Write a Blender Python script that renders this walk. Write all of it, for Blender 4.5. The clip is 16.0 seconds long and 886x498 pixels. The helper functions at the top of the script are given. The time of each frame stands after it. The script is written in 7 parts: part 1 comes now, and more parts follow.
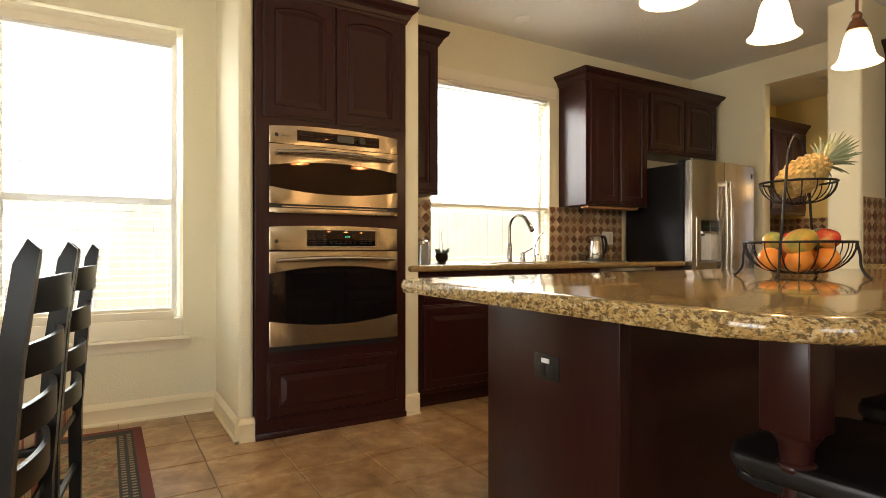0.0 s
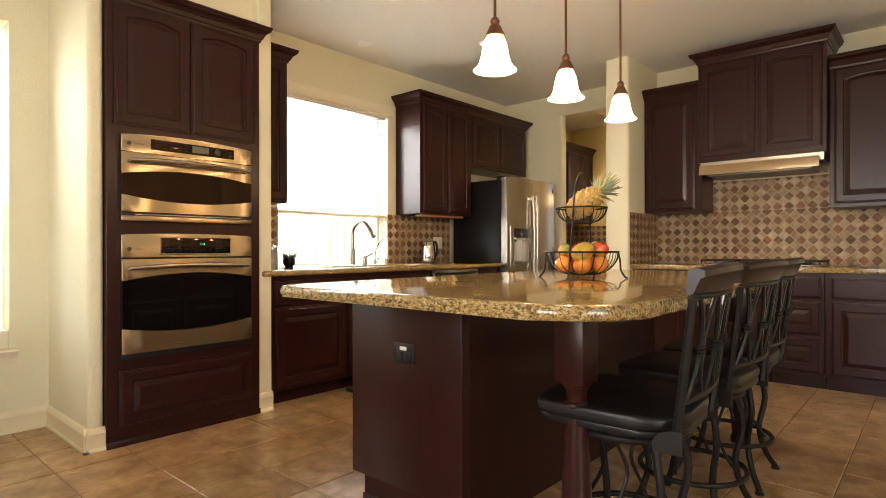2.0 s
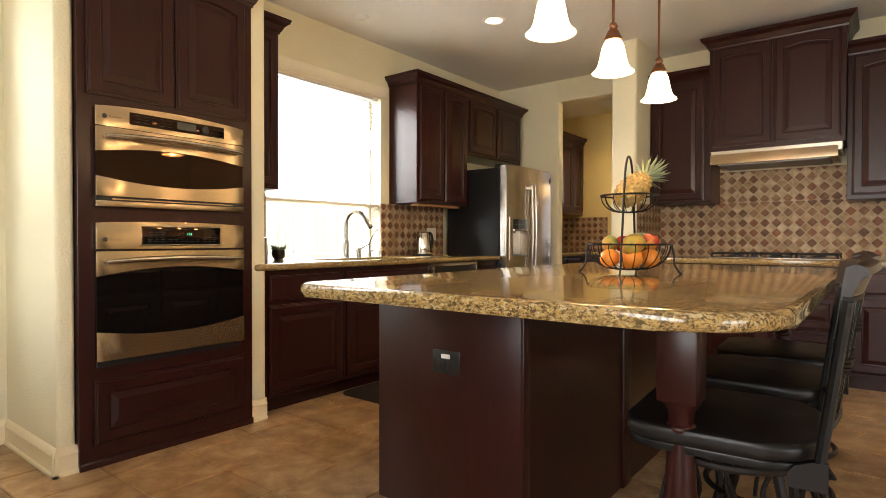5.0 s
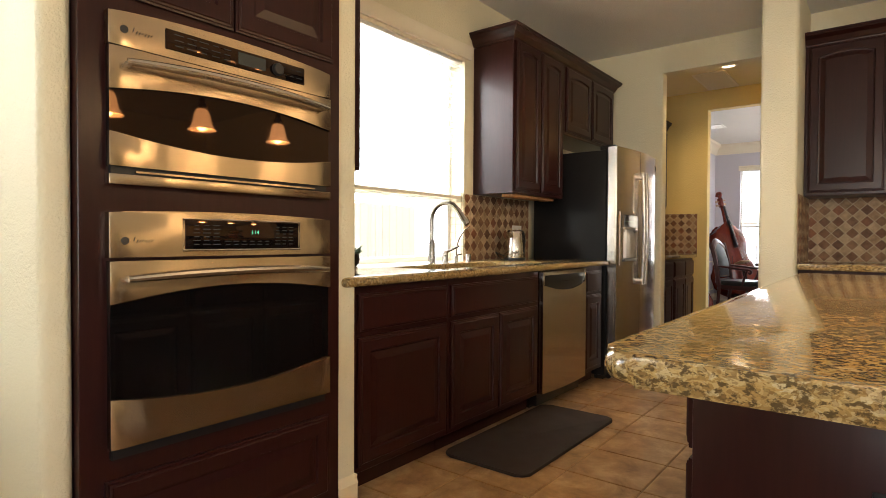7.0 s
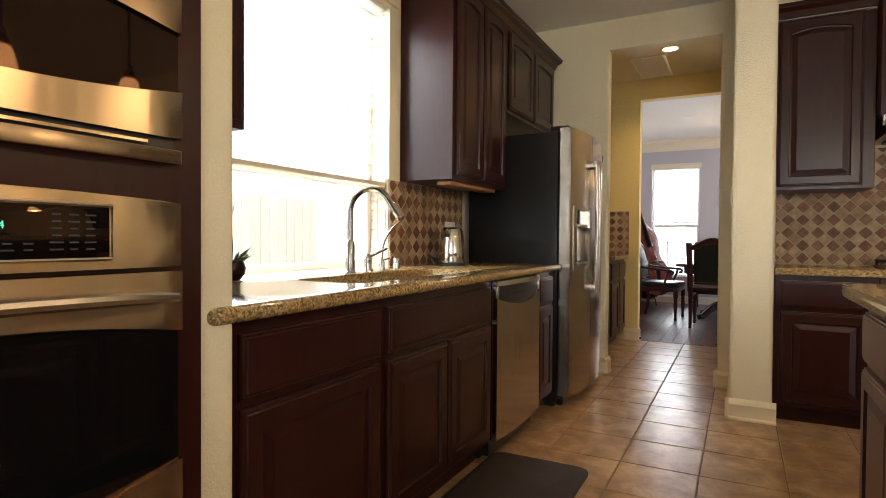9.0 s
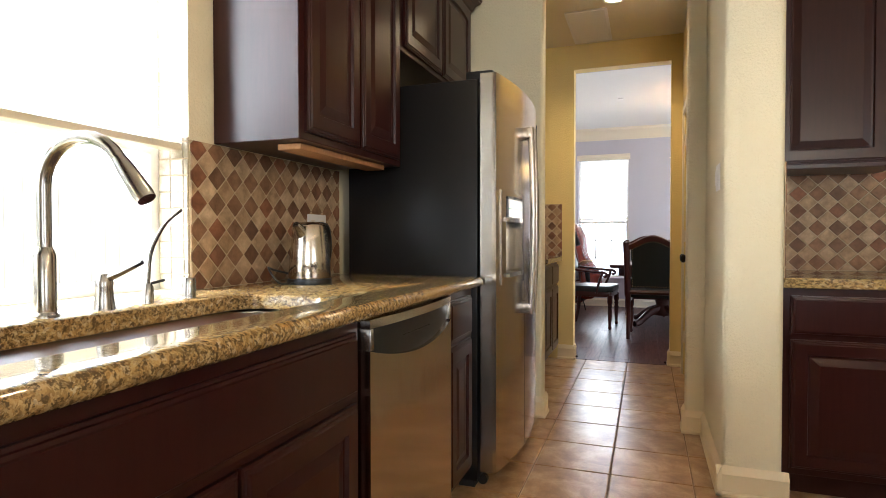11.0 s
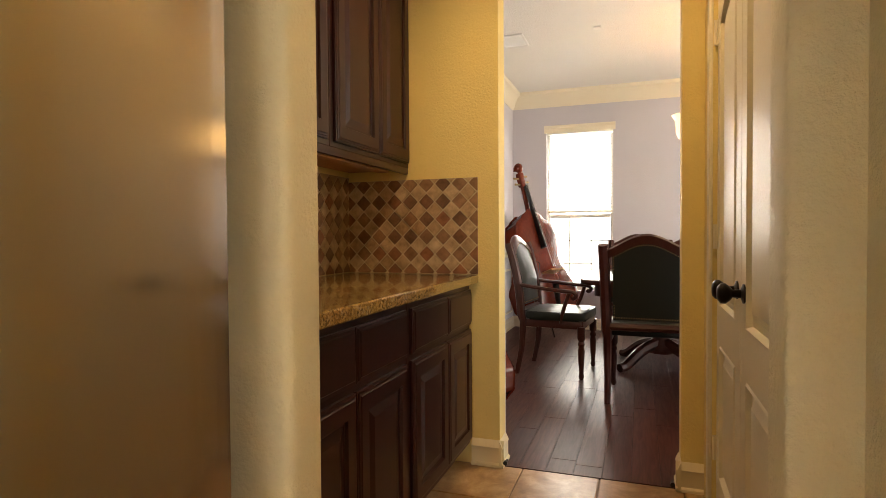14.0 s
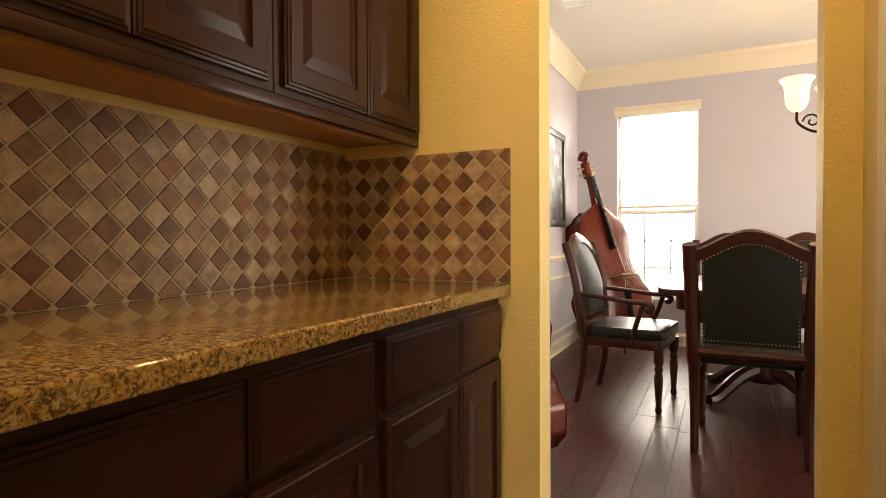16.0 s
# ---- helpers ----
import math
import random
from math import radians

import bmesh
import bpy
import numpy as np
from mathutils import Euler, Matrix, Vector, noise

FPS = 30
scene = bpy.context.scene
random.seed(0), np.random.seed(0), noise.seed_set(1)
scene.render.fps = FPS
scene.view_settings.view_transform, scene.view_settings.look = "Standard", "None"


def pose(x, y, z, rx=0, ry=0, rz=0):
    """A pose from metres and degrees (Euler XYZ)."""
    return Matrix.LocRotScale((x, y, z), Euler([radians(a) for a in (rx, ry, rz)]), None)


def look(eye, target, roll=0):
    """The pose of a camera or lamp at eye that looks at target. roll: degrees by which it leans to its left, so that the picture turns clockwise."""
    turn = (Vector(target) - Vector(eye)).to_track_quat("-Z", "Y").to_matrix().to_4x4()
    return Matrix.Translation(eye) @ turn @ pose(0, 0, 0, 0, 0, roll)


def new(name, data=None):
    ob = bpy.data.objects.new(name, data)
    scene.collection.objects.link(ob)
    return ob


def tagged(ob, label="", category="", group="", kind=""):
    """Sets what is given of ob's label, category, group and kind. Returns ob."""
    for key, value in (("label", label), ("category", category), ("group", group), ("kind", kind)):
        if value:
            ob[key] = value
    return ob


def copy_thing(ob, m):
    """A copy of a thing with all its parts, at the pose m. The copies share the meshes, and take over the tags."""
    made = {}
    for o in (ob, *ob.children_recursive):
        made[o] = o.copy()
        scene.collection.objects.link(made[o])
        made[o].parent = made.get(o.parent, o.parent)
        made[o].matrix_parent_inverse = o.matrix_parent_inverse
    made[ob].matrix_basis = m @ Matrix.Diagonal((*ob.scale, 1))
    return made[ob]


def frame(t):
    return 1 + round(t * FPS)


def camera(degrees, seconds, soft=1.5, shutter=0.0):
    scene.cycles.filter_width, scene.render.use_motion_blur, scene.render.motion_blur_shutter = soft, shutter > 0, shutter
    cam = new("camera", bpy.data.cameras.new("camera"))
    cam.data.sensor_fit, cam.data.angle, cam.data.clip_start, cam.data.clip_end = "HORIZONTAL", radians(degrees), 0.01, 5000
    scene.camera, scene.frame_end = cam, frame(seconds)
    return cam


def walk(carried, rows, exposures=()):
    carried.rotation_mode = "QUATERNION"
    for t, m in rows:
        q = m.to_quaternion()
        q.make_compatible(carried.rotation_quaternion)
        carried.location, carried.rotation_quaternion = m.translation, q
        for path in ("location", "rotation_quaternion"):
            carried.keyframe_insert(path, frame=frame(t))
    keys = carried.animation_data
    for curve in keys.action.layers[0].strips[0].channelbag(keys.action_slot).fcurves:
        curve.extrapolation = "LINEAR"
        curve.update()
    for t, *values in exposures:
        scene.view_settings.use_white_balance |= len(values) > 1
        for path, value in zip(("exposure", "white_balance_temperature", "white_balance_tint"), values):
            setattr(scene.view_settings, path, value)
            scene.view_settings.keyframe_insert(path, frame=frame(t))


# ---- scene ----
cam = camera(76.4, 16.0, soft=0.85)
PATH = [
    (0, (0.292, 0.28, 1.015), (1.32, 1.996, 1.016), 0.0),
    (0.5, (0.187, 0.219, 1.027), (1.412, 1.8, 1.029), -0.0),
    (1, (0.071, 0.155, 1.044), (1.438, 1.615, 1.046), -0.1),
    (1.5, (-0.013, 0.092, 1.049), (1.434, 1.472, 1.052), -0.1),
    (2, (-0.076, 0.052, 1.055), (1.423, 1.376, 1.055), -0.1),
    (2.5, (-0.115, 0.025, 1.051), (1.421, 1.306, 1.052), -0.2),
    (3, (-0.135, 0.028, 1.047), (1.424, 1.281, 1.046), -0.2),
    (3.2, (-0.139, 0.035, 1.048), (1.426, 1.28, 1.045), -0.1),
    (5.3, (0.026, 0.682, 1.054), (1.603, 1.912, 1.024), 0.1),
    (5.5, (0.059, 0.837, 1.041), (1.635, 2.068, 1.016), -0.0),
    (6, (0.159, 1.158, 1.033), (1.732, 2.393, 1.006), 0.1),
    (6.5, (0.289, 1.456, 1.043), (1.858, 2.696, 1.016), 0.1),
    (7, (0.405, 1.69, 1.066), (1.978, 2.925, 1.032), 0.3),
    (7.5, (0.532, 1.878, 1.068), (2.117, 3.098, 1.035), 0.3),
    (8, (0.65, 2.042, 1.058), (2.277, 3.204, 1.022), 0.4),
    (8.5, (0.841, 2.204, 1.057), (2.549, 3.243, 1.022), 0.4),
    (9, (1.049, 2.337, 1.069), (2.818, 3.271, 1.033), 0.4),
    (9.2, (1.163, 2.419, 1.079), (2.954, 3.308, 1.036), 0.5),
    (11.3, (2.475, 2.686, 1.08), (4.358, 3.359, 1.04), 0.0),
    (11.5, (2.649, 2.682, 1.083), (4.533, 3.354, 1.041), 0.1),
    (12, (3.092, 2.665, 1.087), (4.976, 3.336, 1.046), -0.1),
    (12.5, (3.533, 2.656, 1.081), (5.418, 3.321, 1.04), -0.3),
    (13, (3.911, 2.652, 1.087), (5.797, 3.316, 1.046), -0.3),
    (13.5, (4.337, 2.675, 1.1), (6.224, 3.335, 1.057), -0.4),
    (14, (4.728, 2.665, 1.1), (6.615, 3.326, 1.053), -0.4),
    (14.5, (5.0, 2.676, 1.078), (6.876, 3.369, 1.032), -0.5),
    (15, (5.242, 2.718, 1.084), (7.093, 3.474, 1.041), -0.4),
    (15.5, (5.406, 2.739, 1.08), (7.225, 3.568, 1.038), -0.3),
    (16, (5.484, 2.743, 1.07), (7.275, 3.633, 1.031), -0.3),
]
walk(cam, [(t, look(eye, target, roll)) for t, eye, target, roll in PATH],
     [(0, 1.12, 6500, 10), (0.6, 1.40, 6500, 10), (1.5, 1.45, 6400, 10), (3.0, 1.52, 6300, 10), (7.0, 1.26, 6200, 11), (9.0, 1.15, 6000, 11), (11.5, 1.65, 5600, 9),
      (12.5, 1.66, 5800, 9), (13.0, 1.92, 6000, 9), (13.6, 1.80, 6600, 10), (14.5, 1.42, 8200, 11), (15.0, 1.32, 8300, 12), (15.5, 1.95, 7900, 13), (16.0, 1.85, 7900, 13)])

# ---------- world, sun, large lights ----------
KITCHEN_CEIL, HALL_CEIL, DINING_CEIL = 2.80, 2.77, 2.775

world = bpy.data.worlds.new("world")
scene.world = world
world.use_nodes = True
wn, wl = world.node_tree.nodes, world.node_tree.links
sky = wn.new("ShaderNodeTexSky")
sky.sky_type = "NISHITA"
sky.sun_disc = False
sky.sun_elevation, sky.sun_rotation = radians(58), radians(200)
wn["Background"].inputs["Strength"].default_value = 0.15
wl.new(sky.outputs["Color"], wn["Background"].inputs["Color"])

sun_data = bpy.data.lights.new("sun", "SUN")
sun_data.energy, sun_data.angle, sun_data.color = 2.4, radians(0.5), (1.0, 0.95, 0.86)
sun = new("sun", sun_data)
sun.matrix_world = look((0, 0, 20), (0.35 * 6, 0.95 * 6, 20 - 9.6))


def area_lamp(name, eye, target, sx, sy, power, colour):
    data = bpy.data.lights.new(name, "AREA")
    data.shape, data.size, data.size_y, data.energy, data.color = "RECTANGLE", sx, sy, power, colour
    ob = new(name, data)
    ob.matrix_world = look(eye, target)
    return ob


def bulb_lamp(name, place, power, colour, radius=0.03):
    data = bpy.data.lights.new(name, "POINT")
    data.energy, data.color, data.shadow_soft_size = power, colour, radius
    ob = new(name, data)
    ob.location = place
    return ob


def down_lamp(name, place, power, colour, cone=120):
    data = bpy.data.lights.new(name, "SPOT")
    data.energy, data.color, data.shadow_soft_size = power, colour, 0.06
    data.spot_size, data.spot_blend = radians(cone), 0.6
    ob = new(name, data)
    ob.location = place
    return ob


WARM, DAY = (1.0, 0.62, 0.29), (1.0, 0.965, 0.90)
area_lamp("daylight_sink_window", (3.03, 4.85, 2.25), (3.03, 3.5, 1.25), 1.9, 1.6, 95, DAY)
area_lamp("daylight_sink_sky", (3.03, 5.5, 4.1), (3.03, 3.6, 1.1), 2.2, 1.4, 90, DAY)
area_lamp("daylight_nook_window", (0.22, 4.85, 2.15), (0.22, 3.5, 1.15), 1.3, 1.7, 34, DAY)
area_lamp("daylight_dining_window", (11.63, 3.33, 1.5), (8.0, 3.1, 0.8), 0.7, 1.7, 14, DAY)
# stands in for an unseen west window, inferred from the brightly lit wall end
area_lamp("daylight_west_window", (-3.24, 0.9, 1.4), (2.0, 1.2, 0.8), 2.2, 1.7, 46, DAY)
# added fill from an unseen south window, placed clear of the oven reflections
area_lamp("daylight_living_window", (-0.5, -3.22, 1.35), (2.2, 1.0, 0.4), 2.1, 1.8, 24, DAY)
# added fill that brightens the dining room from its unseen south side
area_lamp("daylight_south_window", (9.4, -0.54, 1.4), (9.4, 3.0, 1.2), 2.0, 1.7, 40, DAY)
PENDANTS = ((1.77, 1.40), (2.345, 1.40), (2.94, 1.39))
for px, py in PENDANTS:
    bulb_lamp("pendant_bulb", (px, py, 1.80), 3.2, WARM)
down_lamp("kitchen_downlight", (3.76, 2.92, KITCHEN_CEIL - 0.03), 12.5, (1.0, 0.70, 0.40))
down_lamp("hall_downlight", (6.418, 2.909, HALL_CEIL - 0.03), 17.5, (1.0, 0.70, 0.38), 150)
bulb_lamp("chandelier_bulb", (9.65, 2.33, 1.95), 3.4, WARM)

# ---------- materials ----------


def material(name, colour, rough=0.5, metal=0.0, spec=0.5, coat=0.0):
    m = bpy.data.materials.new(name)
    m.use_nodes = True
    b = m.node_tree.nodes["Principled BSDF"]
    b.inputs["Base Color"].default_value = (*colour, 1)
    b.inputs["Roughness"].default_value = rough
    b.inputs["Metallic"].default_value = metal
    b.inputs["Specular IOR Level"].default_value = spec
    b.inputs["Coat Weight"].default_value = coat
    return m


def node(m, kind, **values):
    n = m.node_tree.nodes.new(kind)
    for key, value in values.items():
        n.inputs[key.replace("_", " ")].default_value = value
    return n


def link(m, a, b):
    m.node_tree.links.new(a, b)


def bsdf(m):
    return m.node_tree.nodes["Principled BSDF"]


def ramp(m, source, *stops):
    r = m.node_tree.nodes.new("ShaderNodeValToRGB")
    el = r.color_ramp.elements
    while len(el) < len(stops):
        el.new(0.5)
    for e, (p, c) in zip(el, stops):
        e.position, e.color = p, (*c, 1)
    link(m, source, r.inputs["Fac"])
    return r.outputs["Color"]


def coords(m, scale=(1, 1, 1)):
    tc = m.node_tree.nodes.new("ShaderNodeNewGeometry")
    mp = m.node_tree.nodes.new("ShaderNodeMapping")
    mp.inputs["Scale"].default_value = scale
    link(m, tc.outputs["Position"], mp.inputs["Vector"])
    return mp.outputs["Vector"]


def noise_of(m, vector, scale, detail=4.0, rough=0.55):
    n = node(m, "ShaderNodeTexNoise", Scale=scale, Detail=detail, Roughness=rough)
    link(m, vector, n.inputs["Vector"])
    return n.outputs["Fac"]


def mix(m, fac, a, b, mode="MIX"):
    n = m.node_tree.nodes.new("ShaderNodeMix")
    n.data_type, n.blend_type = "RGBA", mode
    for sock, value in ((n.inputs[0], fac), (n.inputs[6], a), (n.inputs[7], b)):
        if isinstance(value, (int, float)):
            sock.default_value = value
        elif isinstance(value, tuple):
            sock.default_value = (*value, 1)
        else:
            link(m, value, sock)
    return n.outputs[2]


def bump(m, height, strength=0.2, distance=0.002):
    n = node(m, "ShaderNodeBump", Strength=strength, Distance=distance)
    link(m, height, n.inputs["Height"])
    link(m, n.outputs["Normal"], bsdf(m).inputs["Normal"])


def roughness(m, source, low, high):
    n = m.node_tree.nodes.new("ShaderNodeMapRange")
    n.inputs["To Min"].default_value, n.inputs["To Max"].default_value = low, high
    link(m, source, n.inputs["Value"])
    link(m, n.outputs["Result"], bsdf(m).inputs["Roughness"])


def colour_in(m, source):
    link(m, source, bsdf(m).inputs["Base Color"])


def paint(name, colour, texture=0.35):
    """Wall paint over an orange-peel plaster texture."""
    m = material(name, colour, 0.62, spec=0.3)
    v = coords(m)
    big = noise_of(m, v, 1.3, 3)
    colour_in(m, mix(m, big, tuple(c * 0.95 for c in colour), tuple(min(1, c * 1.03) for c in colour)))
    bump(m, noise_of(m, v, 95, 3, 0.6), min(1.0, texture * 2.2), 0.005)
    return m


def cabinet_wood(name, dark, light, rough=0.3):
    m = material(name, dark, rough, spec=0.30, coat=0.0)
    bsdf(m).inputs["Coat Roughness"].default_value = 0.18
    v = coords(m, (1, 1, 0.09))
    grain = noise_of(m, v, 60, 6, 0.6)
    cloud = noise_of(m, coords(m), 3.5, 3)
    c = ramp(m, grain, (0.3, dark), (0.72, light))
    colour_in(m, mix(m, cloud, c, mix(m, 0.5, c, dark)))
    return m


PAINT_CREAM = paint("cream_wall_paint", (0.76, 0.69, 0.49))
PAINT_GOLD = paint("golden_wall_paint", (0.76, 0.60, 0.25))
PAINT_BLUE = paint("grey_blue_wall_paint", (0.53, 0.51, 0.555), 0.2)
PAINT_CEIL = paint("ceiling_paint", (0.80, 0.78, 0.74), 0.5)
TRIM = material("white_trim_paint", (0.79, 0.71, 0.55), 0.35)
WHITE = material("white_plastic", (0.82, 0.80, 0.76), 0.35)
WOOD = cabinet_wood("espresso_cabinet_wood", (0.022, 0.0048, 0.0042), (0.035, 0.0082, 0.0065), 0.28)
WOOD_RED = cabinet_wood("mahogany_wood", (0.040, 0.009, 0.006), (0.060, 0.014, 0.008), 0.28)
RAW_WOOD = cabinet_wood("raw_plywood", (0.34, 0.165, 0.07), (0.47, 0.26, 0.12), 0.6)
BLACK_PAINT = material("black_painted_wood", (0.007, 0.0075, 0.008), 0.32, spec=0.3)
IRON = material("dark_bronze_iron", (0.012, 0.009, 0.008), 0.5, 0.0, 0.25)
BLACK = material("black_plastic", (0.008, 0.008, 0.009), 0.35)
BLACK_MATTE = material("black_rubber", (0.012, 0.011, 0.010), 0.7)
OVEN_GLASS = material("black_oven_glass", (0.004, 0.004, 0.004), 0.03, spec=0.5)
# orange put into the reflections, imitating the warm lamp glow in the glass
bsdf(OVEN_GLASS).inputs["Specular Tint"].default_value = (1.0, 0.50, 0.26, 1)
bsdf(OVEN_GLASS).inputs["IOR"].default_value = 1.55
BRONZE = material("oil_rubbed_bronze", (0.02, 0.014, 0.011), 0.3, 0.85)
COPPER = material("brushed_copper_brown", (0.16, 0.07, 0.035), 0.35, 0.8)


def steel(name, axis, colour=(0.48, 0.37, 0.25), rough=0.24):
    """Brushed stainless steel, brushed along one axis of the world."""
    m = material(name, colour, rough, 1.0)
    scale = [160, 160, 160]
    scale[axis] = 1.2
    g = noise_of(m, coords(m, tuple(scale)), 6, 3)
    roughness(m, g, rough - 0.01, rough + 0.02)
    bsdf(m).inputs["Anisotropic"].default_value = 0.8
    tangent = m.node_tree.nodes.new("ShaderNodeTangent")
    tangent.direction_type, tangent.axis = "RADIAL", "Z"
    link(m, tangent.outputs["Tangent"], bsdf(m).inputs["Tangent"])
    bsdf(m).inputs["Anisotropic Rotation"].default_value = 0.0 if axis == 2 else 0.25
    bump(m, noise_of(m, coords(m, (9, 9, 0.25)), 1.0, 2), 0.35, 0.006)
    return m


STEEL = steel("brushed_steel", 0)
STEEL_UP = steel("brushed_steel_upright", 2, (0.55, 0.49, 0.41), 0.15)
STEEL_PLAIN = material("satin_steel", (0.50, 0.46, 0.41), 0.26, 1.0)


def granite():
    m = material("gold_speckled_granite", (0.4, 0.3, 0.2), 0.11, spec=0.5, coat=0.3)
    bsdf(m).inputs["Coat Roughness"].default_value = 0.03
    v = coords(m, (1.0, 0.6, 1.0))
    wob = node(m, "ShaderNodeTexNoise", Scale=60.0, Detail=3.0)
    link(m, v, wob.inputs["Vector"])
    half = m.node_tree.nodes.new("ShaderNodeVectorMath")
    half.operation = "SCALE"
    half.inputs["Scale"].default_value = 0.022
    link(m, wob.outputs["Color"], half.inputs[0])
    warp = m.node_tree.nodes.new("ShaderNodeVectorMath")
    warp.operation = "ADD"
    link(m, v, warp.inputs[0])
    link(m, half.outputs["Vector"], warp.inputs[1])
    cells = []
    for scale in (120.0, 300.0):
        vor = node(m, "ShaderNodeTexVoronoi", Scale=scale, Randomness=1.0)
        link(m, warp.outputs["Vector"], vor.inputs["Vector"])
        sep = m.node_tree.nodes.new("ShaderNodeSeparateColor")
        link(m, vor.outputs["Color"], sep.inputs["Color"])
        cells.append(sep.outputs["Red"])
    big = ramp(m, cells[0], (0.0, (0.07, 0.038, 0.013)), (0.22, (0.20, 0.112, 0.032)), (0.45, (0.39, 0.222, 0.062)), (0.75, (0.47, 0.315, 0.115)), (1.0, (0.58, 0.48, 0.31)))
    small = ramp(m, cells[1], (0.0, (0.05, 0.028, 0.014)), (0.3, (0.19, 0.11, 0.04)), (0.55, (0.39, 0.255, 0.095)), (1.0, (0.52, 0.40, 0.20)))
    c = mix(m, 0.5, big, small)
    dark = noise_of(m, v, 120, 5, 0.7)
    c = mix(m, ramp(m, dark, (0.505, (0, 0, 0)), (0.575, (1, 1, 1))), c, (0.045, 0.026, 0.012))
    drift = noise_of(m, v, 5, 3)
    colour_in(m, mix(m, drift, c, mix(m, 0.3, c, (0.45, 0.31, 0.12))))
    return m


GRANITE = granite()


def stone_tile(name, stops, rough, scale, relief=0.15):
    """Fired or tumbled tile whose tone varies from piece to piece and over each piece."""
    m = material(name, stops[0][1], rough, spec=0.25)
    info = m.node_tree.nodes.new("ShaderNodeObjectInfo")
    v = coords(m)
    off = m.node_tree.nodes.new("ShaderNodeVectorMath")
    off.operation = "MULTIPLY_ADD"
    off.inputs[1].default_value = (1, 1, 1)
    link(m, v, off.inputs[0])
    comb = m.node_tree.nodes.new("ShaderNodeCombineXYZ")
    mul = m.node_tree.nodes.new("ShaderNodeMath")
    mul.operation = "MULTIPLY"
    mul.inputs[1].default_value = 37.0
    link(m, info.outputs["Random"], mul.inputs[0])
    link(m, mul.outputs[0], comb.inputs[0])
    link(m, mul.outputs[0], comb.inputs[1])
    link(m, comb.outputs[0], off.inputs[2])
    cloud = noise_of(m, off.outputs["Vector"], scale, 6, 0.62)
    fine = noise_of(m, v, scale * 9, 4, 0.6)
    tone = ramp(m, info.outputs["Random"], *stops)
    lo, hi = mix(m, 1.0, tone, (0.68, 0.65, 0.60), "MULTIPLY"), mix(m, 1.0, tone, (1.30, 1.28, 1.24), "MULTIPLY")
    c = mix(m, ramp(m, cloud, (0.35, (0, 0, 0)), (0.68, (1, 1, 1))), lo, hi)
    colour_in(m, mix(m, ramp(m, fine, (0.45, (0, 0, 0)), (0.75, (0.25, 0.25, 0.25))), c, lo))
    roughness(m, cloud, rough - 0.08, rough + 0.12)
    bump(m, mix(m, 0.5, cloud, fine), relief, 0.003)
    return m




def floor_tile():
    """Mottled ochre ceramic, each piece a little lighter or darker."""
    m = material("ochre_floor_tile", (0.36, 0.235, 0.115), 0.28)
    info = m.node_tree.nodes.new("ShaderNodeObjectInfo")
    v = coords(m)
    mottle = node(m, "ShaderNodeTexNoise", Scale=6.5, Detail=7.0, Roughness=0.66, Distortion=0.4)
    link(m, v, mottle.inputs["Vector"])
    c = ramp(m, mottle.outputs["Fac"], (0.32, (0.215, 0.110, 0.046)), (0.50, (0.40, 0.24, 0.112)), (0.68, (0.60, 0.425, 0.245)))
    tone = ramp(m, info.outputs["Random"], (0.0, (0.86, 0.82, 0.78)), (1.0, (1.12, 1.12, 1.10)))
    c = mix(m, 1.0, c, tone, "MULTIPLY")
    grain = noise_of(m, v, 130, 3)
    colour_in(m, mix(m, 0.1, c, ramp(m, grain, (0.3, (0.20, 0.12, 0.055)), (0.7, (0.48, 0.33, 0.18)))))
    return m


FLOOR_TILE = floor_tile()
TILE_LIGHT = stone_tile("light_travertine_tile", [(0.0, (0.42, 0.295, 0.18)), (0.4, (0.51, 0.39, 0.26)), (0.75, (0.34, 0.225, 0.13)), (1.0, (0.46, 0.35, 0.23))], 0.5, 22)
TILE_DARK = stone_tile("brown_travertine_tile", [(0.0, (0.215, 0.115, 0.064)), (0.35, (0.28, 0.165, 0.096)), (0.65, (0.15, 0.082, 0.050)), (1.0, (0.265, 0.118, 0.062))], 0.5, 22)
TILE_PALE = stone_tile("pale_stone_tile", [(0.0, (0.62, 0.57, 0.48)), (0.5, (0.50, 0.44, 0.36)), (1.0, (0.68, 0.63, 0.54))], 0.45, 22)
GROUT = paint("tan_grout", (0.52, 0.42, 0.28), 0.3)
FLOOR_GROUT = paint("brown_floor_grout", (0.27, 0.18, 0.105), 0.5)


def plank_wood():
    m = material("dark_red_floor_wood", (0.08, 0.03, 0.018), 0.3, spec=0.25)
    info = m.node_tree.nodes.new("ShaderNodeObjectInfo")
    v = coords(m, (0.5, 6, 1))
    wave = node(m, "ShaderNodeTexNoise", Scale=9.0, Detail=6.0, Distortion=1.2)
    link(m, v, wave.inputs["Vector"])
    tone = ramp(m, info.outputs["Random"], (0.0, (0.058, 0.015, 0.009)), (1.0, (0.098, 0.028, 0.015)))
    c = mix(m, ramp(m, wave.outputs["Fac"], (0.38, (0, 0, 0)), (0.62, (1, 1, 1))), tone, mix(m, 1.0, tone, (0.55, 0.5, 0.5), "MULTIPLY"))
    colour_in(m, c)
    roughness(m, wave.outputs["Fac"], 0.26, 0.44)
    bump(m, wave.outputs["Fac"], 0.25, 0.002)
    return m


PLANK = plank_wood()


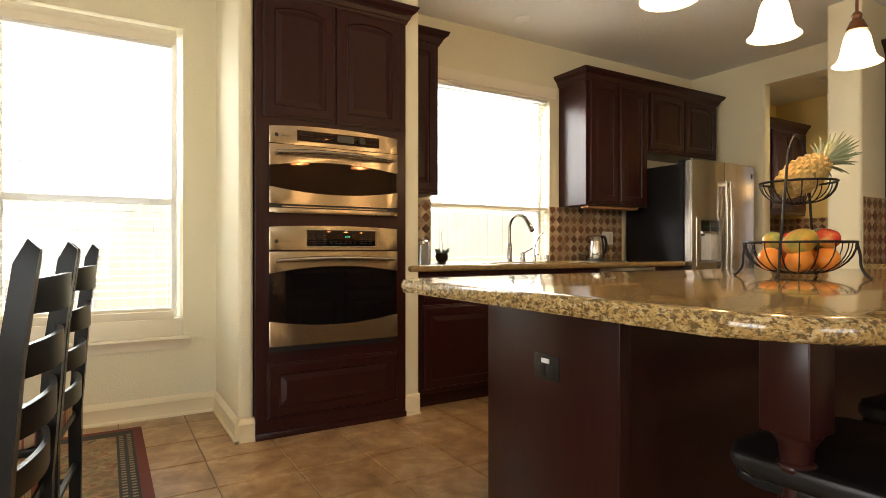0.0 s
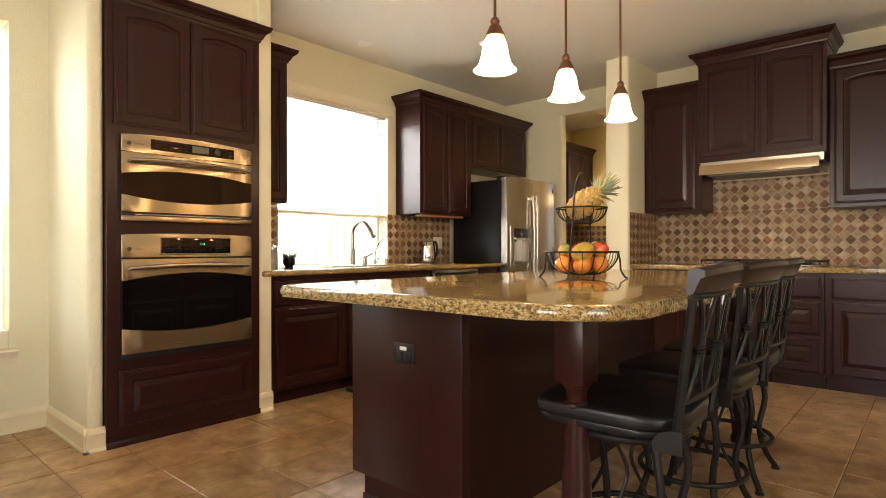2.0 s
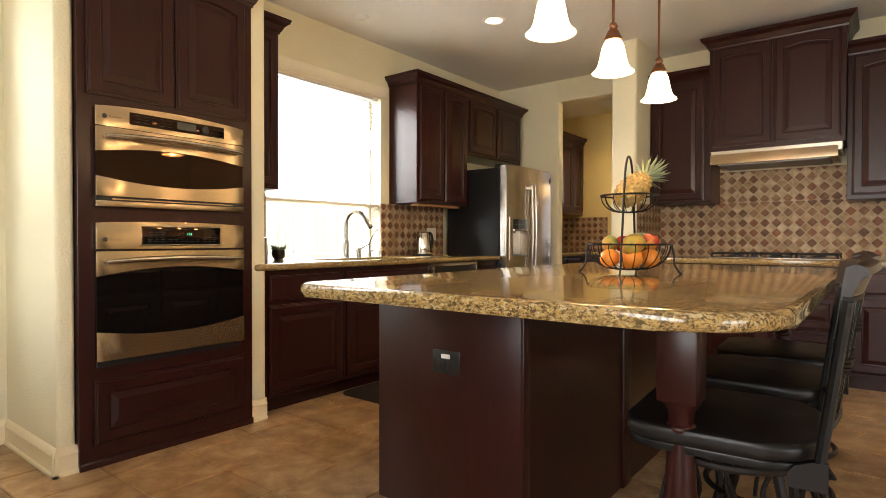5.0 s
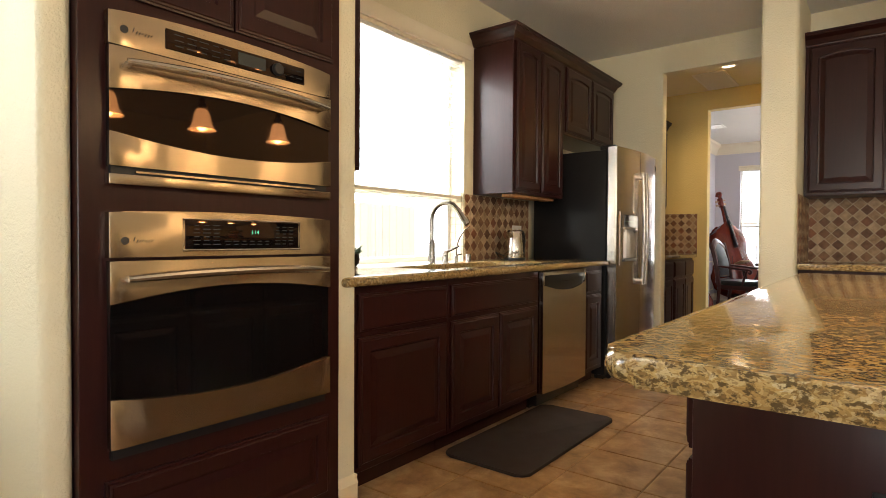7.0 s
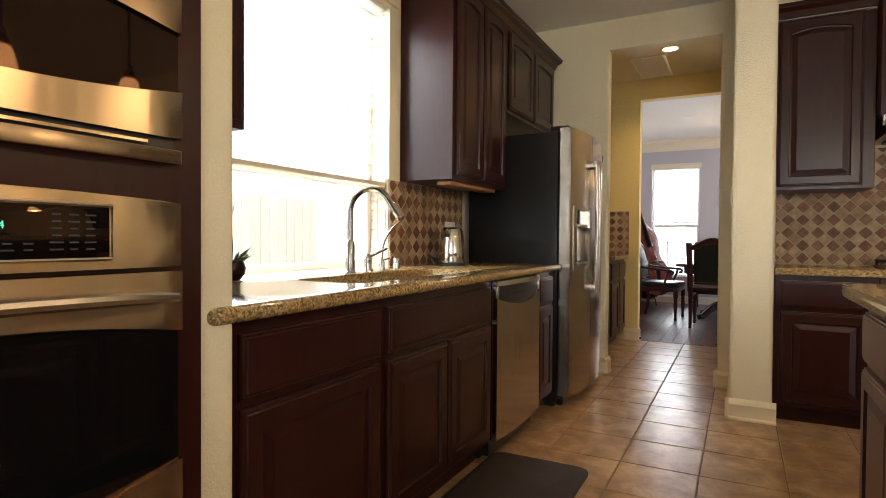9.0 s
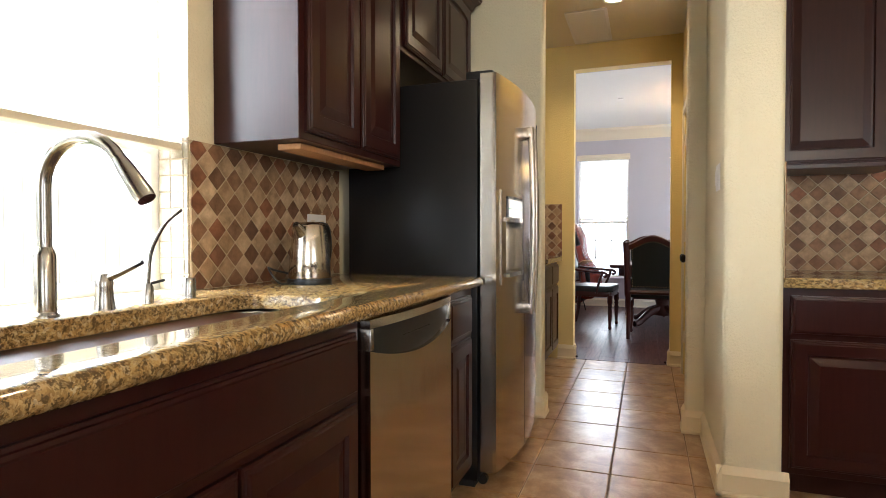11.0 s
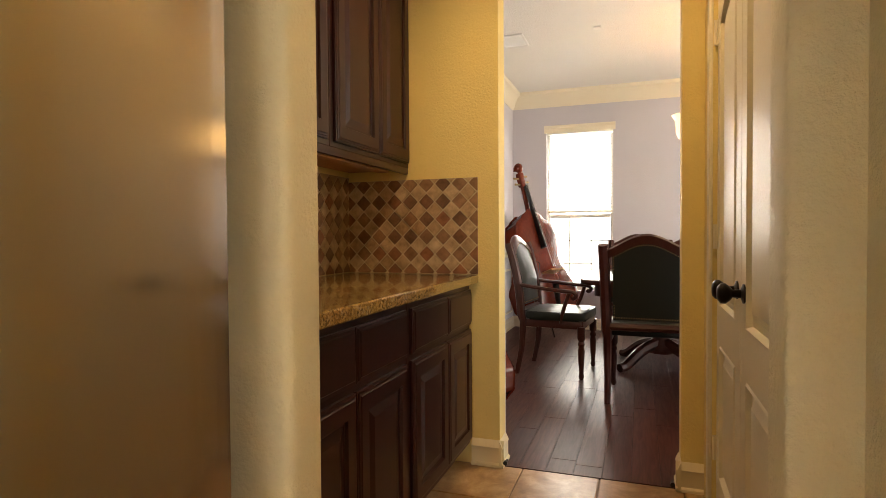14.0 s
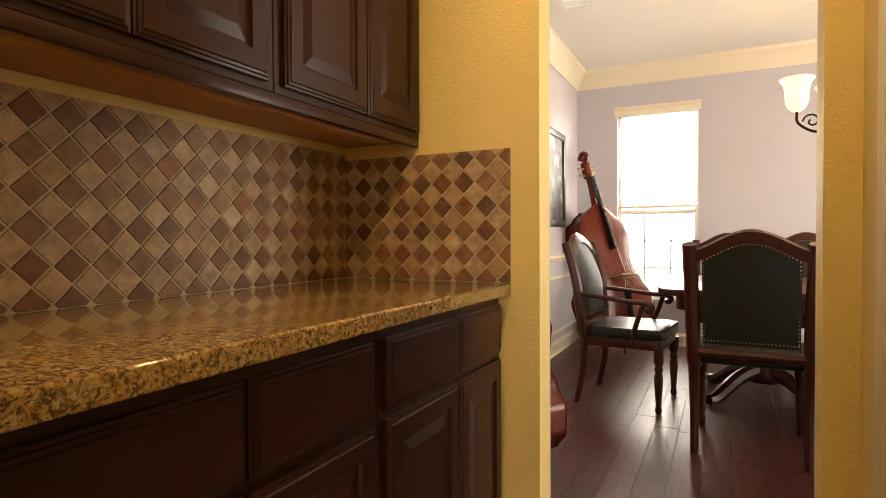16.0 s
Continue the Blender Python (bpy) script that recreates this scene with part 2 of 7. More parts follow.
def leather(name, colour, rough):
    m = material(name, colour, rough)
    v = coords(m)
    vor = node(m, "ShaderNodeTexVoronoi", Scale=260.0)
    link(m, v, vor.inputs["Vector"])
    bump(m, vor.outputs["Distance"], 0.12, 0.001)
    roughness(m, noise_of(m, v, 9, 4), rough - 0.08, rough + 0.12)
    return m


LEATHER = leather("black_leather", (0.007, 0.006, 0.006), 0.36)
LEATHER_GREEN = leather("dark_green_leather", (0.009, 0.012, 0.009), 0.33)
for hide in (LEATHER, LEATHER_GREEN):
    bsdf(hide).inputs["Specular IOR Level"].default_value = 0.35

# ---------- mesh helpers ----------


def mesh_of(name, bm, mat, smooth=None):
    data = bpy.data.meshes.new(name)
    bmesh.ops.recalc_face_normals(bm, faces=bm.faces)
    bm.to_mesh(data)
    bm.free()
    if mat:
        data.materials.append(mat)
    if smooth is not None:
        data.shade_smooth()
        data.set_sharp_from_angle(angle=radians(smooth))
    return data


def part(name, bm, mat, parent=None, label="", at=None, smooth=35):
    """One mesh object out of a bmesh, as a part of a thing (or a thing of its own when it has no parent)."""
    ob = new(name, mesh_of(name, bm, mat, smooth))
    if parent is not None:
        ob.parent = parent
    if at is not None:
        ob.matrix_basis = at
    if label:
        ob["label"] = label
    return ob


def thing(name, label, category, at=None, group=""):
    ob = new(name)
    ob.empty_display_size = 0.1
    if at is not None:
        ob.matrix_basis = at
    return tagged(ob, label, category, group)


def setting(ob, label="", category=""):
    return tagged(ob, label, category, kind="structure")


def add_box(bm, x0, x1, y0, y1, z0, z1, bevel=0.0, seg=2):
    r = bmesh.ops.create_cube(bm, size=1.0)
    vs = r["verts"]
    for v in vs:
        v.co = ((x0 + x1) / 2 + v.co.x * (x1 - x0), (y0 + y1) / 2 + v.co.y * (y1 - y0), (z0 + z1) / 2 + v.co.z * (z1 - z0))
    if bevel:
        es = list({e for v in vs for e in v.link_edges})
        bmesh.ops.bevel(bm, geom=es, offset=bevel, segments=seg, profile=0.5, affect="EDGES", clamp_overlap=True)
    return bm


def box(x0, x1, y0, y1, z0, z1, bevel=0.0, seg=2):
    return add_box(bmesh.new(), x0, x1, y0, y1, z0, z1, bevel, seg)


def add_loops(bm, loops, cap_first=True, cap_last=True, closed=True):
    rings = [[bm.verts.new(p) for p in loop] for loop in loops]
    n = len(rings[0])
    for a, b in zip(rings, rings[1:]):
        for i in range(n if closed else n - 1):
            j = (i + 1) % n
            bm.faces.new((a[i], a[j], b[j], b[i]))
    if cap_first:
        bm.faces.new(rings[0])
    if cap_last:
        bm.faces.new(rings[-1])
    return bm


def lathe(profile, steps=24, centre=(0, 0), bm=None):
    """A turned solid out of (radius, height) pairs from bottom to top."""
    bm = bm or bmesh.new()
    loops = [[(centre[0] + r * math.cos(2 * math.pi * i / steps), centre[1] + r * math.sin(2 * math.pi * i / steps), z) for i in range(steps)]
             for r, z in profile]
    return add_loops(bm, loops)


def add_tube(bm, points, radius, steps=8, radii=None, closed=False, flat=1.0):
    """A round bar along a line of points."""
    pts = [Vector(p) for p in points]
    n = len(pts)
    loops, up = [], None
    for i, p in enumerate(pts):
        if closed:
            d = (pts[(i + 1) % n] - pts[i - 1]).normalized()
        else:
            d = (pts[min(i + 1, n - 1)] - pts[max(i - 1, 0)]).normalized()
        if up is None:
            up = Vector((0, 0, 1)) if abs(d.z) < 0.9 else Vector((1, 0, 0))
        side = d.cross(up).normalized()
        up = side.cross(d).normalized()
        r = radii[i] if radii else radius
        loops.append([p + side * r * math.cos(2 * math.pi * k / steps) + up * r * flat * math.sin(2 * math.pi * k / steps) for k in range(steps)])
    if closed:
        loops.append(loops[0])
        rings = [[bm.verts.new(q) for q in loop] for loop in loops[:-1]]
        rings.append(rings[0])
        for a, b in zip(rings, rings[1:]):
            for k in range(steps):
                bm.faces.new((a[k], a[(k + 1) % steps], b[(k + 1) % steps], b[k]))
        return bm
    return add_loops(bm, loops)


def tube(points, radius, steps=8, radii=None, closed=False, flat=1.0):
    return add_tube(bmesh.new(), points, radius, steps, radii, closed, flat)


def curve_points(control, count):
    """Catmull-Rom points through the control points."""
    c = [Vector(p) for p in control]
    c = [c[0] * 2 - c[1]] + c + [c[-1] * 2 - c[-2]]
    out = []
    spans = len(c) - 3
    for k in range(count + 1):
        u = min(k / count * spans, spans - 1e-6)
        i, f = int(u), u - int(u)
        a, b, d, e = c[i:i + 4]
        out.append(0.5 * (2 * b + (d - a) * f + (2 * a - 5 * b + 4 * d - e) * f * f + (3 * b - a - 3 * d + e) * f ** 3))
    return out


def prism(outline, z0, z1, bevel=0.0, seg=3):
    """An upright solid on a flat outline of (x, y) points, with rounded upper and lower rims."""
    bm = bmesh.new()
    add_loops(bm, [[(x, y, z0) for x, y in outline], [(x, y, z1) for x, y in outline]])
    if bevel:
        es = [e for e in bm.edges if abs(e.verts[0].co.z - e.verts[1].co.z) < 1e-6]
        bmesh.ops.bevel(bm, geom=es, offset=bevel, segments=seg, profile=0.5, affect="EDGES", clamp_overlap=True)
    return bm


def rounded(x0, x1, y0, y1, radii, steps=8):
    """Outline of a rectangle with its own radius at each corner (sw, se, ne, nw)."""
    out = []
    for (cx, cy, a), r in zip(((x0, y0, 180), (x1, y0, 270), (x1, y1, 0), (x0, y1, 90)), radii):
        if r < 1e-4:
            out.append((cx, cy))
            continue
        ox, oy = cx + (r if cx == x0 else -r), cy + (r if cy == y0 else -r)
        for k in range(steps + 1):
            t = radians(a + 90 * k / steps)
            out.append((ox + r * math.cos(t), oy + r * math.sin(t)))
    return out


def profile_run(profile, start, end, out):
    """A moulding: an (outward, up) profile swept from start to end; out is the horizontal direction in which it stands proud."""
    o = Vector((out[0], out[1], 0)).normalized()
    bm = bmesh.new()
    return add_loops(bm, [[Vector(p) + o * u + Vector((0, 0, v)) for u, v in profile] for p in (start, end)])


# ---------- large structure ----------
WT = 0.15


def wall_y(name, x0, x1, y0, y1, z1, mat, hole=None, bevel=0.0, label="", z0=0.0):
    """A wall along x; hole: (x0, x1, z0, z1)."""
    bm = bmesh.new()
    if hole:
        a, b, c, d = hole
        for p in ((x0, a, z0, z1), (b, x1, z0, z1), (a, b, z0, c), (a, b, d, z1)):
            if p[1] - p[0] > 1e-3 and p[3] - p[2] > 1e-3:
                add_box(bm, p[0], p[1], y0, y1, p[2], p[3])
    else:
        add_box(bm, x0, x1, y0, y1, z0, z1, bevel, 4)
    return setting(part(name, bm, mat), label, "wall")


def wall_x(name, x0, x1, y0, y1, z1, mat, hole=None, bevel=0.0, label="", z0=0.0):
    """A wall along y; hole: (y0, y1, z0, z1)."""
    bm = bmesh.new()
    if hole:
        a, b, c, d = hole
        for p in ((y0, a, z0, z1), (b, y1, z0, z1), (a, b, z0, c), (a, b, d, z1)):
            if p[1] - p[0] > 1e-3 and p[3] - p[2] > 1e-3:
                add_box(bm, x0, x1, p[0], p[1], p[2], p[3])
    else:
        add_box(bm, x0, x1, y0, y1, z0, z1, bevel, 4)
    return setting(part(name, bm, mat), label, "wall")


CREAM = "cream painted wall with orange-peel texture"
NW, SW_Y = 4.07, 4.035
wall_y("wall_north_nook", -3.4, 0.96, NW, NW + 0.2, 2.84, PAINT_CREAM, (-0.25, 0.70, 0.48, 2.372), label=CREAM)
wall_x("wall_oven_stub", 0.89, 0.968, 3.365, NW + 0.02, 2.84, PAINT_CREAM, bevel=0.022, label="cream wall end with rounded corner beside the ovens")
wall_x("wall_oven_side", 1.862, 1.958, 3.352, SW_Y + 0.1, 2.84, PAINT_CREAM, bevel=0.012, label="narrow cream wall end between ovens and counter")
wall_y("wall_oven_soffit", 0.968, 1.862, 3.40, 3.55, 2.84, PAINT_CREAM, z0=2.40, label="cream wall above the oven cabinet")
wall_y("wall_oven_back", 0.968, 1.862, 3.98, 4.2, 2.40, PAINT_CREAM, label=CREAM)
wall_y("wall_sink", 1.95, 5.66, SW_Y, SW_Y + 0.2, 2.84, PAINT_CREAM, (2.43, 3.63, 0.915, 2.34), label="cream wall with wide window above the sink")
wall_x("wall_fridge_side", 5.605, 5.722, 3.272, SW_Y + 0.2, 2.84, PAINT_CREAM, bevel=0.02, label="cream wall end beside the refrigerator")
wall_x("wall_passage_header", 5.605, 5.722, 2.465, 3.29, 2.84, PAINT_CREAM, z0=2.565, label="cream header over the passage opening")
wall_x("wall_passage_jamb", 5.605, 5.722, 2.36, 2.478, 2.84, PAINT_CREAM, bevel=0.015, label="cream jamb of the passage opening")
wall_y("wall_column", 4.842, 5.66, 2.16, 2.385, 2.84, PAINT_CREAM, bevel=0.025, label="cream wall end with rounded corners and light switch")
wall_y("wall_closet", 5.70, 7.33, 2.20, 2.41, 2.84, PAINT_GOLD, (5.975, 7.045, 0.0, 2.05), label="golden painted wall around the closet doors")
wall_y("wall_closet_back", 5.7, 7.33, 2.10, 2.19, 2.84, PAINT_CREAM, label=CREAM)
wall_y("wall_pantry_north", 5.66, 7.34, 4.09, 4.24, 2.84, PAINT_GOLD, label="golden painted wall behind the pantry counter")
wall_x("wall_dining_west", 7.322, 7.44, -0.7, 4.3, 2.9, PAINT_GOLD, (2.498, 3.294, 0.0, 2.555), label="golden painted wall with the dining room opening")
wall_x("wall_dining_west_lining", 7.441, 7.452, -0.7, 4.3, 2.9, PAINT_BLUE, (2.498, 3.294, 0.0, 2.555), label="grey-blue painted dining room wall")
wall_y("wall_dining_north", 7.45, 11.6, 4.115, 4.27, 2.9, PAINT_BLUE, label="grey-blue painted dining room wall")
wall_x("wall_dining_east", 11.43, 11.58, -0.7, 4.27, 2.9, PAINT_BLUE, (2.955, 3.71, 0.45, 2.33), label="grey-blue painted wall with tall window")
wall_y("wall_dining_south", 7.44, 11.6, -0.75, -0.6, 2.9, PAINT_BLUE, (8.3, 10.5, 0.5, 2.3), label="grey-blue painted dining room wall")
wall_x("wall_range", 5.535, 5.66, 0.0, 2.2, 2.84, PAINT_CREAM, label="cream wall behind the cooktop")
wall_y("wall_range_end", 4.80, 5.66, 0.02, 0.138, 2.84, PAINT_CREAM, bevel=0.02, label="cream wall end beside the range cabinets")
wall_x("wall_east", 4.95, 5.10, -3.4, 0.05, 2.84, PAINT_CREAM, label=CREAM)
wall_y("wall_south", -3.4, 5.1, -3.4, -3.25, 2.84, PAINT_CREAM, (-1.6, 0.6, 0.4, 2.3), label=CREAM)
wall_x("wall_west", -3.4, -3.25, -3.4, NW + 0.2, 2.84, PAINT_CREAM, (-0.2, 2.0, 0.5, 2.3), label=CREAM)


def slab(name, x0, x1, y0, y1, z0, z1, mat, label, category):
    return setting(part(name, box(x0, x1, y0, y1, z0, z1), mat), label, category)


slab("ceiling_kitchen", -3.4, 5.70, -3.4, 4.24, KITCHEN_CEIL, KITCHEN_CEIL + 0.15, PAINT_CEIL, "flat white textured kitchen ceiling", "ceiling")
slab("ceiling_hall", 5.70, 7.33, 2.1, 4.24, HALL_CEIL, HALL_CEIL + 0.15, PAINT_CREAM, "cream textured pantry ceiling", "ceiling")
slab("ceiling_dining", 7.44, 11.6, -0.75, 4.27, DINING_CEIL, DINING_CEIL + 0.1, PAINT_CEIL, "white textured dining room ceiling", "ceiling")
floor = slab("floor_kitchen", -3.4, 7.335, -3.4, 4.2, -0.12, -0.006, FLOOR_GROUT, "ochre ceramic tile floor with brown grout lines", "floor")
floor_dining = slab("floor_dining", 7.335, 11.6, -0.75, 4.27, -0.12, -0.004, BLACK_MATTE, "dark red-brown hardwood plank floor", "floor")

BASE_PAINT = material("cream_baseboard_paint", (0.78, 0.67, 0.45), 0.4)
BASE_PROFILE = [(0, 0), (0.022, 0), (0.022, 0.012), (0.014, 0.02), (0.014, 0.085), (0.017, 0.092), (0.012, 0.105), (0.006, 0.118), (0, 0.125)]


def baseboard(points, label="cream painted moulded baseboard"):
    for (x0, y0), (x1, y1) in zip(points, points[1:]):
        d = Vector((x1 - x0, y1 - y0))
        d.normalize()
        ob = part("baseboard", profile_run(BASE_PROFILE, (x0, y0, 0), (x1, y1, 0), (d.y, -d.x)), BASE_PAINT if x1 < 7.5 else TRIM)
        setting(ob, label, "baseboard")


baseboard([(-3.2, NW), (0.89, NW)])
baseboard([(0.89, NW - 0.002), (0.89, 3.343)])
baseboard([(0.868, 3.365), (0.972, 3.365)])
baseboard([(1.858, 3.352), (1.958, 3.352)])
baseboard([(1.958, 3.340), (1.958, 3.45)][::-1])
baseboard([(4.842, 2.407), (4.842, 2.138)])
baseboard([(5.60, 2.385), (4.82, 2.385)])
baseboard([(5.583, 3.272), (5.744, 3.272)])
baseboard([(5.605, 3.40), (5.605, 3.25)])
baseboard([(5.605, 2.50), (5.605, 2.385)])
baseboard([(5.744, 2.478), (5.59, 2.478)])
baseboard([(7.322, 3.43), (7.322, 3.272)])
baseboard([(7.30, 3.294), (7.44, 3.294)])
baseboard([(7.44, 2.498), (7.30, 2.498)])
baseboard([(7.322, 2.520), (7.322, 2.41)])
baseboard([(7.46, 4.115), (11.43, 4.115)])
baseboard([(11.43, 4.115), (11.43, -0.6)])
baseboard([(4.80, 0.16), (4.80, 0.0)])

CROWN = [(0, -0.175), (0.012, -0.175), (0.018, -0.16), (0.03, -0.15), (0.045, -0.10), (0.085, -0.05), (0.11, -0.035), (0.115, 0), (0, 0)]
setting(part("crown_moulding", profile_run(CROWN, (7.45, 4.115, DINING_CEIL), (11.43, 4.115, DINING_CEIL), (0, -1)), TRIM), "cream crown moulding", "trim")
setting(part("crown_moulding", profile_run(CROWN, (11.43, 4.115, DINING_CEIL), (11.43, -0.6, DINING_CEIL), (-1, 0)), TRIM), "cream crown moulding", "trim")
RAIL = [(0, 0), (0.012, 0.005), (0.018, 0.02), (0.03, 0.035), (0.03, 0.05), (0.012, 0.06), (0, 0.065)]
setting(part("chair_rail", profile_run(RAIL, (7.45, 4.115, 0.845), (11.43, 4.115, 0.845), (0, -1)), TRIM), "white painted chair rail", "trim")

# ---------- cabinets ----------


def front_loop(w, h, inset, depth, arch, m=11):
    pts = [(inset, -depth, inset), (w - inset, -depth, inset)]
    for k in range(m):
        u = w - inset - (w - 2 * inset) * k / (m - 1)
        pts.append((u, -depth, h - inset - arch * (2 * (u / w) - 1) ** 2))
    return pts


def panel_front(w, h, frame=0.055, arch=0.0, raised=True, t=0.02):
    """A door or drawer front with stepped edges and a raised centre panel."""
    loops = [front_loop(w, h, a, b, 0) for a, b in ((0, 0), (0, t - 0.009), (0.006, t - 0.008), (0.008, t - 0.004), (0.014, t - 0.003), (0.017, t))]
    if raised:
        loops += [front_loop(w, h, frame, t, arch), front_loop(w, h, frame + 0.004, t - 0.009, arch),
                  front_loop(w, h, frame + 0.012, t - 0.010, arch), front_loop(w, h, frame + 0.042, t - 0.003, arch * 0.9)]
    return add_loops(bmesh.new(), loops)


def cabinet(name, label, at, w, d, z0, z1, fronts, category="cabinet", toe=True, group="", sides=()):
    """One cabinet unit. Local x runs along the front, which faces local -y; fronts: (kind, x, z, w, h, arch)."""
    c = thing(name, label, category, at, group)
    part("body", box(0.001, w - 0.001, 0.0, d, z0, z1, 0.002, 1), WOOD, c)
    if toe:
        part("toe_kick", box(0.002, w - 0.002, 0.075, d - 0.01, 0.0, z0 + 0.001), WOOD, c)
    for kind, x, z, fw, fh, arch in fronts:
        small = fh < 0.2
        part(kind, panel_front(fw, fh, 0.032 if small else 0.06, arch, raised=kind != "drawer_slab" and not (small and fh < 0.14)), WOOD, c,
             at=pose(x, -0.0005, z), smooth=8)
    return c


def cornice(name, label, points, z, parent=None):
    """Stepped crown along the top of a cabinet: points run so that the room lies to the right hand."""
    prof = [(-0.01, -0.045), (0.006, -0.045), (0.010, -0.03), (0.016, -0.026), (0.030, 0.005), (0.050, 0.022), (0.056, 0.026), (0.056, 0.036), (0.062, 0.04), (0.062, 0.052), (-0.01, 0.052)]
    v = [Vector((p[0], p[1])) for p in points]
    loops = []
    for i, p in enumerate(v):
        a = (v[i] - v[i - 1]).normalized() if i else (v[1] - v[0]).normalized()
        b = (v[i + 1] - v[i]).normalized() if i < len(v) - 1 else a
        na, nb = Vector((a.y, -a.x)), Vector((b.y, -b.x))
        n = (na + nb)
        n = n / max(0.3, n.dot(na))
        loops.append([(p.x + n.x * u, p.y + n.y * u, z + w) for u, w in prof])
    ob = part(name, add_loops(bmesh.new(), loops), WOOD, parent, label, smooth=25)
    return ob


CAB = "dark espresso wooden "
# oven tower
OVY = 3.338
tower = cabinet("oven_cabinet", CAB + "tall cabinet that holds two built-in ovens", pose(0.969, OVY + 0.002, 0), 0.892, 0.60, 0.0, 2.43,
                [("door", 0.035, 1.725, 0.405, 0.66, 0.05), ("door", 0.447, 1.725, 0.405, 0.66, 0.05), ("drawer_front", 0.06, 0.105, 0.775, 0.30, 0)], toe=False)
cornice("cornice", "", [(-0.0, 0.03), (0.0, 0.0), (0.892, 0.0), (0.892, 0.06)], 2.43, tower)
rope = bmesh.new()
for k in range(74):
    x = 0.006 + 0.012 * k
    add_tube(rope, [(x - 0.004, -0.034, 2.424), (x + 0.004, -0.037, 2.440)], 0.0052, 6)
part("rope_trim", rope, WOOD, tower, "carved rope moulding")["kind"] = "stuff"
part("base_trim", box(0.0, 0.892, -0.012, 0.0, 0.0, 0.035, 0.003), WOOD, tower)


def arc_band(x0, x1, z_flat, z_end, z_mid, y0, y1, n=20):
    """A steel band with one straight rim and one bowed rim."""
    lo, hi = [], []
    for k in range(n + 1):
        u = k / n
        x = x0 + (x1 - x0) * u
        zc = z_mid + (z_end - z_mid) * (2 * u - 1) ** 2
        lo.append((x, min(zc, z_flat)))
        hi.append((x, max(zc, z_flat)))
    ring = lo + hi[::-1]
    bm = bmesh.new()
    add_loops(bm, [[(x, y1, z) for x, z in ring], [(x, y0, z) for x, z in ring]])
    es = [e for e in bm.edges if abs(e.verts[0].co.y - y0) < 1e-6 and abs(e.verts[1].co.y - y0) < 1e-6]
    bmesh.ops.bevel(bm, geom=es, offset=0.004, segments=2, profile=0.5, affect="EDGES", clamp_overlap=True)
    return bm


def bar_handle(x0, x1, z, y, lift, reach, radius=0.012):
    pts = []
    for k in range(21):
        u = k / 20
        s = 1 - (2 * u - 1) ** 2
        pts.append((x0 + (x1 - x0) * u, y - 0.028 - reach * s, z + lift * s))
    bm = tube(pts, radius, 10, [radius * (0.75 + 0.35 * (1 - (2 * k / 20 - 1) ** 4)) for k in range(21)])
    add_tube(bm, [(x0 + 0.012, y, z), (x0 + 0.012, y - 0.03, z)], 0.009, 8)
    add_tube(bm, [(x1 - 0.012, y, z), (x1 - 0.012, y - 0.03, z)], 0.009, 8)
    return bm


LEGEND = material("grey_legend_print", (0.05, 0.05, 0.048), 0.6, spec=0.0)
LEGEND_DARK = material("dark_legend_print", (0.03, 0.028, 0.025), 0.5)
LEGEND_GREEN = material("dim_green_print", (0.06, 0.22, 0.08), 0.5)
GREEN_LED = material("green_led_digits", (0.1, 0.9, 0.5), 0.5)
bsdf(GREEN_LED).inputs["Emission Color"].default_value = (0.2, 1.0, 0.55, 1)
bsdf(GREEN_LED).inputs["Emission Strength"].default_value = 0.25


def print_bars(rng, x0, x1, z0, z1, y, cols, rows):
    bm = bmesh.new()
    for i in range(cols):
        for j in range(rows):
            cx, cz = x0 + (x1 - x0) * (i + 0.5) / cols, z0 + (z1 - z0) * (j + 0.5) / rows
            hw = (x1 - x0) / cols * rng.uniform(0.22, 0.4)
            add_box(bm, cx - hw, cx + hw, y - 0.0006, y, cz - 0.0014, cz + 0.0014)
    return bm


def letters(text, size, at, mat, parent, name="lettering", label=""):
    cu = bpy.data.curves.new(name, "FONT")
    cu.body, cu.size, cu.extrude = text, size, 0.0004
    tmp = bpy.data.objects.new(name, cu)
    data = bpy.data.meshes.new_from_object(tmp)
    bpy.data.objects.remove(tmp)
    data.materials.clear()
    data.materials.append(mat)
    ob = new(name, data)
    ob.parent, ob.matrix_basis = parent, at
    if label:
        ob["label"] = label
    return ob


rng = random.Random(5)


def badge(parent, x, z, y):
    bm = bmesh.new()
    lathe([(0.0105, 0), (0.0105, 0.0012), (0.009, 0.0016)], 20, bm=bm)
    bmesh.ops.transform(bm, matrix=pose(x, y, z, 90), verts=bm.verts)
    part("badge", bm, LEGEND_DARK, parent)
    bm = bmesh.new()
    for k in range(7):
        add_tube(bm, [(x + 0.022 + 0.008 * k, y - 0.0006, z - 0.006 + (0.004 if k % 3 == 0 else 0)), (x + 0.026 + 0.008 * k, y - 0.0006, z + (0.011 if k == 0 else 0.003))], 0.0011, 4)
    part("badge_script", bm, LEGEND_DARK, parent)


# speed oven above
X0, X1 = 1.033, 1.790
MID = (X0 + X1) / 2
up = thing("built_in_speed_oven", "stainless steel built-in upper oven with bowed black glass door", "oven")
FY = OVY - 0.028
control = part("control_panel", arc_band(X0, X1, 1.583, 1.672, 1.692, FY, OVY), STEEL, up)
part("control_window", box(X0 + 0.15, X1 - 0.12, FY - 0.003, FY + 0.001, 1.606, 1.664, 0.006), OVEN_GLASS, control)
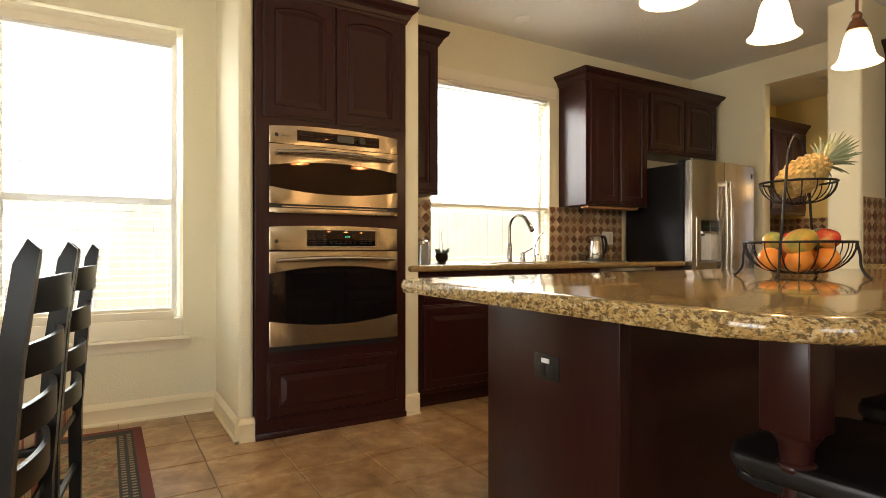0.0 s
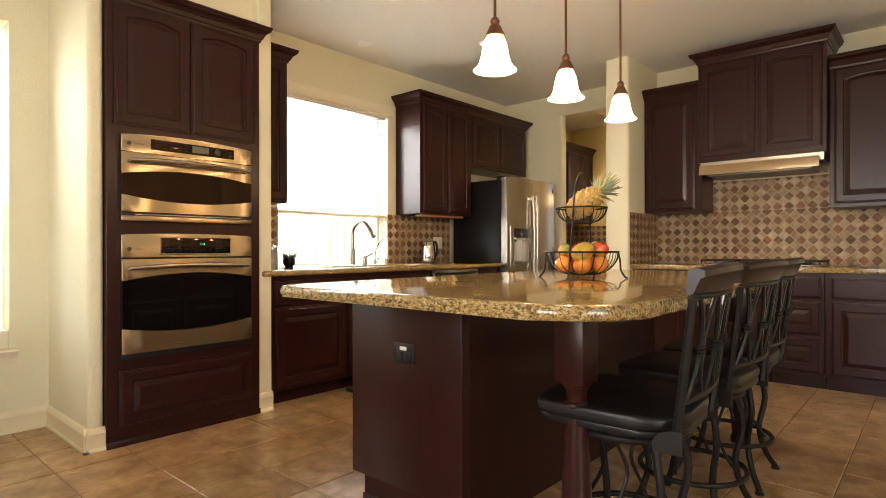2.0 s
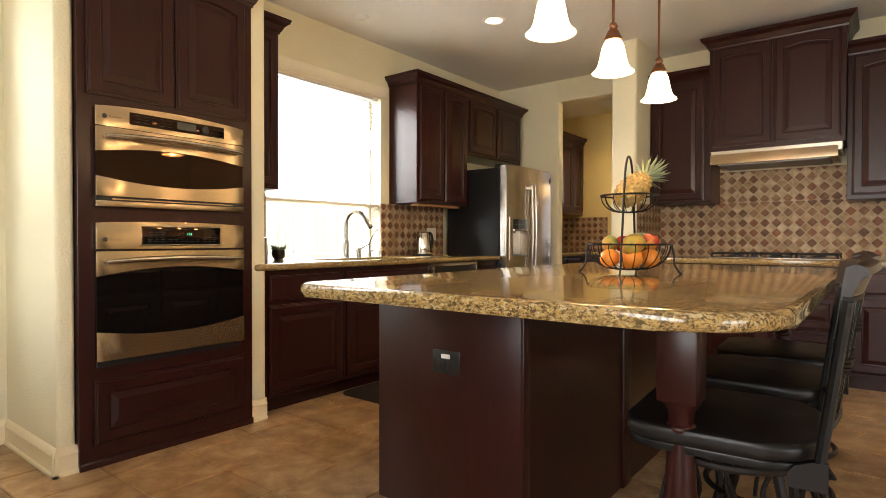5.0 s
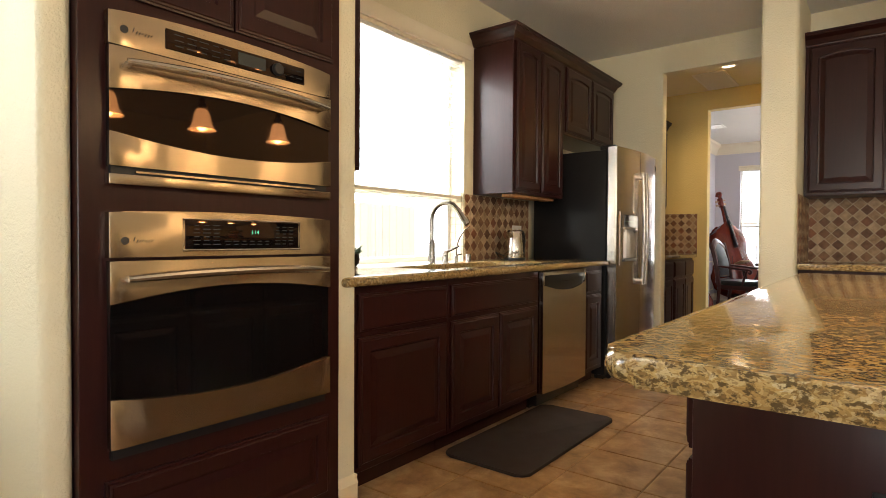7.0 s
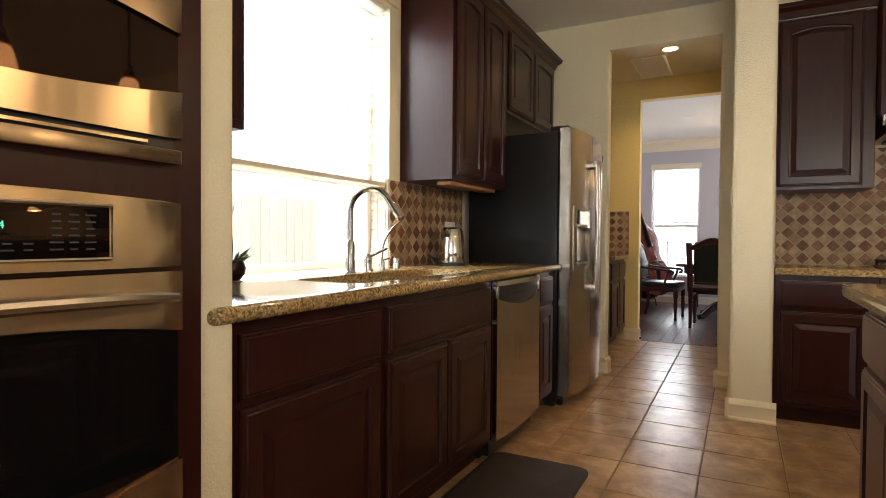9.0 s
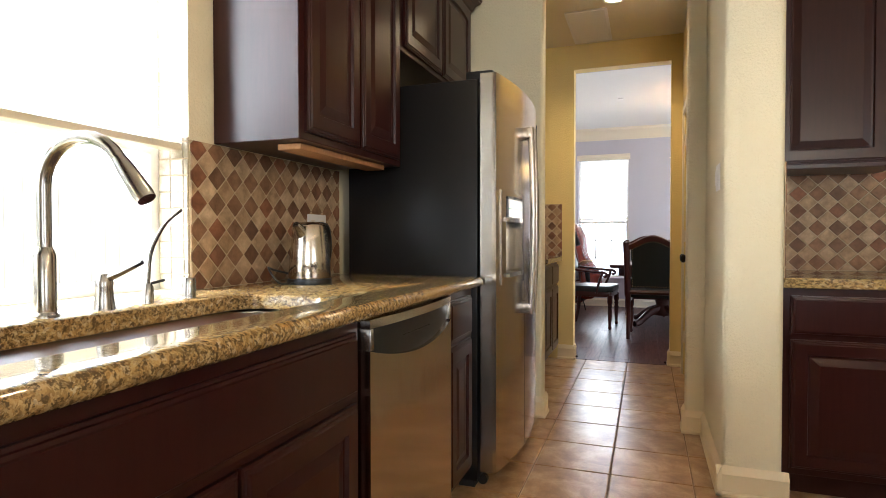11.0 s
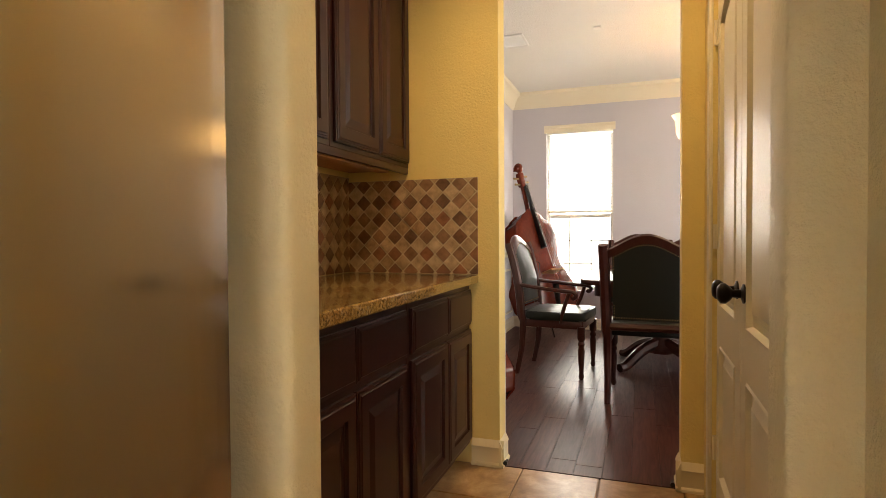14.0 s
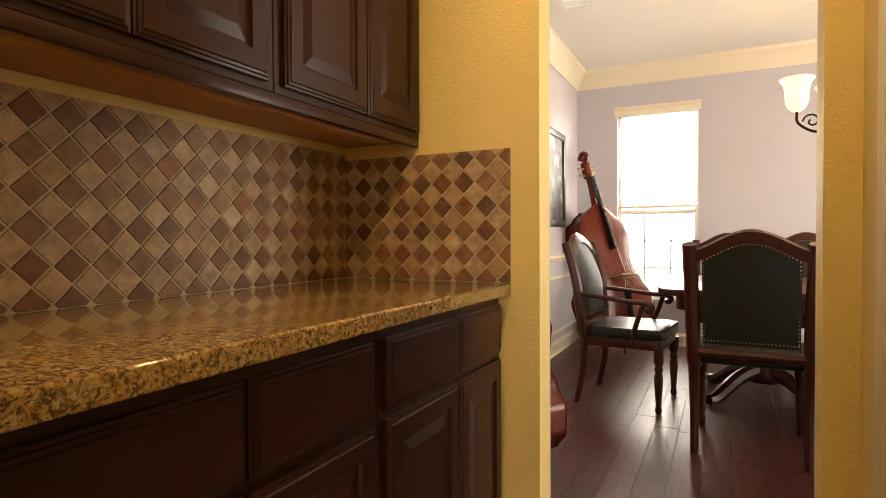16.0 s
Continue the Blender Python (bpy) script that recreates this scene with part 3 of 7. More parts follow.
part("control_legend", print_bars(rng, X0 + 0.17, X0 + 0.36, 1.612, 1.660, FY - 0.003, 5, 3), LEGEND, control)["kind"] = "stuff"
part("control_legend", print_bars(rng, X1 - 0.22, X1 - 0.13, 1.612, 1.660, FY - 0.003, 3, 2), LEGEND, control)["kind"] = "stuff"
part("display", box(MID + 0.0, MID + 0.10, FY - 0.0040, FY - 0.002, 1.618, 1.656), material("dim_display", (0.04, 0.042, 0.038), 0.2), control)
knob = bmesh.new()
lathe([(0.021, 0), (0.021, 0.008), (0.017, 0.014), (0.0, 0.0145)], 24, bm=knob)
bmesh.ops.transform(knob, matrix=pose(MID + 0.145, FY - 0.003, 1.634, 90), verts=knob.verts)
part("dial", knob, BLACK, control)
badge(control, X0 + 0.04, 1.628, FY - 0.0005)
door = part("oven_door", box(X0 + 0.004, X1 - 0.004, FY + 0.006, OVY, 1.259, 1.579), OVEN_GLASS, up, "black glass oven door")
part("door_band", arc_band(X0, X1, 1.579, 1.462, 1.497, FY - 0.004, FY + 0.010), STEEL, door, "brushed steel band")
part("door_band", arc_band(X0, X1, 1.259, 1.352, 1.318, FY - 0.004, FY + 0.010), STEEL, door, "brushed steel band")
part("handle", bar_handle(X0 + 0.035, X1 - 0.035, 1.535, FY - 0.004, 0.008, 0.028), STEEL_PLAIN, door, "round bowed steel bar handle")
# solid black bar stands in for the shade inside the vent gap
part("vent_gap_shade", box(X0 + 0.01, X1 - 0.01, FY + 0.012, OVY, 1.2385, 1.259), BLACK, up)
part("vent_louver", box(X0 + 0.07, X1 - 0.07, FY + 0.002, FY + 0.010, 1.244, 1.2495), STEEL, up)
part("lower_trim", box(X0, X1, FY - 0.002, OVY, 1.210, 1.2385, 0.003), STEEL, up)
# wall oven below
lo = thing("built_in_wall_oven", "stainless steel built-in lower oven with large black glass door", "oven")
control = part("control_panel", arc_band(X0, X1, 1.012, 1.135, 1.146, FY, OVY), STEEL, lo)
part("control_window", box(X0 + 0.205, X1 - 0.145, FY - 0.003, FY + 0.001, 1.032, 1.120, 0.010), OVEN_GLASS, control)
part("window_rim", tube([(X0 + 0.2, FY - 0.001, 1.03), (X1 - 0.14, FY - 0.001, 1.03), (X1 - 0.14, FY - 0.001, 1.122), (X0 + 0.2, FY - 0.001, 1.122)], 0.0035, 6, closed=True), STEEL_PLAIN, control)
part("control_legend", print_bars(rng, X0 + 0.225, X0 + 0.32, 1.042, 1.11, FY - 0.003, 3, 6), LEGEND, control)["kind"] = "stuff"
part("control_legend", print_bars(rng, X1 - 0.245, X1 - 0.165, 1.042, 1.11, FY - 0.003, 3, 6), LEGEND, control)["kind"] = "stuff"
part("control_legend", print_bars(rng, MID - 0.05, MID + 0.12, 1.042, 1.062, FY - 0.003, 6, 2), LEGEND, control)["kind"] = "stuff"
letters("1:14", 0.017, pose(MID + 0.045, FY - 0.0036, 1.080, 90), GREEN_LED, control, "clock_digits", "green glowing clock digits")
badge(control, X0 + 0.04, 1.058, FY - 0.0005)
door = part("oven_door", box(X0 + 0.004, X1 - 0.004, FY + 0.006, OVY, 0.496, 1.003), OVEN_GLASS, lo, "black glass oven door")
part("door_band", arc_band(X0, X1, 1.003, 0.885, 0.922, FY - 0.004, FY + 0.010), STEEL, door, "brushed steel band")
part("door_band", arc_band(X0, X1, 0.494, 0.632, 0.594, FY - 0.004, FY + 0.010), STEEL, door, "brushed steel band")
part("handle", bar_handle(X0 + 0.035, X1 - 0.035, 0.955, FY - 0.004, 0.012, 0.028), STEEL_PLAIN, door, "round bowed steel bar handle")
# black strip gives the gap below the door its shade as colour
part("lower_gap_shade", box(X0 + 0.01, X1 - 0.01, OVY - 0.012, OVY + 0.003, 0.462, 0.494), BLACK, lo)

# sink run
BY = 3.385


def base_fronts(w, doors, drawers=True, gap=0.012):
    out = []
    dw = (w - gap * (doors + 1)) / doors
    for k in range(doors):
        x = gap + k * (dw + gap)
        out.append(("door", x, 0.125, dw, 0.525, 0))
        if drawers:
            out.append(("drawer_front", x, 0.675, dw, 0.165, 0))
    return out


cabinet("base_cabinet", CAB + "base cabinet with drawer and panel door", pose(1.96, BY, 0), 0.64, 0.62, 0.10, 0.872,
        [("door", 0.035, 0.125, 0.585, 0.535, 0), ("drawer_slab", 0.035, 0.68, 0.585, 0.16, 0)])
cabinet("sink_cabinet", CAB + "sink base cabinet with two panel doors", pose(2.60, BY, 0), 0.925, 0.62, 0.10, 0.872,
        [("door", 0.02, 0.125, 0.435, 0.535, 0), ("door", 0.465, 0.125, 0.435, 0.535, 0), ("drawer_slab", 0.02, 0.68, 0.88, 0.16, 0)])
cabinet("narrow_base_cabinet", CAB + "narrow cabinet beside the dishwasher", pose(4.175, BY, 0), 0.35, 0.62, 0.10, 0.872,
        [("door", 0.03, 0.125, 0.28, 0.54, 0), ("drawer_slab", 0.03, 0.68, 0.28, 0.16, 0)])

# dishwasher
dwm = thing("dishwasher", "stainless steel dishwasher with bowed front and black control strip", "dishwasher")
D0, D1 = 3.532, 4.168
part("body", box(D0 + 0.01, D1 - 0.01, 3.40, 3.95, 0.02, 0.862), BLACK, dwm)


def bowed_panel(x0, x1, z0, z1, y_edge, y_mid, y_back, n=14, bevel=0.004):
    ring = [(x0 + (x1 - x0) * k / n, y_mid + (y_edge - y_mid) * (2 * k / n - 1) ** 2) for k in range(n + 1)]
    ring += [(x1, y_back), (x0, y_back)]
    bm = bmesh.new()
    add_loops(bm, [[(x, y, z0) for x, y in ring], [(x, y, z1) for x, y in ring]])
    if bevel:
        es = [e for e in bm.edges if abs(e.verts[0].co.z - e.verts[1].co.z) < 1e-6]
        bmesh.ops.bevel(bm, geom=es, offset=bevel, segments=2, profile=0.5, affect="EDGES", clamp_overlap=True)
    return bm


def dw_front():
    n = 16
    bm = bmesh.new()
    rows = []
    for k in range(n + 1):
        u = k / n
        x = D0 + (D1 - D0) * u
        y = 3.335 + 0.018 * (2 * u - 1) ** 2
        sag = 0.045 * (1 - (2 * u - 1) ** 2)
        rows.append((x, y, 0.786 - sag))
    loops = []
    for f in ("a", "b"):
        ring = [(x, y + (0.05 if f == "a" else 0), z) for x, y, z in rows] + [(x, y + (0.05 if f == "a" else 0), 0.105) for x, y, z in rows[::-1]]
        loops.append(ring)
    return add_loops(bm, loops)


part("door", dw_front(), STEEL_UP, dwm, smooth=50)
part("control_strip", bowed_panel(D0 + 0.02, D1 - 0.02, 0.725, 0.844, 3.366, 3.352, 3.40), BLACK, dwm, "glossy black control strip")
part("top_trim", bowed_panel(D0, D1, 0.844, 0.868, 3.353, 3.335, 3.40), STEEL_PLAIN, dwm)
part("side_trim", box(D0, D0 + 0.021, 3.352, 3.40, 0.786, 0.844, 0.002), STEEL_PLAIN, dwm)
part("side_trim", box(D1 - 0.021, D1, 3.352, 3.40, 0.786, 0.844, 0.002), STEEL_PLAIN, dwm)
part("control_legend", print_bars(rng, D0 + 0.2, D0 + 0.42, 0.785, 0.81, 3.3505, 8, 1), LEGEND, dwm)["kind"] = "stuff"
part("toe_kick", box(D0 + 0.01, D1 - 0.01, 3.45, 3.5, 0.0, 0.1), BLACK_MATTE, dwm)

# granite over the sink run, with the sink cut into it
CT0, CT1 = 0.873, 0.915


def counter_ring(x0, x1, y0, y1, hole, r=0.021):
    n = 8
    inner = rounded(*hole, (0.09, 0.09, 0.09, 0.09), n)

    def outer(o):
        return rounded(x0 - o, x1 + o, y0 - o, y1, (0.02, 0.004, 0.004, 0.004), n)
    loops = [[(x, y, CT0) for x, y in inner], [(x, y, CT1 - 0.004) for x, y in inner],
             [(x + (0.004 if x > (hole[0] + hole[1]) / 2 else -0.004), y + (0.004 if y > (hole[2] + hole[3]) / 2 else -0.004), CT1) for x, y in inner]]
    for k in range(9):
        a = radians(90 - 180 * k / 8)
        loops.append([(x, y, (CT0 + CT1) / 2 + r * math.sin(a)) for x, y in outer(-r + r * math.cos(a))])
    loops.append(loops[0])
    bm = bmesh.new()
    rings = [[bm.verts.new(p) for p in loop] for loop in loops[:-1]]
    rings.append(rings[0])
    m = len(rings[0])
    for a, b in zip(rings, rings[1:]):
        for i in range(m):
            bm.faces.new((a[i], a[(i + 1) % m], b[(i + 1) % m], b[i]))
    return bm


tagged(part("sink_countertop", counter_ring(1.882, 4.532, 3.334, 4.026, (2.60, 3.60, 3.475, 3.80)), GRANITE, smooth=50),
       "polished gold and brown speckled granite countertop with sink cut-out", "countertop")
setting(part("window_sill_sink", box(2.432, 3.628, 4.028, 4.15, 0.875, 0.9145, 0.003), GRANITE), "granite window sill above the sink counter", "sill")

sink = thing("kitchen_sink", "double-bowl stainless steel undermount sink", "sink")


def bowl(x0, x1, y0, y1, z0, z1):
    bm = bmesh.new()
    o = rounded(x0, x1, y0, y1, (0.07,) * 4, 6)
    i = rounded(x0 + 0.02, x1 - 0.02, y0 + 0.02, y1 - 0.02, (0.06,) * 4, 6)
    i2 = rounded(x0 + 0.05, x1 - 0.05, y0 + 0.05, y1 - 0.05, (0.05,) * 4, 6)
    w = rounded(x0 - 0.012, x1 + 0.012, y0 - 0.012, y1 + 0.012, (0.075,) * 4, 6)
    return add_loops(bm, [[(x, y, z0 - 0.003) for x, y in w], [(x, y, z1) for x, y in w], [(x, y, z1) for x, y in o], [(x, y, z0 + 0.03) for x, y in i], [(x, y, z0) for x, y in i2]])


part("bowl", bowl(2.60, 3.08, 3.475, 3.80, 0.70, 0.865), STEEL_PLAIN, sink)
part("bowl", bowl(3.12, 3.60, 3.475, 3.80, 0.70, 0.865), STEEL_PLAIN, sink)

# refrigerator
fr = thing("refrigerator", "side-by-side stainless steel refrigerator with black sides and water dispenser", "refrigerator")
F0, F1, FS = 4.545, 5.462, 4.940
DISPLAY_GLASS = material("black_display_glass", (0.004, 0.005, 0.005), 0.06)
FRIDGE_BLACK = material("textured_black_side", (0.009, 0.009, 0.010), 0.36, spec=0.25)
bump(FRIDGE_BLACK, noise_of(FRIDGE_BLACK, coords(FRIDGE_BLACK), 320, 2), 0.12, 0.001)
part("body", box(F0, F1, 3.365, 3.985, 0.03, 1.755, 0.006), FRIDGE_BLACK, fr, "black cabinet body")


def fridge_y(x):
    u = (x - F0) / (F1 - F0) * 2 - 1
    return 3.240 + 0.044 * u * u


def door_piece(bm, x0, x1, z0, z1, back=3.352, n=10):
    ring = [(x0 + (x1 - x0) * k / n, fridge_y(x0 + (x1 - x0) * k / n)) for k in range(n + 1)] + [(x1, back), (x0, back)]
    add_loops(bm, [[(x, y, z0) for x, y in ring], [(x, y, z1) for x, y in ring]])
    return bm


NX0, NX1, NZ0, NZ1 = 4.640, 4.876, 0.905, 1.262
left = bmesh.new()
for p in ((F0 + 0.004, NX0, 0.075, 1.775), (NX1, FS - 0.003, 0.075, 1.775), (NX0, NX1, 0.075, NZ0), (NX0, NX1, NZ1, 1.775)):
    door_piece(left, *p)
add_box(left, NX0 - 0.002, NX1 + 0.002, 3.345, 3.352, NZ0 - 0.002, NZ1 + 0.002)
left = part("freezer_door", left, STEEL_UP, fr, smooth=45)
right = part("refrigerator_door", door_piece(bmesh.new(), FS + 0.003, F1 - 0.004, 0.075, 1.775), STEEL_UP, fr, smooth=45)
part("door_edge", box(F0 + 0.001, F0 + 0.006, 3.300, 3.352, 0.075, 1.775), STEEL_PLAIN, left)
def frame_piece(bm, x0, x1, z0, z1, proud=0.006, n=6):
    """A strip that follows the bow of the door."""
    ring = [(x0 + (x1 - x0) * k / n, fridge_y(x0 + (x1 - x0) * k / n) - proud) for k in range(n + 1)]
    ring += [(x0 + (x1 - x0) * k / n, fridge_y(x0 + (x1 - x0) * k / n) + 0.004) for k in range(n, -1, -1)]
    return add_loops(bm, [[(x, y, z0) for x, y in ring], [(x, y, z1) for x, y in ring]])


df = bmesh.new()
for a in ((NX0 - 0.046, NX0 - 0.001, NZ0 - 0.03, NZ1 + 0.024), (NX1 + 0.001, NX1 + 0.022, NZ0 - 0.03, NZ1 + 0.024), (NX0 - 0.001, NX1 + 0.001, NZ0 - 0.03, NZ0 - 0.001), (NX0 - 0.001, NX1 + 0.001, NZ1 + 0.001, NZ1 + 0.024)):
    frame_piece(df, *a)
part("dispenser_frame", df, STEEL_PLAIN, left, smooth=20)
part("dispenser_display", box(NX0, NX1, fridge_y(NX0) + 0.004, 3.30, 1.168, NZ1), DISPLAY_GLASS, left, "dark display panel")
part("dispenser_bezel", box(NX0, NX1, fridge_y(NX1) + 0.002, 3.30, 1.15, 1.169), STEEL_PLAIN, left)
part("dispenser_niche", box(NX0, NX1, 3.325, 3.345, NZ0, 1.15), material("steel_niche", (0.50, 0.47, 0.43), 0.35, 0.9), left)
part("dispenser_tray", box(NX0, NX1, fridge_y(NX1) + 0.002, 3.33, NZ0, NZ0 + 0.018, 0.003), material("tray_grey", (0.16, 0.15, 0.14), 0.4), left)
part("dispenser_spout", box(NX0 + 0.015, NX0 + 0.075, 3.275, 3.33, 1.128, 1.152, 0.006), BLACK, left)
part("display_legend", print_bars(rng, NX0 + 0.05, NX1 - 0.02, 1.205, 1.22, fridge_y(NX0) + 0.0035, 9, 1), LEGEND_GREEN, left, "dim green indicator print")


def fridge_handle(x):
    y = fridge_y(x)
    pts = [(x, y - 0.034 - 0.012 * (1 - (2 * k / 20 - 1) ** 2), 0.715 + 0.89 * k / 20) for k in range(21)]
    bm = tube(pts, 0.0150, 12)
    for z in (0.742, 1.578):
        add_box(bm, x - 0.016, x + 0.012, y - 0.040, y + 0.004, z - 0.024, z + 0.024, 0.004)
    return bm


part("handle", fridge_handle(FS - 0.030), STEEL_PLAIN, left, "long bowed steel handle")
part("handle", fridge_handle(FS + 0.030), STEEL_PLAIN, right, "long bowed steel handle")
part("hinge_cover", box(F0 + 0.01, F0 + 0.08, 3.30, 3.42, 1.755, 1.79, 0.006), BLACK, fr)
part("hinge_cover", box(F1 - 0.08, F1 - 0.01, 3.30, 3.42, 1.755, 1.79, 0.006), BLACK, fr)
part("label_plate", box(F1 - 0.075, F1 - 0.045, fridge_y(F1 - 0.06) - 0.002, fridge_y(F1 - 0.06) + 0.004, 1.665, 1.71), LEGEND, right)
part("toe_grille", box(F0 + 0.01, F1 - 0.01, 3.38, 3.45, 0.0, 0.07), BLACK_MATTE, fr)
for x in (F0 + 0.06, F1 - 0.06):
    w = bmesh.new()
    lathe([(0.022, -0.012), (0.022, 0.012)], 14, bm=w)
    bmesh.ops.transform(w, matrix=pose(x, 3.355, 0.0225, 0, 90), verts=w.verts)
    part("wheel", w, BLACK, fr)

# upper cabinets on the sink wall
UY = 3.703
cabinet("wall_cabinet", CAB + "narrow wall cabinet beside the window", pose(1.96, UY - 0.03, 0), 0.325, 0.36, 1.395, 2.475,
        [("door", 0.015, 1.41, 0.295, 1.03, 0.02)], toe=False)
c = cabinet("wall_cabinet", CAB + "double-door wall cabinet with crown beside the window", pose(3.735, UY, 0), 0.765, 0.33, 1.39, 2.48,
            [("door", 0.03, 1.415, 0.345, 1.03, 0.035), ("door", 0.39, 1.415, 0.345, 1.03, 0.035)], toe=False)
c = cabinet("over_refrigerator_cabinet", CAB + "two-door cabinet above the refrigerator", pose(4.50, UY, 0), 1.03, 0.33, 1.90, 2.48,
            [("door", 0.03, 1.925, 0.475, 0.515, 0.03), ("door", 0.525, 1.925, 0.475, 0.515, 0.03)], toe=False)
tagged(cornice("cabinet_cornice", CAB + "stepped crown moulding along the wall cabinets", [(3.735, 4.03), (3.735, UY), (5.53, UY), (5.53, 4.03)], 2.48), category="moulding")
tagged(cornice("cabinet_cornice", CAB + "stepped crown moulding on a wall cabinet", [(1.96, UY - 0.03), (2.285, UY - 0.03), (2.285, 4.03)], 2.475), category="moulding")
tagged(part("under_cabinet_light", box(3.80, 4.42, 3.74, 3.83, 1.368, 1.389, 0.004), RAW_WOOD), "pale wooden light rail under the wall cabinet", "light rail")

# range wall
RX = 5.2
BX = 4.905


def east(x, y):
    return pose(x, y, 0, 0, 0, -90)


cabinet("wall_cabinet", CAB + "wall cabinet with arched door beside the range hood", east(RX, 2.158), 0.52, 0.33, 1.39, 2.49, [("door", 0.02, 1.41, 0.44, 1.04, 0.05)], toe=False)
cabinet("wall_cabinet", CAB + "wall cabinet with arched door beside the range hood", east(RX, 0.697), 0.555, 0.33, 1.37, 2.49, [("door", 0.03, 1.40, 0.49, 1.04, 0.05)], toe=False)
cabinet("hood_cabinet", CAB + "raised two-door cabinet above the range hood", east(RX - 0.11, 1.636), 0.936, 0.445, 1.80, 2.69,
        [("door", 0.025, 1.835, 0.435, 0.81, 0.05), ("door", 0.475, 1.835, 0.435, 0.81, 0.05)], toe=False)
tagged(cornice("cabinet_cornice", CAB + "stepped crown moulding on the hood cabinet", [(5.53, 1.636), (RX - 0.11, 1.636), (RX - 0.11, 0.70), (5.53, 0.70)], 2.69), category="moulding")
tagged(cornice("cabinet_cornice", CAB + "stepped crown moulding on a wall cabinet", [(RX, 2.158), (RX, 1.64)], 2.49), category="moulding")
tagged(cornice("cabinet_cornice", CAB + "stepped crown moulding on a wall cabinet", [(RX, 0.697), (RX, 0.142)], 2.49), category="moulding")
hood = thing("range_hood", "slim stainless steel range hood under a cabinet", "range hood")
part("body", box(RX - 0.10, 5.53, 0.72, 1.62, 1.74, 1.80), STEEL_PLAIN, hood)
part("front_panel", add_loops(bmesh.new(), [[(5.035, y, 1.686), (5.035, y, 1.716), (5.055, y, 1.768), (5.53, y, 1.768), (5.53, y, 1.686)] for y in (0.745, 1.615)]), steel("brushed_steel_y", 1), hood)
part("filter", box(5.09, 5.48, 0.80, 1.56, 1.678, 1.687), material("grey_filter_mesh", (0.2, 0.2, 0.2), 0.4, 0.8), hood)

cabinet("base_cabinet", CAB + "base cabinet with drawer and panel door", east(BX, 2.156), 0.50, 0.62, 0.10, 0.872, [("drawer_slab", 0.03, 0.68, 0.44, 0.16, 0), ("door", 0.03, 0.125, 0.44, 0.535, 0)])
cabinet("cooktop_cabinet", CAB + "base cabinet with two panel doors under the cooktop", east(BX, 1.654), 0.60, 0.62, 0.10, 0.872, base_fronts(0.60, 2))
cabinet("drawer_cabinet", CAB + "base cabinet with a stack of panel drawers", east(BX, 1.052), 0.36, 0.62, 0.10, 0.872,
        [("drawer_slab", 0.02, 0.68, 0.32, 0.16, 0), ("drawer_front", 0.02, 0.405, 0.32, 0.255, 0), ("drawer_front", 0.02, 0.125, 0.32, 0.26, 0)])
cabinet("base_cabinet", CAB + "base cabinet with drawer and panel door", east(BX, 0.69), 0.545, 0.62, 0.10, 0.872, [("drawer_slab", 0.04, 0.68, 0.46, 0.16, 0), ("door", 0.04, 0.125, 0.46, 0.535, 0)])


def plain_counter(name, outline, label, bevel=0.0195):
    return tagged(part(name, prism(outline, CT0, CT1, bevel, 5), GRANITE, smooth=60), label, "countertop")


plain_counter("range_countertop", rounded(4.868, 5.527, 0.142, 2.157, (0.004,) * 4, 1), "polished speckled granite countertop along the range wall")
hob = thing("gas_cooktop", "stainless steel gas cooktop with black cast-iron grates", "cooktop")
part("tray", box(4.95, 5.43, 0.72, 1.60, CT1, CT1 + 0.012, 0.004), STEEL_PLAIN, hob)
for k in range(3):
    yc = 0.865 + 0.295 * k
    g = bmesh.new()
    for dy in (-0.13, 0.0, 0.13):
        add_box(g, 5.0, 5.41, yc + dy - 0.006, yc + dy + 0.006, CT1 + 0.035, CT1 + 0.047)
    for dx in (5.0, 5.13, 5.28, 5.40):
        add_box(g, dx, dx + 0.012, yc - 0.136, yc + 0.136, CT1 + 0.034, CT1 + 0.046)
    for dx in (5.002, 5.40):
        for dy in (-0.13, 0.13):
            add_box(g, dx, dx + 0.01, yc + dy - 0.006, yc + dy + 0.006, CT1 + 0.011, CT1 + 0.036)
    part("grate", g, BLACK_MATTE, hob)
    for dx in (5.10, 5.32):
        b = bmesh.new()
        lathe([(0.045, CT1 + 0.011), (0.045, CT1 + 0.018), (0.034, CT1 + 0.020), (0.034, CT1 + 0.028), (0.0, CT1 + 0.029)], 18, (dx, yc), b)
        part("burner", b, BLACK, hob)
for k in range(5):
    b = bmesh.new()
    lathe([(0.018, CT1 + 0.011), (0.016, CT1 + 0.03), (0.0, CT1 + 0.031)], 14, (4.975, 0.95 + 0.105 * k), b)
    part("knob", b, BLACK, hob)

# island
isl = thing("kitchen_island", CAB + "kitchen island with turned corner posts", "island")
IX0, IX1, IY0, IY1 = 1.50, 3.33, 1.355, 1.982
part("body", box(IX0, IX1, IY0, IY1 - 0.02, 0.10, 0.872), WOOD, isl)
part("end_panel", box(IX0 - 0.008, IX0 + 0.002, IY0 - 0.004, IY1 - 0.02, 0.10, 0.872, 0.002), WOOD, isl)
part("end_panel_foot", box(IX0 - 0.008, IX0 + 0.02, IY0 - 0.004, IY1 - 0.10, 0.0, 0.10), WOOD, isl)
part("base_trim", box(IX0 - 0.02, IX0 - 0.008, IY0 - 0.01, IY1 - 0.10, 0.0, 0.03, 0.004), WOOD, isl)
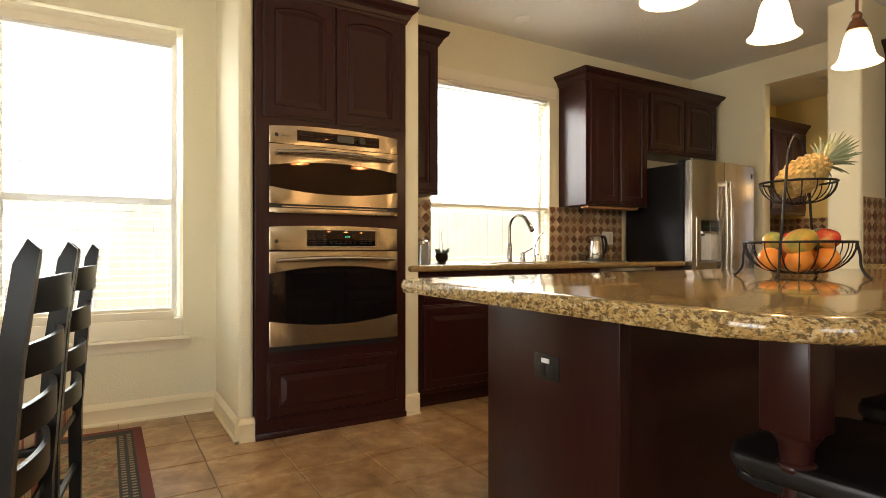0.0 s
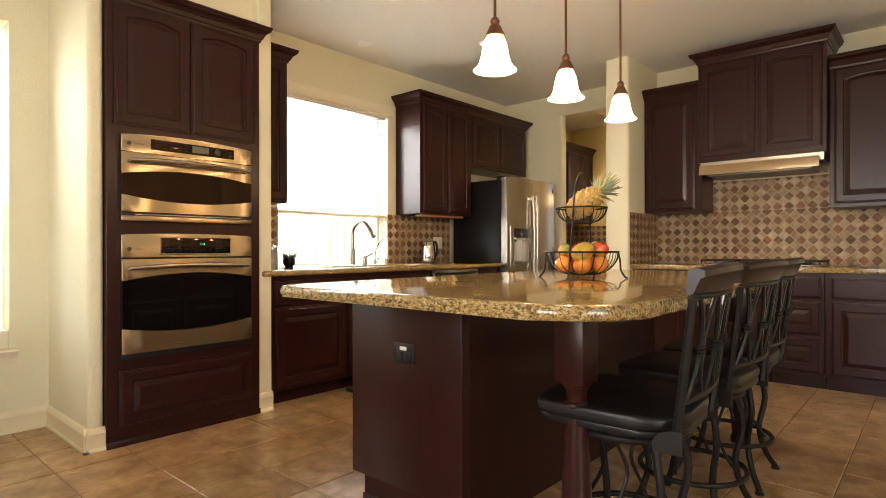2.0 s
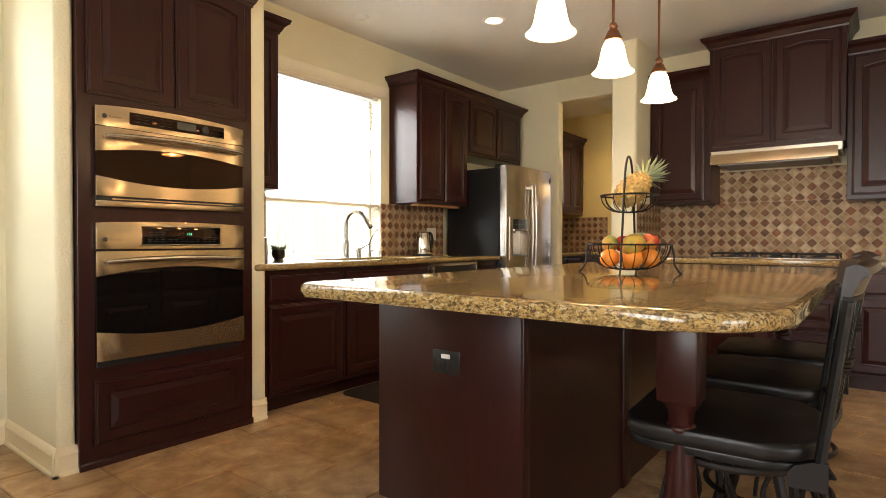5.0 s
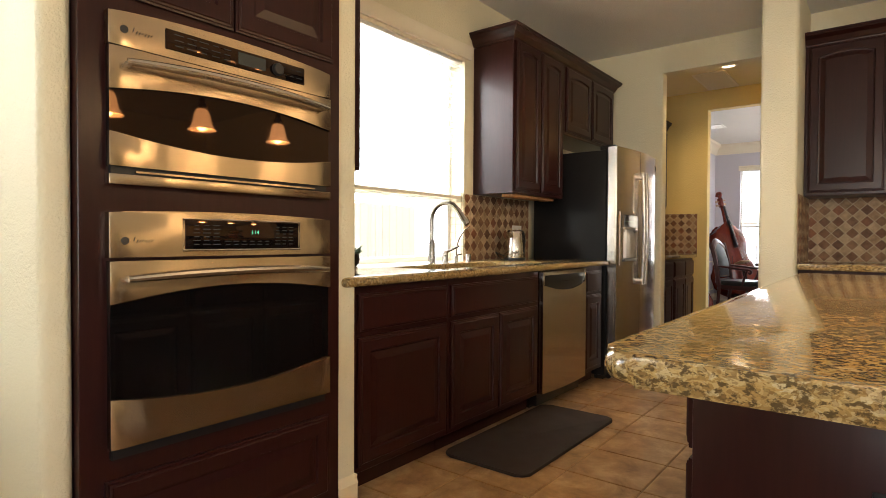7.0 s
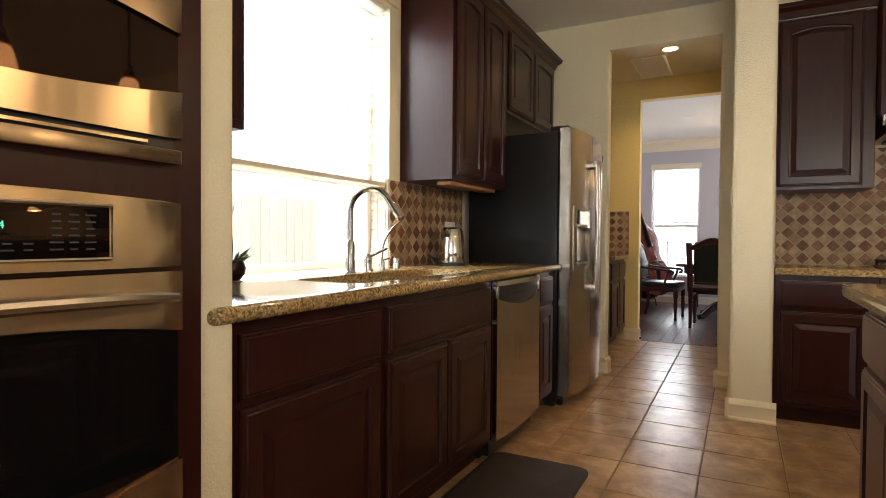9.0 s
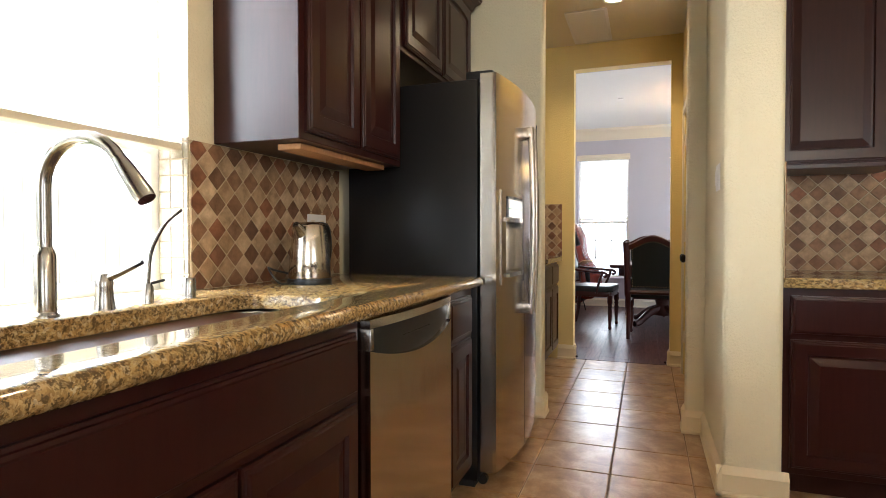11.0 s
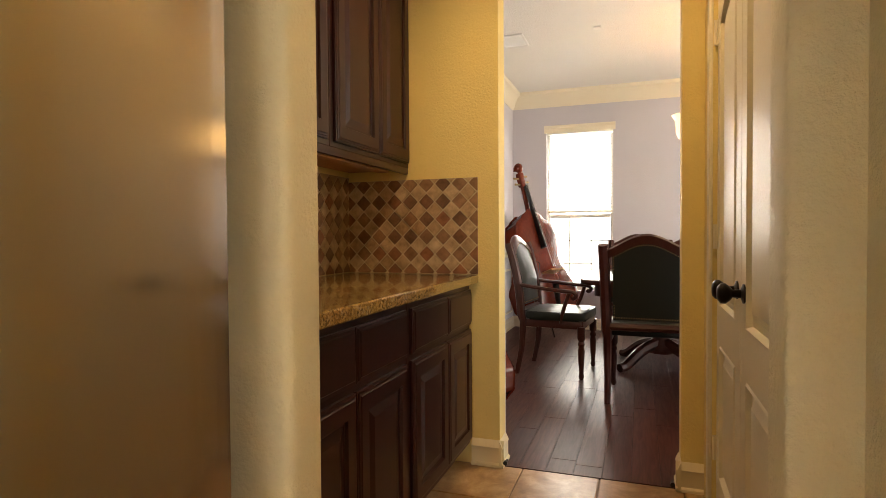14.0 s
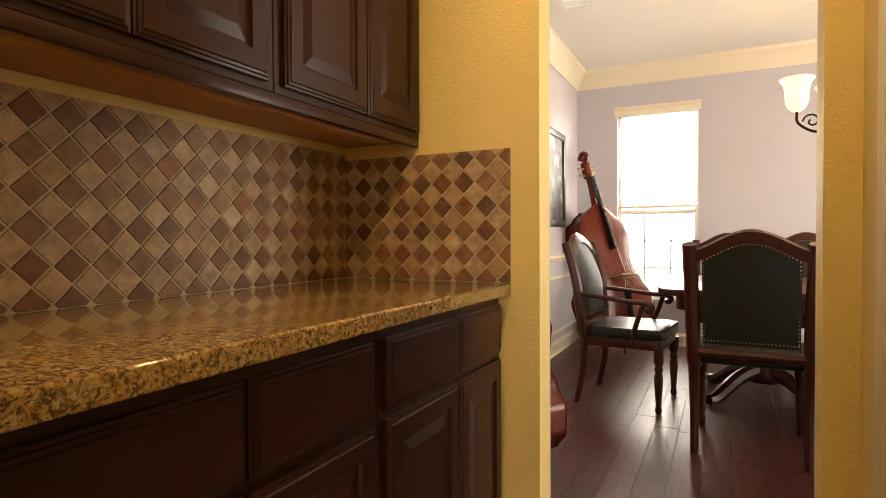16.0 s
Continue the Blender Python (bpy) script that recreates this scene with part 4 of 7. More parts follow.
part("corner_trim", box(IX0 - 0.014, IX0 + 0.03, IY0 - 0.014, IY0 - 0.003, 0.0, 0.872, 0.002), WOOD, isl)
part("back_panel", box(IX0 + 0.03, IX1, IY0 - 0.006, IY0 + 0.002, 0.0, 0.872), WOOD, isl)
part("back_stile", box(2.33, 2.42, IY0 - 0.018, IY0 - 0.005, 0.0, 0.872, 0.003), WOOD, isl)
part("toe_kick", box(IX0 + 0.02, IX1 - 0.01, IY0 + 0.01, IY1 - 0.095, 0.0, 0.10), WOOD, isl)
n = 4
uw = (IX1 - IX0) / n
for k in range(n):
    x = IX1 - 0.012 - k * uw
    part("door", panel_front(uw - 0.024, 0.535, 0.06), WOOD, isl, at=pose(x, IY1 - 0.02, 0.125, 0, 0, 180), smooth=8)
    part("drawer_front", panel_front(uw - 0.024, 0.16, 0.03, raised=False), WOOD, isl, at=pose(x, IY1 - 0.02, 0.68, 0, 0, 180), smooth=8)


def turned_post(x, y):
    bm = box(x - 0.048, x + 0.048, y - 0.048, y + 0.048, 0.655, 0.872, 0.004)
    lathe([(0.045, 0.0), (0.045, 0.03), (0.038, 0.05), (0.044, 0.12), (0.047, 0.22), (0.044, 0.34), (0.037, 0.46), (0.031, 0.55), (0.029, 0.575), (0.035, 0.580), (0.038, 0.587),
           (0.035, 0.594), (0.029, 0.599), (0.032, 0.628), (0.040, 0.643), (0.046, 0.650), (0.046, 0.659)], 24, (x, y), bm)
    return bm


part("post", turned_post(1.462, 0.875), WOOD, isl, smooth=50)
part("post", turned_post(3.30, 0.875), WOOD, isl, smooth=50)
part("apron", box(IX0 + 0.02, IX1 - 0.03, 0.87, 0.89, 0.80, 0.872), WOOD, isl)
out = thing("outlet", "black duplex outlet plate on the island end", "outlet")
OY, OZ = 1.642, 0.642
part("plate", box(IX0 - 0.0135, IX0 - 0.0075, OY - 0.058, OY + 0.058, OZ - 0.040, OZ + 0.040, 0.003), BLACK, out)
for dy in (-0.02, 0.02):
    part("receptacle", box(IX0 - 0.0155, IX0 - 0.0125, OY + dy - 0.016, OY + dy + 0.016, OZ - 0.03, OZ + 0.008, 0.002), BLACK, out)
part("button", box(IX0 - 0.0175, IX0 - 0.0125, OY - 0.018, OY + 0.018, OZ + 0.013, OZ + 0.028, 0.002), WHITE, out)


def island_outline():
    x0, x1, y1 = 1.135, 3.60, 2.005
    pts = []
    for cx, cy, r, a in ((x0, 0.62, 0.22, 180), (x1, 0.62, 0.22, 270), (x1, y1, 0.05, 0), (x0, y1, 0.06, 90)):
        ox, oy = cx + (r if cx == x0 else -r), cy + (r if cy == 0.62 else -r)
        for k in range(9):
            t = radians(a + 90 * k / 8)
            pts.append((ox + r * math.cos(t), oy + r * math.sin(t)))
    return pts


plain_counter("island_countertop", island_outline(), "polished gold and brown speckled granite island top with rounded edge", 0.019)
mat_rug = tagged(part("floor_mat", prism(rounded(2.58, 3.64, 2.93, 3.40, (0.05,) * 4, 5), 0.001, 0.017, 0.007, 2), leather("dark_brown_rubber", (0.020, 0.010, 0.008), 0.75)),
                 "dark brown anti-fatigue mat on the tile floor", "mat")

# pantry
PY, PUY = 3.440, 3.751
P0 = 5.73
for x, w, a, b, c, d in ((P0, 0.815, 0.03, 0.417, 0.423, 0.79), (P0 + 0.815, 0.773, 0.025, 0.408, 0.414, 0.758)):
    cabinet("pantry_base_cabinet", CAB + "pantry base cabinet with drawers and panel doors", pose(x, PY, 0), w, 0.63, 0.10, 0.872,
            [("drawer_slab", a, 0.678, b - a, 0.165, 0), ("drawer_slab", c, 0.678, d - c, 0.165, 0), ("door", a, 0.125, b - a, 0.53, 0), ("door", c, 0.125, d - c, 0.53, 0)],
            group="pantry base cabinets")
for x, w, a, b, c, d in ((P0, 0.835, 0.06, 0.447, 0.452, 0.807), (P0 + 0.835, 0.753, 0.028, 0.397, 0.404, 0.735)):
    cabinet("pantry_wall_cabinet", CAB + "pantry wall cabinet with two panel doors", pose(x, PUY, 0), w, 0.32, 1.435, 2.39,
            [("door", a, 1.457, b - a, 0.888, 0.0), ("door", c, 1.457, d - c, 0.888, 0.0)], toe=False, group="pantry wall cabinets")
tagged(cornice("cabinet_cornice", CAB + "crown moulding on the pantry cabinets", [(P0, PUY), (7.318, PUY)], 2.40), category="moulding")
tagged(part("cabinet_light_rail", box(P0, 7.318, PUY + 0.002, PUY + 0.02, 1.405, 1.437, 0.002), WOOD), CAB + "light rail under the pantry wall cabinets", "moulding")
tagged(part("under_cabinet_light", box(P0 + 0.02, 7.20, PUY + 0.05, PUY + 0.11, 1.404, 1.4255, 0.004), RAW_WOOD), "pale wooden strip under the pantry cabinets", "light rail")
tagged(part("cabinet_underside", box(P0 + 0.003, 7.316, PUY + 0.022, 4.078, 1.426, 1.4345), RAW_WOOD), "raw plywood underside of the pantry wall cabinets", "panel")
plain_counter("pantry_countertop", rounded(5.725, 7.321, 3.394, 4.084, (0.004,) * 4, 1), "polished speckled granite pantry countertop")

# ---------- windows, blinds, outside ----------
GLASS = bpy.data.materials.new("window_glass")
GLASS.use_nodes = True
gn = GLASS.node_tree
gn.nodes.remove(gn.nodes["Principled BSDF"])
g1, g2, g3 = gn.nodes.new("ShaderNodeBsdfTransparent"), gn.nodes.new("ShaderNodeBsdfGlossy"), gn.nodes.new("ShaderNodeMixShader")
g2.inputs["Roughness"].default_value = 0.02
g3.inputs["Fac"].default_value = 0.06
gn.links.new(g1.outputs[0], g3.inputs[1])
gn.links.new(g2.outputs[0], g3.inputs[2])
gn.links.new(g3.outputs[0], gn.nodes["Material Output"].inputs["Surface"])

SLAT = material("white_blind_slat", (0.66, 0.65, 0.62), 0.45)
bsdf(SLAT).inputs["Transmission Weight"].default_value = 0.0
sn = SLAT.node_tree
tr, mx = sn.nodes.new("ShaderNodeBsdfTranslucent"), sn.nodes.new("ShaderNodeMixShader")
tr.inputs["Color"].default_value = (0.95, 0.94, 0.88, 1)
mx.inputs["Fac"].default_value = 0.10
sn.links.new(sn.nodes["Principled BSDF"].outputs[0], mx.inputs[1])
sn.links.new(tr.outputs[0], mx.inputs[2])
sn.links.new(mx.outputs[0], sn.nodes["Material Output"].inputs["Surface"])


def window_unit(name, label, at, w, h, mid):
    """Double-hung window: local x across, local z up, local -y towards the room."""
    win = setting(thing(name, label, "window", at), label, "window")
    f = bmesh.new()
    for a in ((0, 0.035, 0, h), (w - 0.035, w, 0, h), (0.035, w - 0.035, 0, 0.04), (0.035, w - 0.035, h - 0.035, h)):
        add_box(f, a[0], a[1], 0.0, 0.06, a[2], a[3], 0.003, 1)
    part("window_frame", f, WHITE, win, "white vinyl frame")
    part("meeting_rail", box(0.034, w - 0.034, -0.004, 0.05, mid - 0.022, mid + 0.022, 0.004), WHITE, win)
    for z0, z1, y in ((0.038, mid - 0.02, 0.02), (mid + 0.02, h - 0.033, 0.035)):
        p = part("pane", box(0.033, w - 0.033, y, y + 0.004, z0, z1), GLASS, win)
        p.visible_shadow = False
    return win


def blind(name, label, at, w, z_top, z_bottom, pitch=0.043, tilt=8, valance=None):
    """Horizontal blind: local x across, local z up from the floor, local -y towards the room."""
    b = thing(name, label, "blind", at)
    part("head_rail", box(0, w, -0.025, 0.025, z_top - 0.045, z_top, 0.003), WHITE, b)
    part("bottom_rail", box(0.004, w - 0.004, -0.025, 0.025, z_bottom, z_bottom + 0.022, 0.004), TRIM, b)
    m = bmesh.new()
    ring = [(-0.025, 0.0), (-0.0125, 0.0022), (0, 0.003), (0.0125, 0.0022), (0.025, 0.0), (0.0, 0.0003)]
    add_loops(m, [[(x, y, z) for y, z in ring] for x in (0.004, w - 0.004)])
    data = mesh_of("slat", m, SLAT, 40)
    z = z_top - 0.07
    stacked = z_bottom + 0.03
    while z > stacked + 0.02:
        s = new("slat", data)
        s.parent, s.matrix_basis = b, pose(0, 0, z, tilt)
        z -= pitch
    if valance:
        a, c = valance
        prof = [(0, 0), (0.012, 0), (0.012, 0.05), (0.02, 0.06), (0.026, 0.075), (0.026, 0.085), (0, 0.085)]
        part("valance", profile_run(prof, (a, -0.03, z_top - 0.03), (c, -0.03, z_top - 0.03), (0, -1)), TRIM, b, "moulded white valance")
    for x in (0.12, w / 2, w - 0.12):
        part("cord", tube([(x, -0.026, z_top - 0.04), (x, -0.026, z_bottom + 0.01)], 0.0012, 4), WHITE, b)
    for x in (0.07,):
        for d in (0.0, 0.05):
            part("pull_cord", tube([(x + d * 0.3, -0.032, z_top - 0.05), (x + d * 0.3, -0.032, z_top - 0.72 - d)], 0.001, 4), WHITE, b)
            t = bmesh.new()
            lathe([(0.002, 0.0), (0.006, -0.028), (0.0055, -0.034), (0.0, -0.035)][::-1], 10, bm=t)
            part("tassel", t, WHITE, b, at=pose(x + d * 0.3, -0.032, z_top - 0.72 - d))
    return b


window_unit("window_sink", "wide white double-hung window above the sink", pose(2.43, 4.155, 0.912), 1.20, 1.42, 0.455)
blind("blind_sink", "white horizontal slat blind half raised over the sink window", pose(2.44, 4.075, 0), 1.18, 2.345, 1.352, valance=(-0.01, 1.19))
setting(part("window_head_trim", profile_run([(0, 0), (0.02, 0), (0.024, 0.045), (0.032, 0.06), (0.04, 0.085), (0, 0.085)], (2.40, SW_Y, 2.335), (3.69, SW_Y, 2.335), (0, -1)), TRIM),
        "moulded white trim over the sink window", "trim")
window_unit("window_nook", "tall white double-hung window in the breakfast nook", pose(-0.23, 4.20, 0.585), 0.91, 1.78, 0.73)
blind("blind_nook", "white horizontal slat blind lowered over the nook window", pose(-0.20, 4.145, 0), 0.84, 2.30, 0.635, valance=(-0.02, 0.86))
setting(part("window_sill", box(-0.25, 0.70, 4.09, 4.20, 0.48, 0.59, 0.004), TRIM), "white painted nook window sill", "sill")
setting(part("window_sill", profile_run([(0, 0), (0.03, 0), (0.036, 0.012), (0.036, 0.05), (0.0, 0.055)], (-0.25, 4.13, 0.585), (0.65, 4.13, 0.585), (0, -1)), TRIM), "white painted inner sill moulding", "sill")
setting(part("window_stool", profile_run([(0, -0.075), (0.012, -0.075), (0.016, -0.05), (0.03, -0.03), (0.034, -0.022), (0.05, -0.02), (0.056, -0.01), (0.05, 0.002), (0, 0.002)], (-0.30, NW, 0.485), (0.735, NW, 0.485), (0, -1)), TRIM),
        "moulded white window stool and apron", "sill")
window_unit("window_dining", "tall white double-hung window in the dining room", pose(11.50, 3.71, 0.45, 0, 0, -90), 0.755, 1.88, 0.87)
blind("blind_dining", "white horizontal slat blind over the dining window", pose(11.465, 3.705, 0, 0, 0, -90), 0.745, 2.325, 1.36, pitch=0.038, valance=(-0.03, 0.775))
mb = bmesh.new()
for k in range(1, 3):
    add_box(mb, 11.515, 11.53, 3.70 - 0.247 * k - 0.007, 3.70 - 0.247 * k + 0.007, 0.49, 1.30)
for z in (0.76, 1.03):
    add_box(mb, 11.515, 11.53, 2.99, 3.675, z - 0.007, z + 0.007)
setting(part("window_muntin", mb, WHITE), "white window grille bars", "window")
# unseen window added as the opening for the living area fill
window_unit("window_living_added", "unseen window added to light the living area", pose(0.6, -3.33, 0.4, 0, 0, 180), 2.2, 1.9, 0.95)
# unseen window, added where the western light is taken to enter
window_unit("window_west_unseen", "unseen west window inferred from light in the breakfast room", pose(-3.33, -0.2, 0.5, 0, 0, 90), 2.2, 1.8, 0.9)
# unseen window, made up as the opening for the dining room fill
window_unit("window_dining_south_added", "unseen window added to light the dining room", pose(10.5, -0.67, 0.5, 0, 0, 180), 2.2, 1.8, 0.9)

# outside: lawn, fence, glowing sheets behind that stand in for bright daylight
GRASS = material("lawn_grass", (0.07, 0.11, 0.03), 0.9)
colour_in(GRASS, ramp(GRASS, noise_of(GRASS, coords(GRASS), 9, 6), (0.3, (0.05, 0.08, 0.02)), (0.7, (0.12, 0.15, 0.05))))
setting(part("ground", box(-60, 80, -60, 80, -0.4, -0.2), GRASS), "green lawn around the house", "ground")
FENCE = cabinet_wood("weathered_cedar", (0.42, 0.39, 0.33), (0.54, 0.50, 0.43), 0.8)
fence = thing("wooden_fence", "weathered cedar privacy fence beyond the windows", "fence")
fd = mesh_of("board", box(0, 0.135, 0, 0.018, -0.2, 1.55, 0.003, 1), FENCE, 20)
for k in range(64):
    o = new("board", fd)
    o.parent, o.matrix_basis = fence, pose(-2.2 + 0.14 * k, 7.2, 0.01 * math.sin(k * 1.7))
for z in (0.1, 1.2):
    part("rail", box(-2.2, 6.76, 7.22, 7.26, z, z + 0.09), FENCE, fence)
# emission in place of bright outdoor light; no real object stands here
DAY_BACKDROP = material("glowing_daylight_backdrop", (0.9, 0.95, 1.0), 1.0)
bsdf(DAY_BACKDROP).inputs["Emission Color"].default_value = (0.96, 0.99, 1.0, 1)
bsdf(DAY_BACKDROP).inputs["Emission Strength"].default_value = 0.9
for nm, b3 in (("backdrop_north", (-9, 16, 9.0, 9.2)), ("backdrop_east", (14.0, 14.2, -6, 9.0))):
    setting(part(nm, box(b3[0], b3[1], b3[2], b3[3], -0.2, 14), DAY_BACKDROP), "glowing sheet standing in for bright daylight beyond the windows", "backdrop")

# ---------- ceiling fixtures ----------
SHADE = material("frosted_white_glass_shade", (0.95, 0.85, 0.66), 0.4)
bsdf(SHADE).inputs["Emission Color"].default_value = (1.0, 0.74, 0.40, 1)
bsdf(SHADE).inputs["Emission Strength"].default_value = 3.2
GLOW = material("lit_lamp_lens", (1.0, 0.9, 0.7), 0.4)
bsdf(GLOW).inputs["Emission Color"].default_value = (1.0, 0.80, 0.48, 1)
bsdf(GLOW).inputs["Emission Strength"].default_value = 4.0


def bell_shade(r=0.088, h=0.15):
    low = 0.012
    outer = [(0.026, h), (0.037, h * 0.94), (0.046, h * 0.80), (0.052, h * 0.62), (0.057, h * 0.44), (0.064, h * 0.27), (0.075, low + h * 0.07), (r * 0.97, low + h * 0.015), (r, low)]
    inner = [(max(0.02, a - 0.004), z) for a, z in outer[::-1]]
    bm = bmesh.new()
    steps = 32
    loops = [[(a * math.cos(2 * math.pi * k / steps), a * math.sin(2 * math.pi * k / steps), z) for k in range(steps)] for a, z in outer + inner]
    return add_loops(bm, loops, cap_first=False, cap_last=False)


def pendant(x, y):
    p = thing("pendant_lamp", "lit pendant lamp with frosted bell shade above the island", "pendant lamp", pose(x, y, 1.765), "island pendant lamps")
    s = part("shade", bell_shade(), SHADE, p, "glowing frosted glass bell shade", smooth=60)
    s.visible_shadow = False
    part("socket_cap", lathe([(0.040, 0.148), (0.038, 0.158), (0.030, 0.172), (0.024, 0.188), (0.017, 0.194), (0.017, 0.204), (0.020, 0.210), (0.014, 0.222), (0.009, 0.226)], 20), COPPER, p, "copper-brown socket cap")
    part("rod", tube([(0, 0, 0.22), (0, 0, KITCHEN_CEIL - 1.765 - 0.02)], 0.006, 8), COPPER, p)
    part("canopy", lathe([(0.01, KITCHEN_CEIL - 1.765 - 0.04), (0.055, KITCHEN_CEIL - 1.765 - 0.022), (0.062, KITCHEN_CEIL - 1.765)], 24), COPPER, p)
    return p


for px, py in PENDANTS:
    pendant(px, py)


def recessed_light(x, y, z, lit=True, r=0.075):
    p = thing("recessed_light", "lit recessed ceiling light with white trim" if lit else "white round recessed fixture on the ceiling", "ceiling light", pose(x, y, z))
    part("trim_ring", lathe([(r * 0.8, -0.001), (r * 0.82, -0.008), (r, -0.012), (r * 1.12, -0.006), (r * 1.15, 0.0)], 28), WHITE, p)
    part("lens", lathe([(r * 0.79, -0.006), (r * 0.79, -0.0045)], 24), GLOW if lit else WHITE, p).visible_shadow = False


recessed_light(3.76, 2.92, KITCHEN_CEIL)
recessed_light(6.418, 2.909, HALL_CEIL)
recessed_light(3.07, 3.71, KITCHEN_CEIL, False, 0.06)


def air_vent(name, label, x, y, z, w, d, along_y=False):
    v = thing(name, label, "air vent", pose(x, y, z, 0, 0, 90 if along_y else 0))
    f = bmesh.new()
    for a in ((-w / 2, w / 2, -d / 2, -d / 2 + 0.02), (-w / 2, w / 2, d / 2 - 0.02, d / 2), (-w / 2, -w / 2 + 0.02, -d / 2 + 0.02, d / 2 - 0.02), (w / 2 - 0.02, w / 2, -d / 2 + 0.02, d / 2 - 0.02)):
        add_box(f, *a, -0.01, -0.0005)
    part("frame", f, WHITE, v)
    # black sheet in place of the unlit duct behind the slats
    part("duct_shade", box(-w / 2 + 0.019, w / 2 - 0.019, -d / 2 + 0.019, d / 2 - 0.019, -0.003, -0.0005), BLACK_MATTE, v)
    n = int(w / 0.022)
    m = mesh_of("slat", box(-0.006, 0.006, -d / 2 + 0.019, d / 2 - 0.019, -0.001, 0.001), WHITE)
    for k in range(n):
        s = new("slat", m)
        s.parent, s.matrix_basis = v, pose(-w / 2 + 0.03 + k * (w - 0.06) / (n - 1), 0, -0.007, 0, 35)


air_vent("air_vent", "white slatted air return on the pantry ceiling", 6.91, 3.125, HALL_CEIL, 0.70, 0.31)
air_vent("air_vent", "white slatted air register on the dining ceiling", 9.545, 3.70, DINING_CEIL, 0.22, 0.31, True)
tagged(part("ceiling_sensor", box(9.44, 9.50, 2.965, 3.025, DINING_CEIL - 0.012, DINING_CEIL - 0.0005, 0.003), WHITE), "small square white ceiling sensor", "sensor")

# ---------- sink things ----------
fa = thing("kitchen_faucet", "brushed nickel gooseneck pull-down faucet behind the sink", "faucet")
NICKEL = material("brushed_nickel", (0.40, 0.38, 0.35), 0.2, 1.0)
FX, FYY = 3.055, 3.86
part("base", lathe([(0.026, CT1), (0.026, CT1 + 0.006), (0.021, CT1 + 0.012), (0.021, CT1 + 0.13), (0.017, CT1 + 0.14), (0.012, CT1 + 0.15)], 20, (FX, FYY)), NICKEL, fa)
neck = [(FX, FYY, CT1 + 0.14), (FX, FYY, CT1 + 0.27)] + [(FX + 0.012 * (1 - math.cos(radians(a))), FYY - 0.10 * (1 - math.cos(radians(a))), CT1 + 0.27 + 0.10 * math.sin(radians(a))) for a in range(15, 151, 15)]
part("spout", tube(neck, 0.0138, 12), NICKEL, fa)
e = Vector(neck[-1])
d = (e - Vector(neck[-2])).normalized()
part("spray_head", tube([e - d * 0.005, e + d * 0.02, e + d * 0.085, e + d * 0.10], 0.018, 14, [0.014, 0.017, 0.020, 0.018]), NICKEL, fa)
lv = thing("faucet_lever", "brushed nickel single-lever control beside the faucet", "faucet lever")
part("base", lathe([(0.024, CT1), (0.022, CT1 + 0.01), (0.018, CT1 + 0.05), (0.020, CT1 + 0.065), (0.012, CT1 + 0.082)], 18, (3.19, 3.86)), NICKEL, lv)
part("lever", tube([(3.19, 3.855, CT1 + 0.07), (3.20, 3.82, CT1 + 0.085), (3.215, 3.77, CT1 + 0.11)], 0.007, 8, [0.009, 0.007, 0.006]), NICKEL, lv)
sp = thing("filter_faucet", "small slim black and nickel water tap", "tap")
part("base", lathe([(0.014, CT1), (0.013, CT1 + 0.04), (0.008, CT1 + 0.05)], 14, (3.32, 3.87)), NICKEL, sp)
part("spout", tube(curve_points([(3.32, 3.87, CT1 + 0.04), (3.322, 3.86, CT1 + 0.13), (3.328, 3.82, CT1 + 0.20), (3.335, 3.775, CT1 + 0.235)], 10), 0.0045, 8), NICKEL, sp)
part("lever", tube([(3.325, 3.865, CT1 + 0.05), (3.345, 3.84, CT1 + 0.058)], 0.004, 6), BLACK, sp)
tagged(part("soap_dispenser", lathe([(0.019, CT1), (0.019, CT1 + 0.05), (0.017, CT1 + 0.055), (0, CT1 + 0.055)], 18, (3.455, 3.87)), NICKEL), "short brushed nickel soap dispenser cap", "dispenser")

kt = thing("electric_kettle", "brushed steel electric kettle with black handle on the counter", "kettle")
KX, KY = 3.985, 3.83
part("base", lathe([(0.078, CT1), (0.08, CT1 + 0.006), (0.078, CT1 + 0.018), (0.07, CT1 + 0.02)], 28, (KX, KY)), BLACK, kt)
part("jug", lathe([(0.073, CT1 + 0.02), (0.075, CT1 + 0.026), (0.070, CT1 + 0.10), (0.064, CT1 + 0.16), (0.060, CT1 + 0.205), (0.056, CT1 + 0.212), (0.03, CT1 + 0.222), (0.0, CT1 + 0.223)], 32, (KX, KY)), STEEL_UP, kt)
part("handle", tube(curve_points([(KX + 0.05, KY - 0.005, CT1 + 0.212), (KX + 0.095, KY - 0.01, CT1 + 0.205), (KX + 0.115, KY - 0.01, CT1 + 0.15), (KX + 0.105, KY - 0.01, CT1 + 0.08), (KX + 0.074, KY - 0.005, CT1 + 0.05)], 16), 0.012, 8), BLACK, kt)
part("spout", tube([(KX - 0.045, KY, CT1 + 0.18), (KX - 0.085, KY, CT1 + 0.212)], 0.02, 10, [0.026, 0.012]), STEEL_PLAIN, kt)
tagged(part("power_cord", tube(curve_points([(KX - 0.08, KY + 0.01, CT1 + 0.006), (KX - 0.14, KY + 0.03, CT1 + 0.012), (KX - 0.13, KY + 0.08, CT1 + 0.06), (KX - 0.07, KY + 0.10, CT1 + 0.05), (KX + 0.1, KY + 0.12, CT1 + 0.02), (KX + 0.17, KY + 0.12, CT1 + 0.01)], 24), 0.004, 6), BLACK),
       "black power cord of the kettle on the counter", "cord")
op = thing("outlet", "white outlet plate on the tiled wall behind the kettle", "outlet")
